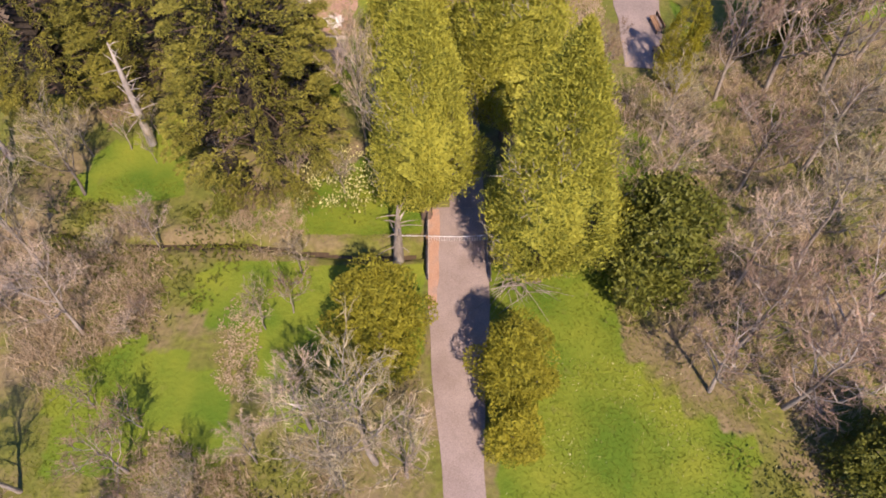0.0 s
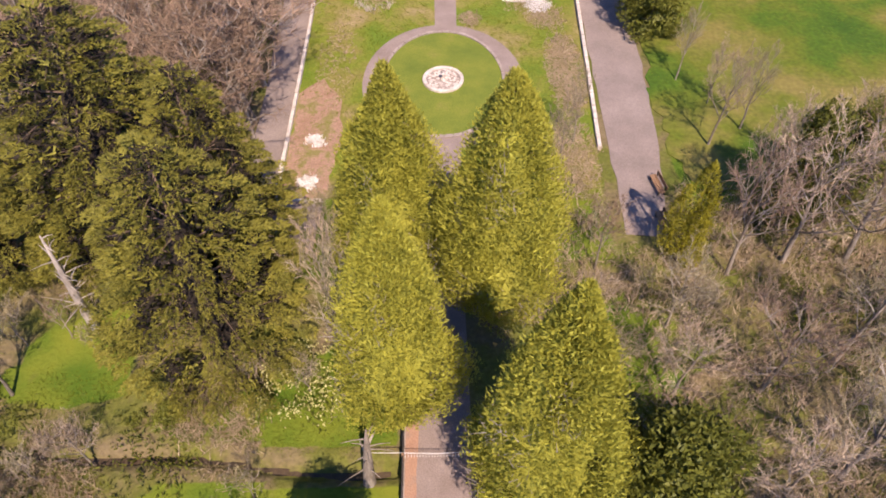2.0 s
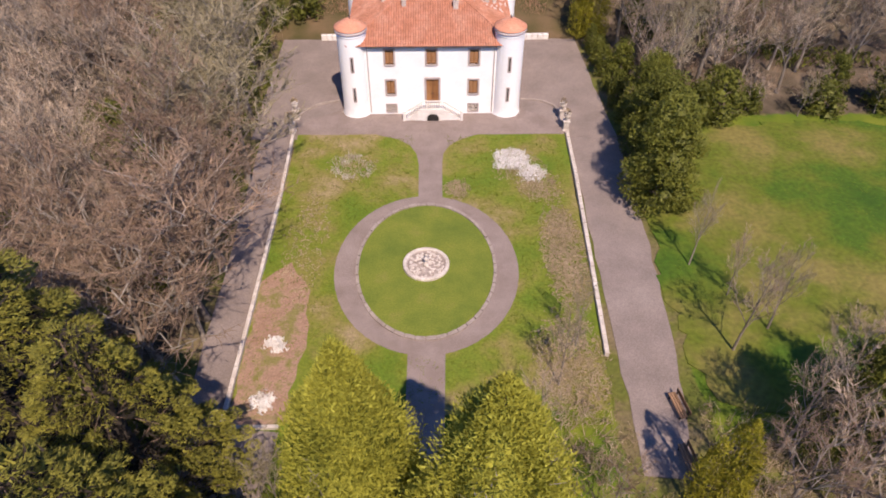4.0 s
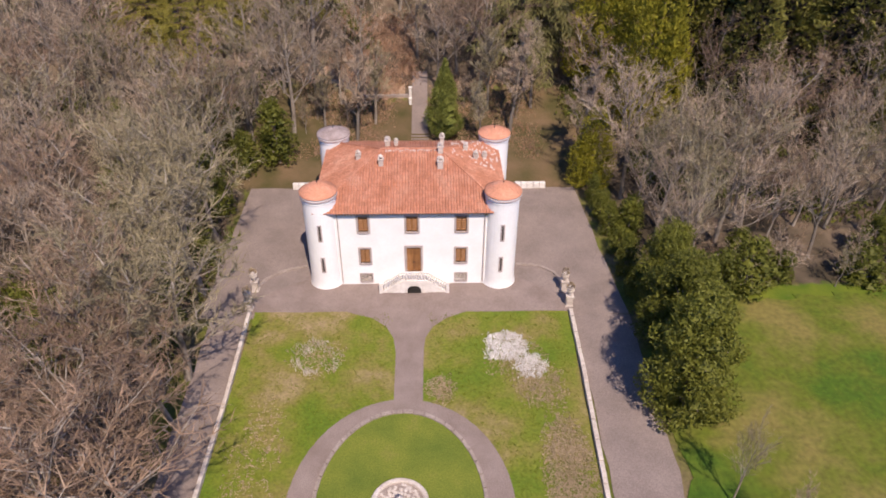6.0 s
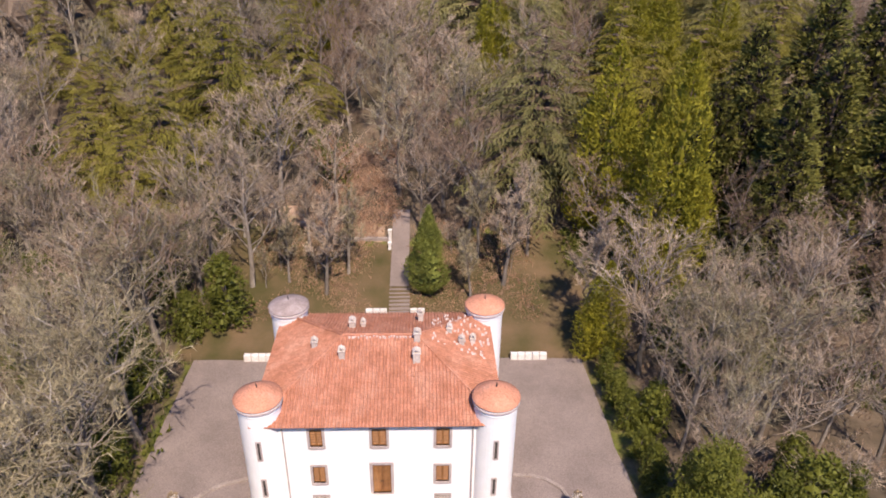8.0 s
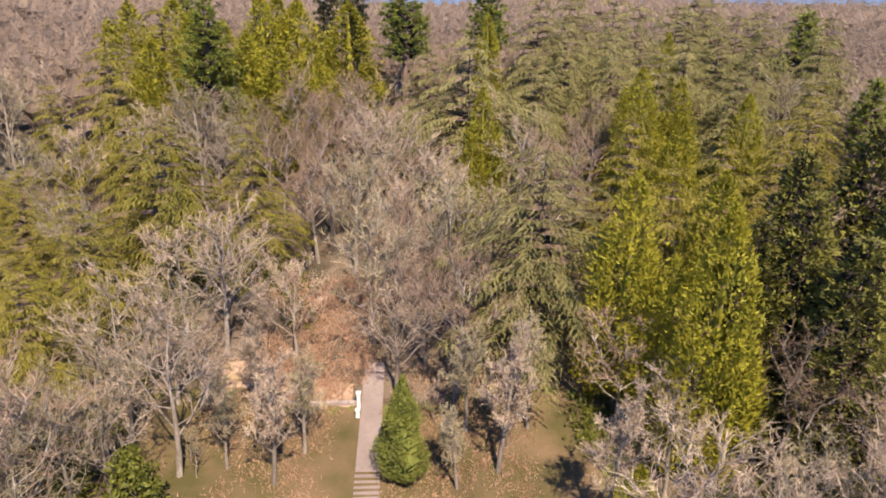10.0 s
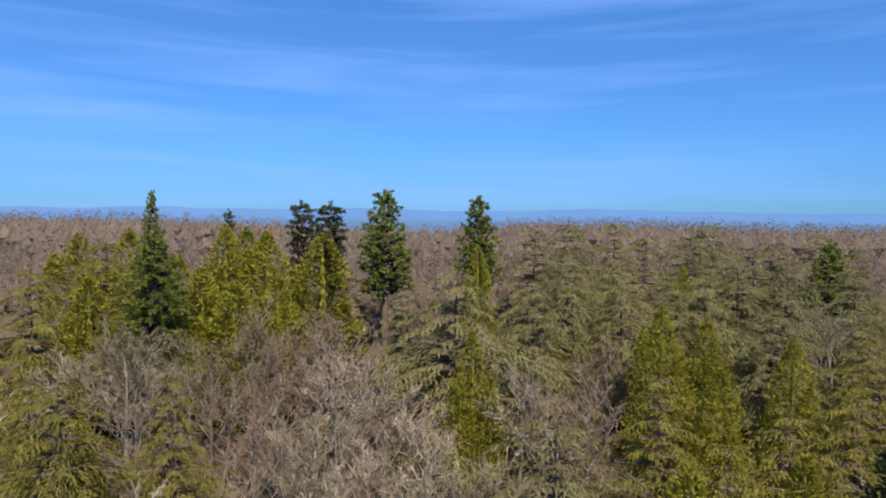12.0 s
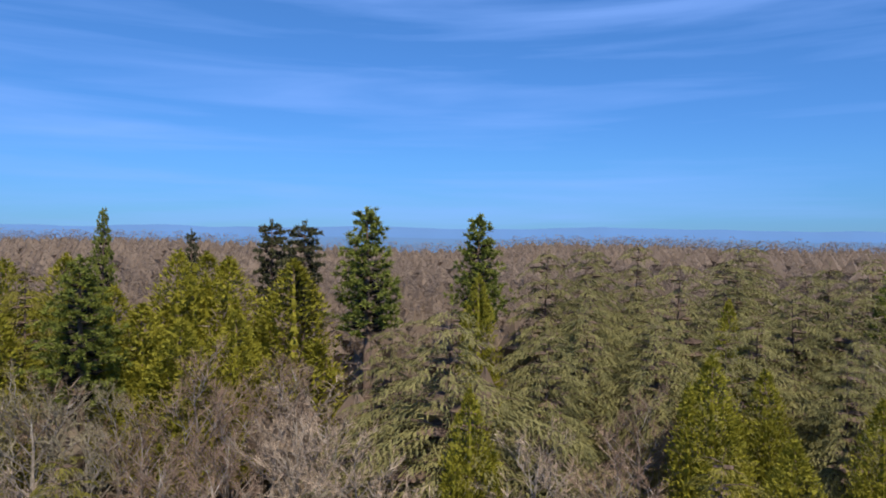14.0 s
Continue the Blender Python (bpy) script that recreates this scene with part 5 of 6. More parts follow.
def pierced(x0, x1, z0, z1, y, thick, holes):
    """A wall along x with openings through it."""
    b = Build()
    gx = sorted({x0, x1, *[h[0] for h in holes], *[h[1] for h in holes]})
    gz = sorted({z0, z1, *[h[2] for h in holes], *[h[3] for h in holes]})
    for i in range(len(gx) - 1):
        for j in range(len(gz) - 1):
            a, c, d, e = gx[i], gx[i + 1], gz[j], gz[j + 1]
            if any(h[0] <= a and c <= h[1] and h[2] <= d and e <= h[3] for h in holes):
                continue
            b.add([(a, y, d), (c, y, d), (c, y, e), (a, y, e)], [(0, 1, 2, 3)])
            b.add([(a, y + thick, d), (c, y + thick, d), (c, y + thick, e), (a, y + thick, e)], [(3, 2, 1, 0)])
    for a, c, d, e in holes:
        b.add([(a, y, d), (c, y, d), (c, y, e), (a, y, e), (a, y + thick, d), (c, y + thick, d), (c, y + thick, e), (a, y + thick, e)], [(0, 4, 5, 1), (1, 5, 6, 2), (2, 6, 7, 3), (3, 7, 4, 0)])
    return b


UP = [(-2.68, -1.82, 5.92, 7.52), (1.55, 2.55, 5.92, 7.52), (5.95, 6.88, 5.92, 7.52)]
LOW = [(-2.68, -1.82, 2.5, 4.08), (5.95, 6.88, 2.5, 4.08)]
VENT = [(-2.78, -1.74, 0.36, 1.22), (5.93, 6.97, 0.36, 1.22)]
DOOR = (1.5, 2.78, 1.42, 4.2)
part("wall", pierced(FX0, FX1, -0.1, 8.1, FY, 0.5, [*UP, *LOW, *VENT, DOOR]).weld().mesh("wall", M["plaster"]), house, "white lime-plastered front wall")
for x in (SX0, SX1 - 0.4):
    part("wall", Build().box(x, FY + 0.5, -0.1, x + 0.4, RY, 8.1).mesh("wall", M["plaster"]), house)
part("wall", Build().box(SX0, RY, -0.1, SX1, RY + 0.45, 8.1).mesh("wall", M["plaster"]), house)
part("floor_slab", Build().box(SX0 + 0.4, FY + 0.5, 1.2, SX1 - 0.4, RY, 1.42).mesh("floor_slab", M["hollow"]), house)


def surround(b, x0, x1, z0, z1, w=0.17, out=0.07):
    y0, y1 = FY - out, FY + 0.12
    b.box(x0 - w, y0, z0 - w, x0, y1, z1 + w)
    b.box(x1, y0, z0 - w, x1 + w, y1, z1 + w)
    b.box(x0, y0, z1, x1, y1, z1 + w)
    b.box(x0, y0 - 0.04, z0 - w, x1, y1, z0)
    return b


def shutter_mesh(w, h, bars):
    """One closed shutter leaf: stiles, rails and louvres."""
    b = Build()
    b.box(0, 0, 0, 0.07, 0.05, h), b.box(w - 0.07, 0, 0, w, 0.05, h)
    b.box(0.07, 0.005, 0, w - 0.07, 0.045, 0.09), b.box(0.07, 0.005, h - 0.09, w - 0.07, 0.045, h)
    b.box(0.07, 0.03, 0.09, w - 0.07, 0.045, h - 0.09)
    for i in range(bars):
        z = 0.09 + (h - 0.18) * (i + 0.5) / bars
        b.add([(0.07, -0.05, z - 0.05), (w - 0.07, -0.05, z - 0.05), (w - 0.07, 0.03, z + 0.05), (0.07, 0.03, z + 0.05), (0.07, -0.05, z - 0.075), (w - 0.07, -0.05, z - 0.075)], [(0, 1, 2, 3), (4, 5, 1, 0), (3, 2, 5, 4)])
    return b.mesh("shutter", M["oak"])


leaf_up, leaf_low = shutter_mesh(0.47, 1.6, 6), shutter_mesh(0.45, 1.58, 8)
for holes, leaf in ((UP, leaf_up), (LOW, leaf_low)):
    for x0, x1, z0, z1 in holes:
        win = part("window", surround(Build(), x0, x1, z0, z1).mesh("window", M["trim"]), house, "shuttered window in a grey-pink stone surround")
        for k in range(2):
            s = part("shutter", leaf, win, "closed brown louvred shutter")
            s.location, s.scale = (x0 + k * (x1 - x0) / 2 + 0.005, FY + 0.10, z0 + 0.002), ((x1 - x0) / 2 / (0.47 if leaf is leaf_up else 0.45) * 0.98, 1, 1)
for x0, x1, z0, z1 in VENT:
    win = part("window", surround(Build(), x0, x1, z0, z1, 0.1, 0.04).mesh("window", M["trim"]), house, "low cellar opening with a lattice")
    lat = Build()
    for i in range(-6, 13):
        for d in (1, -1):
            a = x0 + i * 0.14
            p0, p1 = (a, z0), (a + d * (z1 - z0), z1)
            t0, t1 = 0.0, 1.0
            for lo, hi in ((x0, x1),):
                dx = p1[0] - p0[0]
                ta, tb = sorted(((lo - p0[0]) / dx, (hi - p0[0]) / dx))
                t0, t1 = max(t0, ta), min(t1, tb)
            if t1 > t0:
                lat.tube([(p0[0] + dx * t0, FY + 0.06, z0 + (z1 - z0) * t0), (p0[0] + dx * t1, FY + 0.06, z0 + (z1 - z0) * t1)], [0.022, 0.022], 4)
    part("lattice", lat.mesh("lattice", M["stone"]), win, "pale crossed lattice")
    # near-black sheet stands for the unlit cellar behind the lattice
    part("backing", Build().box(x0, FY + 0.3, z0, x1, FY + 0.34, z1).mesh("backing", M["hollow"]), win)
door = part("door", surround(Build(), *DOOR, 0.2, 0.09).mesh("door", M["trim"]), house, "oak double door in a stone surround")
for k in range(2):
    w = (DOOR[1] - DOOR[0]) / 2 - 0.006
    x = DOOR[0] + k * (w + 0.012)
    b = Build().box(x, FY + 0.12, DOOR[2], x + w, FY + 0.18, DOOR[3] - 0.004)
    for z0, z1 in ((0.15, 0.95), (1.05, 1.9), (2.0, 2.62)):
        b.box(x + 0.1, FY + 0.095, DOOR[2] + z0, x + w - 0.1, FY + 0.121, DOOR[2] + z1)
    leaf = part("door_leaf", b.mesh("door_leaf", M["oak"]), door, "panelled oak leaf")
    part("door_handle", Build().lathe(x + (w - 0.06 if k == 0 else 0.06), FY + 0.08, [(0.03, DOOR[2] + 1.0), (0.03, DOOR[2] + 1.12)], 8).mesh("door_handle", M["iron"]), leaf)

# cornice of small corbels under the eaves
corn = Build()
corn.box(FX0 + 0.1, FY - 0.16, 7.86, FX1 - 0.1, FY - 0.002, 7.98)
corn.box(FX0 + 0.1, FY - 0.34, 7.98, FX1 - 0.1, FY - 0.002, 8.08)
for i in range(52):
    x = FX0 + 0.2 + i * 0.256
    corn.box(x, FY - 0.15, 7.7, x + 0.13, FY - 0.002, 7.86)
part("cornice", corn.mesh("cornice", M["trim"]), house, "grey-pink corbelled cornice")

# hipped roof: deck and rows of half-round tiles
EX0, EX1, EY0, EY1, EZ = -6.55, 10.5, 88.7, 102.35, 8.14
RX0, RX1, RIDGE_Y, RZ = -0.75, 4.6, 95.4, 10.85
deck = Build()
deck.add([(EX0, EY0, EZ), (EX1, EY0, EZ), (EX1, EY1, EZ), (EX0, EY1, EZ), (RX0, RIDGE_Y, RZ), (RX1, RIDGE_Y, RZ)], [(0, 1, 5, 4), (1, 2, 5), (2, 3, 4, 5), (3, 0, 4), (3, 2, 1, 0)])
roof = part("roof", deck.mesh("roof", M["tile"]), house, "hipped roof of terracotta half-round tiles")


def tile_rows(e0, e1, p0, p1, pitch=0.25, course=0.42):
    """Tiles of one slope, from the eave e0-e1 up to its upper edge p0-p1."""
    b, e0, e1, p0, p1 = Build(), Vector(e0), Vector(e1), Vector(p0), Vector(p1)
    along = (e1 - e0).normalized()
    width = (e1 - e0).length
    up = (p0 - e0) - along * (p0 - e0).dot(along)
    height, up = up.length, up.normalized()
    out = along.cross(up)
    s0, s1 = (p0 - e0).dot(along), (p1 - e0).dot(along)
    rng = random.Random(int(width * 100))
    for i in range(int(width / pitch)):
        s = (i + 0.5) * pitch
        top = height
        if s < s0:
            top = height * s / s0
        elif s > s1:
            top = height * (width - s) / (width - s1)
        n = int(math.ceil(top / course))
        for j in range(n):
            v0, v1 = j * course - 0.05, min(top, (j + 1) * course)
            if v1 - v0 < 0.1:
                continue
            base = e0 + along * (s + rng.uniform(-0.012, 0.012))
            k = len(b.v)
            for v, lift, r in ((v0, 0.052, 0.11), (v1, 0.03, 0.1)):
                for a in (0, 60, 120, 180):
                    q = base + up * v - along * (r * math.cos(radians(a))) + out * (lift + rng.uniform(0, 0.008) + 0.085 * math.sin(radians(a)) - 0.03)
                    b.v.append((q.x, q.y, q.z))
            b.f.extend((k + m, k + m + 1, k + 5 + m, k + 4 + m) for m in range(3))
            b.f.append((k, k + 1, k + 2, k + 3))
    return b


for e0, e1, p0, p1 in (((EX0, EY0, EZ), (EX1, EY0, EZ), (RX0, RIDGE_Y, RZ), (RX1, RIDGE_Y, RZ)), ((EX1, EY0, EZ), (EX1, EY1, EZ), (RX1, RIDGE_Y, RZ), (RX1, RIDGE_Y, RZ)), ((EX1, EY1, EZ), (EX0, EY1, EZ), (RX1, RIDGE_Y, RZ), (RX0, RIDGE_Y, RZ)), ((EX0, EY1, EZ), (EX0, EY0, EZ), (RX0, RIDGE_Y, RZ), (RX0, RIDGE_Y, RZ))):
    tagged(part("tiles", tile_rows(e0, e1, p0, p1).mesh("tiles", M["tile"]), roof, "rows of half-round terracotta tiles"), kind="stuff")
ridge = Build()
for a, c in (((RX0, RIDGE_Y, RZ), (RX1, RIDGE_Y, RZ)), ((EX0, EY0, EZ), (RX0, RIDGE_Y, RZ)), ((EX1, EY0, EZ), (RX1, RIDGE_Y, RZ)), ((EX0, EY1, EZ), (RX0, RIDGE_Y, RZ)), ((EX1, EY1, EZ), (RX1, RIDGE_Y, RZ))):
    a, c = Vector(a), Vector(c)
    n = int((c - a).length / 0.4)
    for i in range(n):
        ridge.tube([a.lerp(c, i / n) + Vector((0, 0, 0.06)), a.lerp(c, (i + 1.08) / n) + Vector((0, 0, 0.075))], [0.12, 0.1], 6)
part("ridge_tiles", ridge.mesh("ridge_tiles", M["tile"]), roof, "half-round ridge tiles")
# pale mortar daubs along the ridge and over the mended corner
daub, rng = Build(), random.Random(5)
for i in range(22):
    x = -0.3 + i * 0.22 + rng.uniform(-0.05, 0.05)
    daub.lathe(x, RIDGE_Y - rng.uniform(0.12, 0.32), [(0.0, 10.78), (0.09 * rng.uniform(0.6, 1.3), 10.80), (0.07, 10.93), (0.0, 10.95)], 6)
for i in range(84):
    x, y = rng.uniform(5.7, 10.2), rng.uniform(95.2, 101.2)
    z = min(EZ + (y - EY0) / (RIDGE_Y - EY0) * (RZ - EZ), EZ + (EX1 - x) / (EX1 - RX1) * (RZ - EZ), EZ + (EY1 - y) / (EY1 - RIDGE_Y) * (RZ - EZ))
    daub.box(x, y, z, x + rng.uniform(0.1, 0.2), y + rng.uniform(0.12, 0.34), z + 0.12, rng.uniform(-0.2, 0.2), 0.03)
tagged(part("mortar", daub.mesh("mortar", M["mortar"]), roof, "pale mortar daubs on the tiles"), kind="stuff")


def roof_z(x, y):
    s = (RZ - EZ)
    return EZ + s * min((y - EY0) / (RIDGE_Y - EY0), (EY1 - y) / (EY1 - RIDGE_Y), (x - EX0) / (RX0 - EX0), (EX1 - x) / (EX1 - RX1))


def chimney(x, y, w, h):
    w, h = w * 0.82, h * 0.85
    z = roof_z(x, y) - 0.25
    b = Build().box(x - w / 2, y - w / 2, z, x + w / 2, y + w / 2, z + h + 0.25)
    c = part("chimney", b.mesh("chimney", M["stone"]), house, "short plastered chimney stack")
    t = z + h + 0.25
    k = Build().box(x - w / 2 - 0.06, y - w / 2 - 0.06, t, x + w / 2 + 0.06, y + w / 2 + 0.06, t + 0.08)
    for dx, dy in ((-1, -1), (1, -1), (-1, 1), (1, 1)):
        k.box(x + dx * w * 0.36 - 0.05, y + dy * w * 0.36 - 0.05, t + 0.08, x + dx * w * 0.36 + 0.05, y + dy * w * 0.36 + 0.05, t + 0.28)
    part("crown_slab", k.mesh("crown_slab", M["stone"]), c)
    part("hood", Build().lathe(x, y, [(w * 0.62, t + 0.28), (w * 0.6, t + 0.34), (0.04, t + 0.5)], 4).mesh("hood", M["stone"]), c)


for x, y, w, h in ((4.62, 93.4, 0.62, 0.85), (4.66, 95.0, 0.55, 0.75), (-0.72, 93.7, 0.52, 0.7), (-2.9, 95.4, 0.5, 0.6), (-0.3, 97.6, 0.55, 0.75), (0.5, 97.8, 0.4, 0.5), (4.9, 99.6, 0.5, 0.9), (8.0, 96.4, 0.5, 0.5), (7.1, 97.4, 0.45, 0.45), (8.9, 97.2, 0.45, 0.45)):
    chimney(x, y, w, h)


def tower(x, y, top, cap, label, slits, rise_cap):
    r = 1.47
    body = Build().lathe(x, y, [(r + 0.16, -0.1), (r + 0.08, 0.25), (r + 0.03, 0.6), (r, 1.2), (r, top - 0.62), (r + 0.07, top - 0.56), (r + 0.07, top - 0.46), (r, top - 0.4), (r, top - 0.22), (r + 0.1, top - 0.16), (r + 0.13, top)], 40)
    t = part("tower", body.mesh("tower", M["plaster"], False), house, "round white plastered tower")
    part("moulding", Build().lathe(x, y, [(r + 0.1, top - 0.3), (r + 0.17, top - 0.26), (r + 0.17, top - 0.16), (r + 0.12, top - 0.12)], 40).mesh("moulding", M["trim"]), t, "grey stone string course")
    c = Build().lathe(x, y, [(r + 0.12, top), (r + 0.17, top + 0.02), (r + 0.18, top + 0.1), (r * 0.98, top + 0.2 * rise_cap), (r * 0.78, top + 0.5 * rise_cap), (r * 0.5, top + 0.8 * rise_cap), (r * 0.22, top + 0.96 * rise_cap), (0.04, top + rise_cap)], 40)
    part("cap", c.mesh("cap", cap, True), t, label)
    part("finial", Build().lathe(x, y, [(0.03, top + rise_cap - 0.02), (0.05, top + rise_cap + 0.14), (0.02, top + rise_cap + 0.4)], 6).mesh("finial", M["iron"]), t)
    for z0, z1 in slits:
        b = Build().box(x - 0.19, y - r - 0.05, z0 - 0.12, x - 0.08, y - r + 0.3, z1 + 0.12)
        b.box(x + 0.08, y - r - 0.05, z0 - 0.12, x + 0.19, y - r + 0.3, z1 + 0.12)
        b.box(x - 0.08, y - r - 0.05, z1, x + 0.08, y - r + 0.3, z1 + 0.12)
        b.box(x - 0.08, y - r - 0.07, z0 - 0.12, x + 0.08, y - r + 0.3, z0)
        part("slit_window", b.mesh("slit_window", M["trim"]), t, "narrow stone-framed slit window")
        part("slit_pane", Build().box(x - 0.078, y - r - 0.02, z0 + 0.001, x + 0.078, y - r + 0.02, z1 - 0.001).mesh("slit_pane", M["iron"]), t, "dark slit opening")


SLITS = [(5.45, 6.95), (2.05, 3.5)]
tower(-6.0, 90.05, 9.62, M["cap"], "shallow orange rendered cap", SLITS, 0.85)
tower(10.0, 89.9, 9.62, M["cap"], "shallow orange rendered cap", SLITS, 0.85)
tower(-5.95, 101.8, 9.35, M["cap_grey"], "shallow grey lichened cap", [], 0.6)
tower(10.2, 101.7, 9.35, M["cap"], "shallow orange rendered cap", [], 0.6)
for x in (FX0 + 0.28, FX1 - 0.28):
    part("downpipe", Build().tube([(x, FY - 0.09, 0.3), (x, FY - 0.09, 7.7)], [0.055, 0.055], 7).mesh("downpipe", M["trim"]), house, "grey downpipe")

# double flight of steps to the door
stair = part("front_steps", Build().box(0.95, 87.85, -0.05, 3.35, FY - 0.005, 1.40).mesh("front_steps", M["white_stone"]), house, "white stone double flight of steps")
# near-black slab on the solid steps paints the darkness of an opening
arch = Build()
for i in range(9):
    a0, a1 = math.pi * i / 9, math.pi * (i + 1) / 9
    arch.prism([(2.15 + 0.62 * math.cos(a0), 87.80), (2.15 + 0.62 * math.cos(a0), 87.845), (2.15 + 0.62 * math.cos(a1), 87.845), (2.15 + 0.62 * math.cos(a1), 87.80)], 0.02, 0.25 + 0.62 * max(math.sin(a0), math.sin(a1)) * 0.95)
part("cellar_door", arch.mesh("cellar_door", M["hollow"]), stair, "near-black arch painted for the dark of a cellar opening")
for side in (-1, 1):
    for i in range(7):
        x0 = 2.15 + side * (1.2 + i * 0.26)
        x1 = x0 + side * 0.26
        h = 1.40 - (i + 1) * 0.175
        part("step", Build().box(min(x0, x1), 87.9, -0.05, max(x0, x1), FY - 0.01, max(h, 0.05), 0, 0.02).mesh("step", M["white_stone"]), stair)
    rail = Build()
    p = [(2.15 + side * 0.72, 87.93, 2.35), (2.15 + side * 1.2, 87.93, 2.32), (2.15 + side * 2.95, 87.93, 1.12)]
    rail.tube(p, [0.09, 0.09, 0.09], 6)
    part("handrail", rail.mesh("handrail", M["white_stone"]), stair, "white stone handrail")
    for i in range(11):
        x = 0.72 + 2.2 * i / 10
        top = 2.34 if x < 1.2 else 2.32 - (x - 1.2) * 0.686
        foot = 1.40 if x < 1.2 else max(0.05, 1.40 - (int((x - 1.2) / 0.26) + 1) * 0.175)
        d = top - foot
        part("baluster", Build().lathe(2.15 + side * x, 87.96, [(0.06, foot), (0.06, foot + 0.06), (0.035, foot + 0.1), (0.07, foot + 0.32 * d), (0.035, foot + 0.8 * d), (0.06, top - 0.03)], 8).mesh("baluster", M["white_stone"]), stair)
    part("newel", Build().box(2.15 + side * 3.05 - 0.14, 87.8, -0.05, 2.15 + side * 3.05 + 0.14, 88.08, 1.2, 0, 0.03).mesh("newel", M["white_stone"]), stair)
front = Build().tube([(1.43, 87.93, 2.35), (2.87, 87.93, 2.35)], [0.09, 0.09], 6)
part("handrail", front.mesh("handrail", M["white_stone"]), stair)
for i in range(7):
    x = 1.5 + i * 0.215
    part("baluster", Build().lathe(x, 87.96, [(0.06, 1.40), (0.035, 1.5), (0.07, 1.7), (0.035, 2.12), (0.06, 2.3)], 8).mesh("baluster", M["white_stone"]), stair)


# ---- garden walls, urns, fountain ----
def kerb_line(name, label, pts, w, h, material):
    """A low wall of stones laid end to end."""
    ob = thing(name, label, "low wall")
    for a, c in zip(pts, pts[1:]):
        n = max(1, int(round(math.dist(a, c) / 0.95)))
        for i in range(n):
            p = [a[0] + (c[0] - a[0]) * (i + s) / n for s in (0.01, 0.99)], [a[1] + (c[1] - a[1]) * (i + s) / n for s in (0.01, 0.99)]
            mx, my, ln = sum(p[0]) / 2, sum(p[1]) / 2, math.hypot(p[0][1] - p[0][0], p[1][1] - p[1][0])
            t = math.atan2(c[1] - a[1], c[0] - a[0])
            j = 0.015 * math.sin(mx * 7 + my * 3)
            part("stone", Build().box(mx - ln / 2, my - w / 2 + j, -0.05, mx + ln / 2, my + w / 2 + j, h + j, t, 0.03).mesh("stone", material), ob)
    return ob


kerb_line("garden_wall", "low pale stone wall between lawn and east drive", [(14.72, 56), (15.25, 66), (15.85, 78), (16.05, 85.0)], 0.34, 0.42, M["stone"])
kerb_line("garden_wall", "low pale stone wall between lawn and west drive", [(-12.25, 50.5), (-12.15, 62), (-12.1, 75), (-12.35, 85.2)], 0.3, 0.36, M["stone"])
kerb_line("bed_edging", "pale stone edging at the bed's end", [(-11.9, 50.35), (-8.4, 50.35)], 0.28, 0.22, M["stone"])
arc_e = [(15.9, 88.4), (15.85, 89.5), (15.4, 90.7), (14.3, 91.6), (13.0, 92.0), (11.9, 92.1)]
kerb_line("forecourt_kerb", "curved stone kerb from the tower to the urns", arc_e, 0.28, 0.2, M["kerb"])
kerb_line("forecourt_kerb", "curved stone kerb from the tower to the urns", [(-12.4, 88.8), (-11.8, 90.1), (-10.8, 91.0), (-9.6, 91.6), (-8.2, 92.0)], 0.28, 0.2, M["kerb"])


def urn(x, y, h, label):
    ob = thing("garden_urn", label, "urn", "urns of the forecourt")
    part("pedestal", Build().box(x - 0.34, y - 0.34, -0.05, x + 0.34, y + 0.34, 0.16, 0, 0.02).box(x - 0.27, y - 0.27, 0.16, x + 0.27, y + 0.27, h - 0.1, 0, 0.01).box(x - 0.36, y - 0.36, h - 0.1, x + 0.36, y + 0.36, h + 0.03, 0, 0.02).mesh("pedestal", M["stone"]), ob)
    z = h + 0.03
    part("vase", Build().lathe(x, y, [(0.2, z), (0.1, z + 0.12), (0.14, z + 0.2), (0.33, z + 0.45), (0.36, z + 0.62), (0.26, z + 0.72), (0.4, z + 0.82), (0.36, z + 0.86), (0.28, z + 0.82)], 18).mesh("vase", M["stone"], True), ob, "carved stone vase")
    rr = np.random.default_rng(int(abs(x * 10 + y)))
    q = rr.normal(0, 1, (60, 3))
    q = rows_unit(q) * [0.3, 0.3, 0.3] + [x, y, z + 0.98]
    part("plant", tri_mesh("plant", sprays(rr, q, rows_unit(q - [x, y, z + 0.7]), np.full(60, 0.25), np.full(60, 0.06), 2), M["dry_blade"]), ob, "withered plant")


for x, y in ((16.05, 85.95), (15.95, 88.1), (-12.5, 85.85), (-12.45, 88.5)):
    urn(x, y, 1.15, "stone urn on a pedestal beside the forecourt")

fountain = thing("fountain", "small round stone fountain with white pebbles in the lawn", "fountain")
fx, fy = 1.45, 65.75
part("basin", Build().lathe(fx, fy, [(1.95, 0.06), (1.95, 0.3), (1.88, 0.36), (1.68, 0.36), (1.62, 0.3), (1.62, 0.12)], 40, False).mesh("basin", M["stone"]), fountain, "low round rim of white stone")
part("bed", Build().lathe(fx, fy, [(1.7, 0.05), (1.64, 0.16)], 40).mesh("bed", M["kerb"]), fountain, "pale pebble bed")
peb, rng = Build(), random.Random(3)
for i in range(120):
    a, r = rng.uniform(0, 6.28), 1.5 * math.sqrt(rng.random())
    s = rng.uniform(0.07, 0.17)
    peb.lathe(fx + r * math.cos(a), fy + r * math.sin(a), [(s * 0.7, 0.15), (s, 0.15 + s * 0.4), (s * 0.5, 0.15 + s * 0.8)], 6)
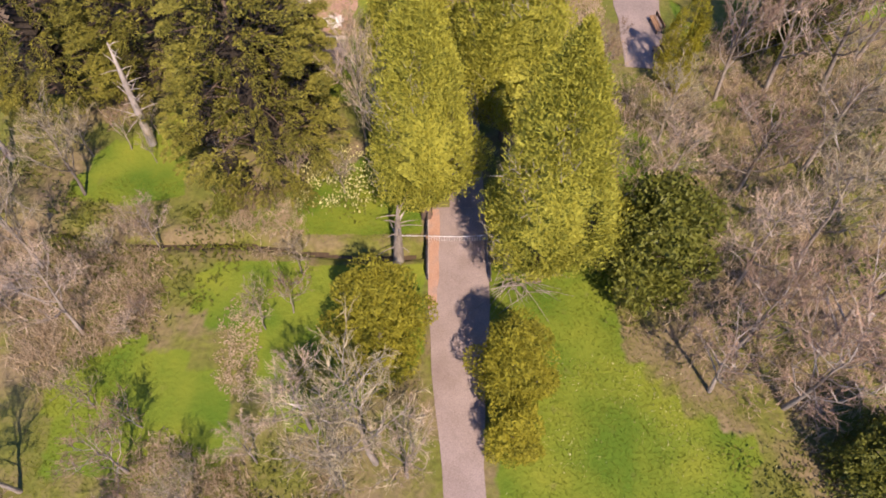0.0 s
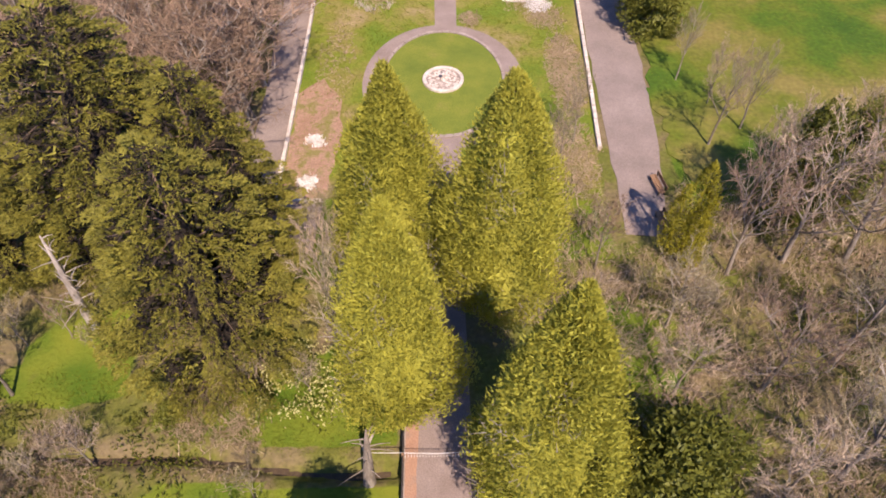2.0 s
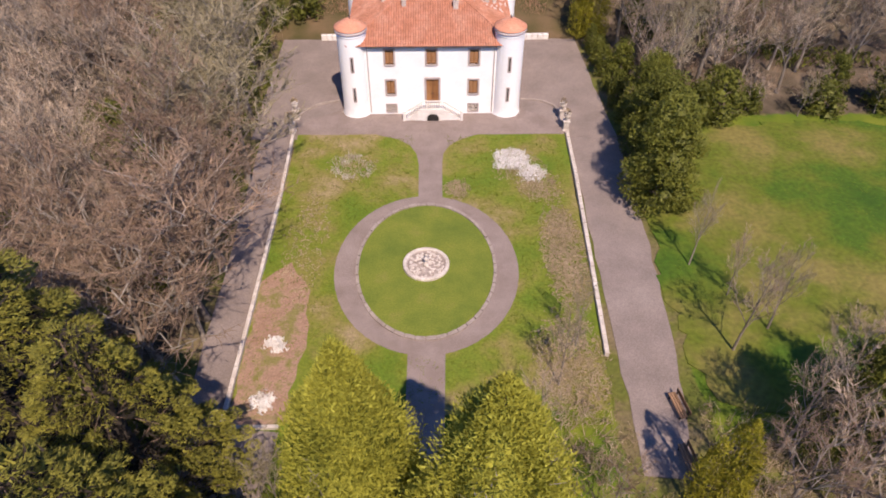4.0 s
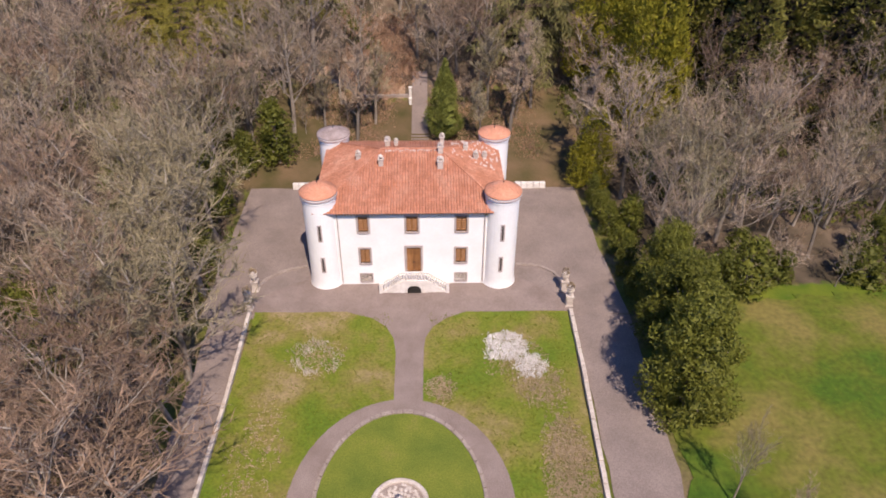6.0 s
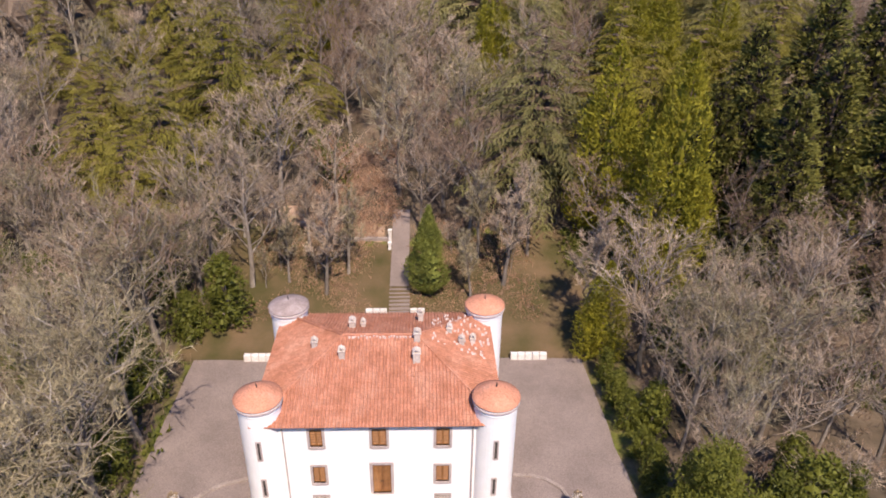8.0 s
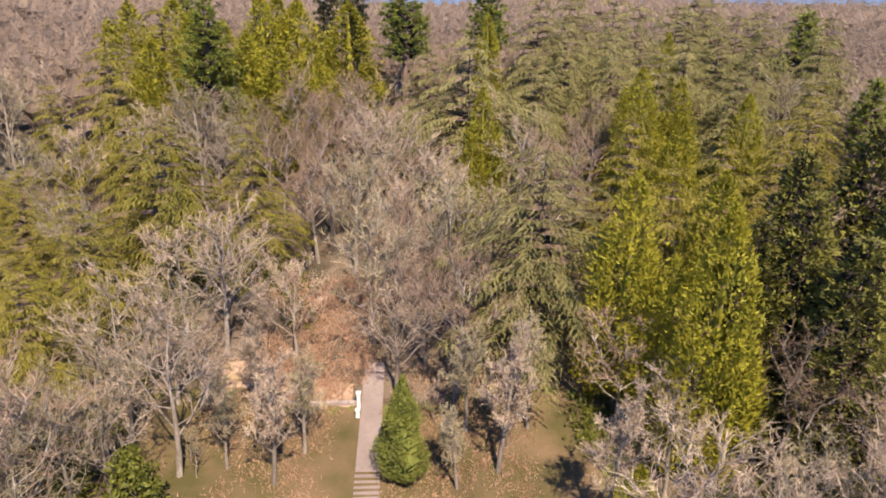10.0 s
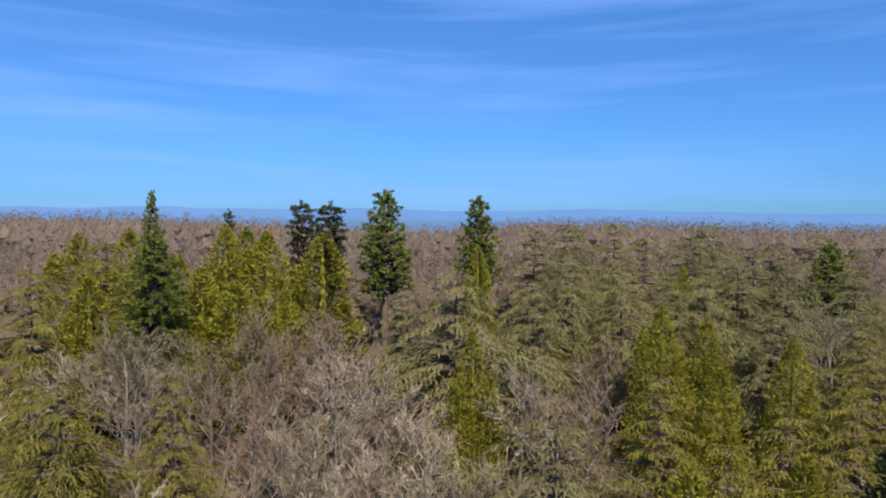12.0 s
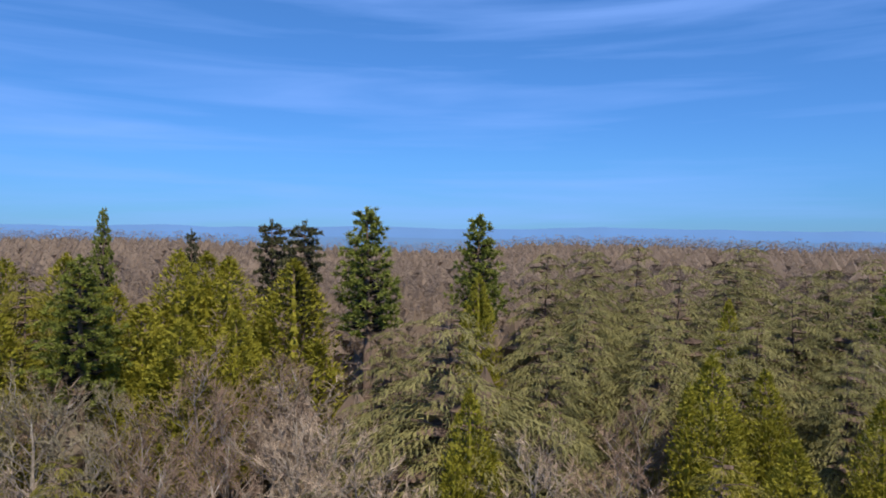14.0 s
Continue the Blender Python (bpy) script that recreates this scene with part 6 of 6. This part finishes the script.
tagged(part("gravel_fill", peb.mesh("gravel_fill", M["stone"]), fountain), kind="stuff")
part("spout", Build().lathe(fx, fy, [(0.3, 0.14), (0.24, 0.3), (0.12, 0.38), (0.1, 0.7), (0.24, 0.82), (0.26, 0.9), (0.06, 0.9), (0.06, 1.05)], 14).mesh("spout", M["stone"], True), fountain, "worn stone spout")

# low white walls behind the house, along the bank
for x0, x1, y, label in ((13.4, 16.9, 106.7, "row of white stone blocks at the foot of the bank"), (-11.8, -9.0, 106.8, "row of white stone blocks at the foot of the bank"), (-0.9, 1.35, 114.45, "low white wall beside the garden steps"), (3.75, 5.3, 114.45, "low white wall beside the garden steps")):
    ob = thing("bank_wall", label, "low wall", "white walls of the bank")
    n = int((x1 - x0) / 0.66)
    for i in range(n):
        a = x0 + (x1 - x0) * i / n
        part("block", Build().box(a, y - 0.22, -0.05, a + (x1 - x0) / n - 0.06, y + 0.22, 0.72 + 0.05 * math.sin(i * 3.1), 0, 0.03).mesh("block", M["white_stone"]), ob)
steps = thing("garden_steps", "grey stone steps up the wooded bank", "steps")
for i in range(7):
    y = 114.5 + i * 0.52
    part("step", Build().box(1.45, y, rise(2.5, y) - 0.3, 3.65, y + 0.56, 0.165 * (i + 1), 0, 0.02).mesh("step", M["gravel"]), steps)
b = Build()
for i in range(24):
    y0, y1 = 118.1 + i * 0.55, 118.65 + i * 0.55
    z0, z1 = rise(2.5, y0) + 0.05, rise(2.5, y1) + 0.05
    b.add([(1.5, y0, z0), (3.55, y0, z0), (3.5, y1, z1), (1.45, y1, z1)], [(0, 1, 2, 3)])
tagged(new("path_bank", b.mesh("path_bank", M["gravel"])), "grey gravel path climbing into the wood", "path", kind="structure")
for y, x, h in ((125.9, 1.25, 1.5), (124.6, 1.25, 0.75)):
    post = thing("stone_post", "white stone post beside the climbing path", "post")
    z = rise(x, y)
    part("shaft", Build().box(x - 0.17, y - 0.17, z - 0.2, x + 0.17, y + 0.17, z + h, 0, 0.03).mesh("shaft", M["white_stone"]), post)
    part("cap", Build().box(x - 0.23, y - 0.23, z + h, x + 0.23, y + 0.23, z + h + 0.12, 0, 0.04).mesh("cap", M["white_stone"]), post)
wall2 = thing("terrace_wall", "low stone terrace wall across the wooded bank", "low wall")
for i in range(12):
    x = -9.2 + i * 0.86
    z = rise(x, 126.2)
    part("stone", Build().box(x, 126.0, z - 0.3, x + 0.84, 126.4, z + 0.35 + 0.03 * math.sin(i * 2.2), 0, 0.03).mesh("stone", M["kerb"]), wall2)


# ---- bridge rails, chain, benches ----
def railing(name, label, x, y0, y1):
    ob = thing(name, label, "railing", "bridge railings")
    n = 6
    for i in range(n):
        y = y0 + (y1 - y0) * i / (n - 1)
        part("post", Build().box(x - 0.05, y - 0.05, -0.4, x + 0.05, y + 0.05, 1.05).mesh("post", M["iron"]), ob)
    for z in (0.35, 0.7, 1.05):
        part("rail", Build().box(x - 0.035, y0, z - 0.045, x + 0.035, y1, z + 0.045).mesh("rail", M["iron"]), ob)
    part("toe_board", Build().box(x - 0.1, y0, -0.1, x + 0.1, y1, 0.16, 0, 0.02).mesh("toe_board", M["kerb"]), ob)


railing("bridge_rail", "dark iron railing along the little bridge", -1.44, 25.9, 32.0)
railing("bridge_rail", "dark iron railing along the little bridge", 2.86, 25.7, 29.9)
gate = thing("path_barrier", "white wire barrier hung across the path", "barrier")
cable = [(-3.3, 28.75, 1.15), (-1.44, 28.75, 1.08), (0.7, 28.72, 0.98), (2.86, 28.78, 1.08), (4.3, 28.9, 1.2)]
part("cable", Build().tube(cable, [0.02] * 5, 5).mesh("cable", M["white_paint"]), gate)
for i in range(24):
    x = -1.3 + i * 0.178
    part("hanger", Build().box(x - 0.013, 28.72, 0.45, x + 0.013, 28.745, 1.05 - 0.05 * math.sin((x + 1.44) * 0.73)).mesh("hanger", M["white_paint"]), gate)
for x in (-1.44, 2.86):
    part("post", Build().box(x - 0.07, 28.55, -0.2, x + 0.07, 28.69, 1.25, 0, 0.02).mesh("post", M["bench_wood"]), gate)


def park_bench(x, y, turn):
    ob = thing("park_bench", "brown wooden plank bench beside the drive", "bench", "benches beside the drive", (x, y, 0.03))
    ob.rotation_euler = (0, 0, turn)
    for i in range(3):
        part("seat_plank", Build().box(-0.05 + i * 0.19, -1.05, 0.42, 0.12 + i * 0.19, 1.05, 0.47, 0, 0.01).mesh("seat_plank", M["bench_wood"]), ob)
    for i in range(2):
        part("back_plank", Build().box(0.56, -1.05, 0.58 + i * 0.2, 0.61, 1.05, 0.75 + i * 0.2, 0, 0.01).mesh("back_plank", M["bench_wood"]), ob)
    for y in (-0.85, 0.85):
        part("leg", Build().box(0.0, y - 0.05, 0, 0.07, y + 0.05, 0.42).mesh("leg", M["iron"]), ob)
        part("leg", Build().box(0.5, y - 0.05, 0, 0.56, y + 0.05, 0.95).mesh("leg", M["iron"]), ob)
        part("brace", Build().box(0.07, y - 0.04, 0.36, 0.5, y + 0.04, 0.42).mesh("brace", M["iron"]), ob)


park_bench(18.45, 51.4, 0.17)
park_bench(18.0, 47.4, 0.12)

# ---- dead tree, pollard, brushwood ----
def dead_tree(x, y, h, lean, label, branches, r=0.3, wood="dead_wood"):
    rng = np.random.default_rng(int(abs(x) * 10))
    ob = thing("dead_tree", label, "dead tree", at=(x, y, 0))
    top = (lean[0], lean[1], h)
    part("trunk", Build().tube([(0, 0, -0.3), (lean[0] * 0.3, lean[1] * 0.3, h * 0.33), (lean[0] * 0.65, lean[1] * 0.65, h * 0.68), top], [r * 1.2, r * 0.9, r * 0.6, r * 0.15], 8).mesh("trunk", M[wood], True), ob, "bleached bare trunk")
    for i in range(branches):
        t, a = rng.uniform(0.3, 0.97), rng.uniform(0, 6.28)
        p = Vector(top) * t
        ln = rng.uniform(0.8, 2.0) * (1.25 - 0.6 * t)
        e = p + Vector((math.cos(a) * ln, math.sin(a) * ln, rng.uniform(-0.2, 0.6) * ln))
        part("branch", Build().tube([p, p.lerp(e, 0.5) + Vector((0, 0, 0.1)), e], [0.06, 0.035, 0.008], 4).mesh("branch", M[wood]), ob)


dead_tree(-23.0, 38.4, 9.8, (0.4, 0.3), "bleached dead conifer with short broken branches", 30)
dead_tree(-3.45, 27.4, 5.2, (0.2, 1.0), "pale gnarled pollard beside the bridge", 14, 0.36, "bark")
dead_tree(4.15, 26.9, 4.2, (-0.2, 0.6), "pale broken stump beside the bridge", 10, 0.34, "bark")
dead_tree(-33.5, 37, 10, (-0.6, 0.2), "bleached dead trunk at the wood's edge", 16, 0.22)
brush = thing("brushwood", "heap of pale fallen branches on the grass", "brushwood")
rng = np.random.default_rng(77)
for i in range(46):
    a, ln = rng.uniform(-2.9, 0.5), rng.uniform(1.2, 3.6)
    p = Vector((4.6 + rng.normal(0, 0.5), 25.6 + rng.normal(0, 0.5), rng.uniform(0.1, 0.6)))
    e = p + Vector((math.cos(a) * ln, math.sin(a) * ln, rng.uniform(-0.1, 0.45) * ln * 0.6))
    part("branch", Build().tube([p, p.lerp(e, 0.5) + Vector((0, 0, 0.15)), e], [0.03, 0.02, 0.006], 4).mesh("branch", M["bark"]), brush)

# ---- undergrowth, tufts, flowers ----
def scatter(name, label, category, material, seed, n, area, ln, w, up=1.0, each=2, clump=5, spread=0.35, lift=0.0):
    """Stems or blades in clumps over an area given as a test on the plan."""
    rng = np.random.default_rng(seed)
    x0, x1, y0, y1, ok = area
    P = []
    while len(P) < n:
        x, y = rng.uniform(x0, x1), rng.uniform(y0, y1)
        if ok(x, y):
            for _ in range(clump):
                a, b = x + rng.normal(0, spread), y + rng.normal(0, spread)
                P.append((a, b, rise(a, b) + lift))
    P = np.array(P)
    n = len(P)
    way = np.stack([rng.normal(0, 0.5, n), rng.normal(0, 0.5, n), np.full(n, up)], 1)
    length = rng.uniform(ln[0], ln[1], n)
    pos = P + np.array([0, 0, 1.0]) * length[:, None] * 0.3
    tris = sprays(rng, pos, rows_unit(way), length, np.full(n, w), each, 0.35)
    return tagged(new(name, tri_mesh(name, tris, material)), label, category, kind="stuff")


def patchy(x, y, s=0.12, k=0.0, o=0.0):
    return noise.noise((x * s + o, y * s, 7.7)) > k


scatter("meadow_tufts", "tufts of fresh green grass", "grass", M["grass_blade"], 1, 11000, (3.2, 19, 8, 27.2, lambda x, y: x + y < 36 and not (x < 3.6)), (0.07, 0.18), 0.022)
scatter("meadow_tufts", "tufts of fresh green grass", "grass", M["grass_blade"], 2, 14000, (-26, -1.7, 12, 35, lambda x, y: patchy(x, y, 0.15, -0.15) and abs(y - creek_y(x)) > 1.0), (0.07, 0.2), 0.022)
scatter("meadow_flowers", "small pale flowers scattered in the grass", "flowers", M["catkin"], 41, 900, (4, 19, 8, 20, lambda x, y: x + y < 33 and patchy(x, y, 0.3, -0.1, 1)), (0.06, 0.14), 0.035, 0.8, 1, 3, 0.4)
scatter("meadow_tufts", "tufts of grass in the meadow", "grass", M["grass_blade"], 3, 12000, (21.5, 57, 53, 86, lambda x, y: True), (0.06, 0.16), 0.025)
scatter("dry_stalks", "dry brown stalks and brambles", "undergrowth", M["dry_blade"], 4, 17000, (-36, -7, 8, 34, lambda x, y: patchy(x, y, 0.14, 0.05, 5) and abs(y - creek_y(x)) > 0.7), (0.4, 1.2), 0.022)
scatter("dry_stalks", "dry brown stalks and brambles", "undergrowth", M["dry_blade"], 5, 11000, (8.5, 42, 10, 51, lambda x, y: x + y > 34 and not (15 < x < 20 and 45 < y < 54) and patchy(x, y, 0.14, -0.25, 9)), (0.4, 1.3), 0.022)
scatter("brambles", "tangled brown undergrowth of the wood", "undergrowth", M["twig_brown"], 6, 18000, (-50, 60, 52, 160, lambda x, y: clear(x, y) and abs(x - 3) < 20 + 0.5 * (y - 30)), (0.6, 1.8), 0.025)
scatter("brambles", "tangled grey undergrowth of the thicket", "undergrowth", M["twig"], 16, 8000, (8.5, 42, 16, 52, lambda x, y: x + y > 37 and not (14 < x < 20.8 and y > 44) and not (x > 21 and y > 50)), (0.6, 1.9), 0.024)
scatter("green_scrub", "low evergreen scrub under the trees", "undergrowth", M["laurel"], 7, 12000, (-45, 55, 52, 150, lambda x, y: clear(x, y) and patchy(x, y, 0.1, 0.2, 2)), (0.35, 0.8), 0.13, 0.7, 2, 14, 0.7, 0.3)
scatter("green_scrub", "low evergreen scrub among bare shrubs", "undergrowth", M["laurel"], 8, 9000, (-34, 40, 9, 50, lambda x, y: (x < -6 or x > 9 and x + y > 30) and not (15 < x < 20.5 and y > 44) and patchy(x, y, 0.13, 0.22, 4)), (0.2, 0.45), 0.06, 0.7, 2, 22, 0.6, 0.25)
scatter("russet_scrub", "russet bracken beside the climbing path", "undergrowth", M["bracken"], 9, 7000, (-9, 2, 126, 143, lambda x, y: patchy(x, y, 0.25, -0.1, 3)), (0.4, 1.0), 0.035, 0.6, 2, 8, 0.6)
scatter("leaf_litter", "dry brown litter and stalks behind the house", "undergrowth", M["bracken"], 31, 11000, (-13, 17, 112, 130, lambda x, y: not -0.8 < x < 4.2 and (y > 120 or patchy(x, y, 0.2, 0.0, 6))), (0.15, 0.55), 0.03, 0.6, 2, 6, 0.5)


def round_patch(cx, cy, rx, ry):
    """A worn place that thins out towards its edge."""
    return (cx - rx, cx + rx, cy - ry, cy + ry, lambda x, y: ((x - cx) / rx) ** 2 + ((y - cy) / ry) ** 2 < random.random())


for cx, cy, rx, ry, n in ((13.2, 67, 2.1, 7.5, 6500), (4.4, 76, 1.3, 1.7, 800), (12.0, 55.5, 3.0, 5.5, 5000), (-8.9, 69, 2.2, 8, 1000), (-5.7, 79.5, 2.7, 2.5, 700), (10.6, 79.3, 3.0, 3.0, 900), (-13.6, 21.3, 1.7, 4.2, 1300), (12.2, 76.2, 2.4, 2.6, 1500)):
    scatter("worn_grass", "dry flattened grass and bare earth", "grass", M["worn_blade"], int(abs(cx * 10 + cy)), n, round_patch(cx, cy, rx, ry), (0.1, 0.26), 0.04, 0.25, 2, 3, 0.12, 0.06)
scatter("lawn_tufts", "short tufts of lawn grass", "grass", M["grass_blade"], 21, 15000, (-11.8, 15, 51, 85, lambda x, y: ((x - 1.5) / 7.8) ** 2 + ((y - 65.6) / 9.5) ** 2 > 1 and not (0 < x < 3.6 and y > 73)), (0.07, 0.16), 0.03, 0.6, 2, 4, 0.15, 0.06)
scatter("rose_stems", "pale pruned rose stems in the round bed", "roses", M["pale_stem"], 10, 230, (-8, -3.4, 77.4, 81.7, lambda x, y: 1.1 < math.hypot((x + 5.7), (y - 79.5) * 1.1) < 2.1), (0.3, 0.75), 0.03, 1.0, 2, 6, 0.2, 0.06)
scatter("pale_plants", "bright pale stems of a low flowering plant", "flowers", M["white_blade"], 11, 2300, (8.3, 12.8, 76.6, 82.2, lambda x, y: math.hypot((x - 9.7) / 1.9, (y - 80.6) / 1.7) < 1 or math.hypot((x - 11.6) / 1.2, (y - 78.3) / 1.4) < 1), (0.18, 0.42), 0.035, 1.0, 2, 6, 0.16, 0.06)
for cx, cy in ((-9.9, 52.4), (-9.75, 57.3)):
    scatter("pale_plants", "white flowering plant in the red bed", "flowers", M["white_blade"], int(cy), 260, (cx - 0.9, cx + 0.9, cy - 0.8, cy + 0.8, lambda x, y: math.hypot(x - cx, y - cy) < 0.75), (0.25, 0.5), 0.06, 1.0, 2, 6, 0.14, 0.06)
scatter("catkins", "pale yellow catkins of a low willow", "catkins", M["catkin"], 13, 900, (-10.5, -5.0, 30.5, 36, lambda x, y: True), (0.12, 0.25), 0.05, 1.0, 2, 6, 0.25, 2.2)
shrubs.plant(-7.6, 33.4, 0.85, 0.4, 2, 1.1, "low willow with pale yellow catkins")
for i, (x, y) in enumerate(((26.5, 87.5), (29.5, 89.5), (32, 88), (36, 89.3), (38.5, 90.5), (41.5, 88.2), (44, 90.2), (50, 88.5), (53, 90.5), (55.5, 87.5))):
    shrubs.plant(x, y, 0.7 + 0.12 * (i % 4), i * 1.7, i, 1.2, "leafless bushy shrub along the meadow's hedge")
for i, (x, y) in enumerate(((-10.4, 119.5), (-6.6, 119.6), (-11.5, 116.8), (-4, 124), (9.6, 119.8), (14.8, 119.4), (8.4, 123.8), (-11, 124), (6.8, 123.5))):
    shrubs.plant(x, y, 0.7 + 0.1 * (i % 4), i * 1.7, i, 0.9, "leafless shrub on the slope behind the house")
for i in range(70):
    for _ in range(20):
        x, y = dice.uniform(-34, 40), dice.uniform(9, 50)
        if (x < -9 or x > 9.5 and x + y > 34) and not (14 < x < 20.8 and y > 44) and not (x > 21 and y > 47) and abs(y - creek_y(x)) > 1.3:
            shrubs.plant(x, y, dice.uniform(0.5, 1.0), dice.uniform(0, 6), i, dice.uniform(0.8, 1.2))
            break

# stream bed in the ditch
b = Build()
for i in range(60):
    for x0 in (-40 + i * 0.64, 3.4 + i * 0.3):
        s = 0.64 if x0 < 0 else 0.3
        y0, y1 = creek_y(x0), creek_y(x0 + s)
        if x0 + s < -1.7 or x0 > 3.3:
            b.add([(x0, y0 - 0.3, rise(x0, y0) + 0.1), (x0 + s, y1 - 0.3, rise(x0 + s, y1) + 0.1), (x0 + s, y1 + 0.3, rise(x0 + s, y1) + 0.1), (x0, y0 + 0.3, rise(x0, y0) + 0.1)], [(0, 1, 2, 3)])
tagged(new("ditch_bed", b.mesh("ditch_bed", M["mud"])), "wet dark mud in the ditch", "ditch", kind="structure")

# worn path along the terrace above the house
b = Build()
for j in range(7):
    for i in range(27):
        x, y = -12.2 + i * 0.5, 125.6 + j * 0.6 + 0.25 * math.sin(i * 0.4)
        b.v.append((x, y, rise(x, y) + (0.05 if 0 < j < 6 and 0 < i < 26 else -0.1)))
b.f = [(j * 27 + i, j * 27 + i + 1, j * 27 + i + 28, j * 27 + i + 27) for j in range(6) for i in range(26)]
tagged(new("path_terrace", b.mesh("path_terrace", M["bare_soil"], True)), "worn tan earth path along the terrace", "path", kind="structure")

# ---- far hills ----
def hills(name, label, dist, base, swell, seed, material):
    b = Build()
    n = 160
    for i in range(n + 1):
        a = radians(-62 + 124 * i / n)
        x, y = dist * math.sin(a), dist * math.cos(a)
        z = base + swell * (0.5 + 0.5 * noise.noise((a * 6.0 + seed, 0.3, seed))) + swell * 0.25 * noise.noise((a * 22.0, 1.3, seed))
        b.v.extend([(x, y, -140), (x, y, z), (x * 1.08, y * 1.08, z - 25)])
    for i in range(n):
        k = 3 * i
        b.f.extend([(k, k + 3, k + 4, k + 1), (k + 1, k + 4, k + 5, k + 2)])
    tagged(new(name, b.mesh(name, material, True)), label, "distant hills", kind="structure")


# the blue glow of both backdrops stands for haze in the air
hills("backdrop_plain", "plain in painted blue haze at the horizon", 2600, 14, 10, 1.7, haze("haze_near", (0.058, 0.15, 0.35), 1.0))
hills("backdrop_hills", "low hills in painted blue haze along the horizon", 4100, 48, 34, 5.1, haze("haze_far", (0.07, 0.185, 0.46), 1.0))
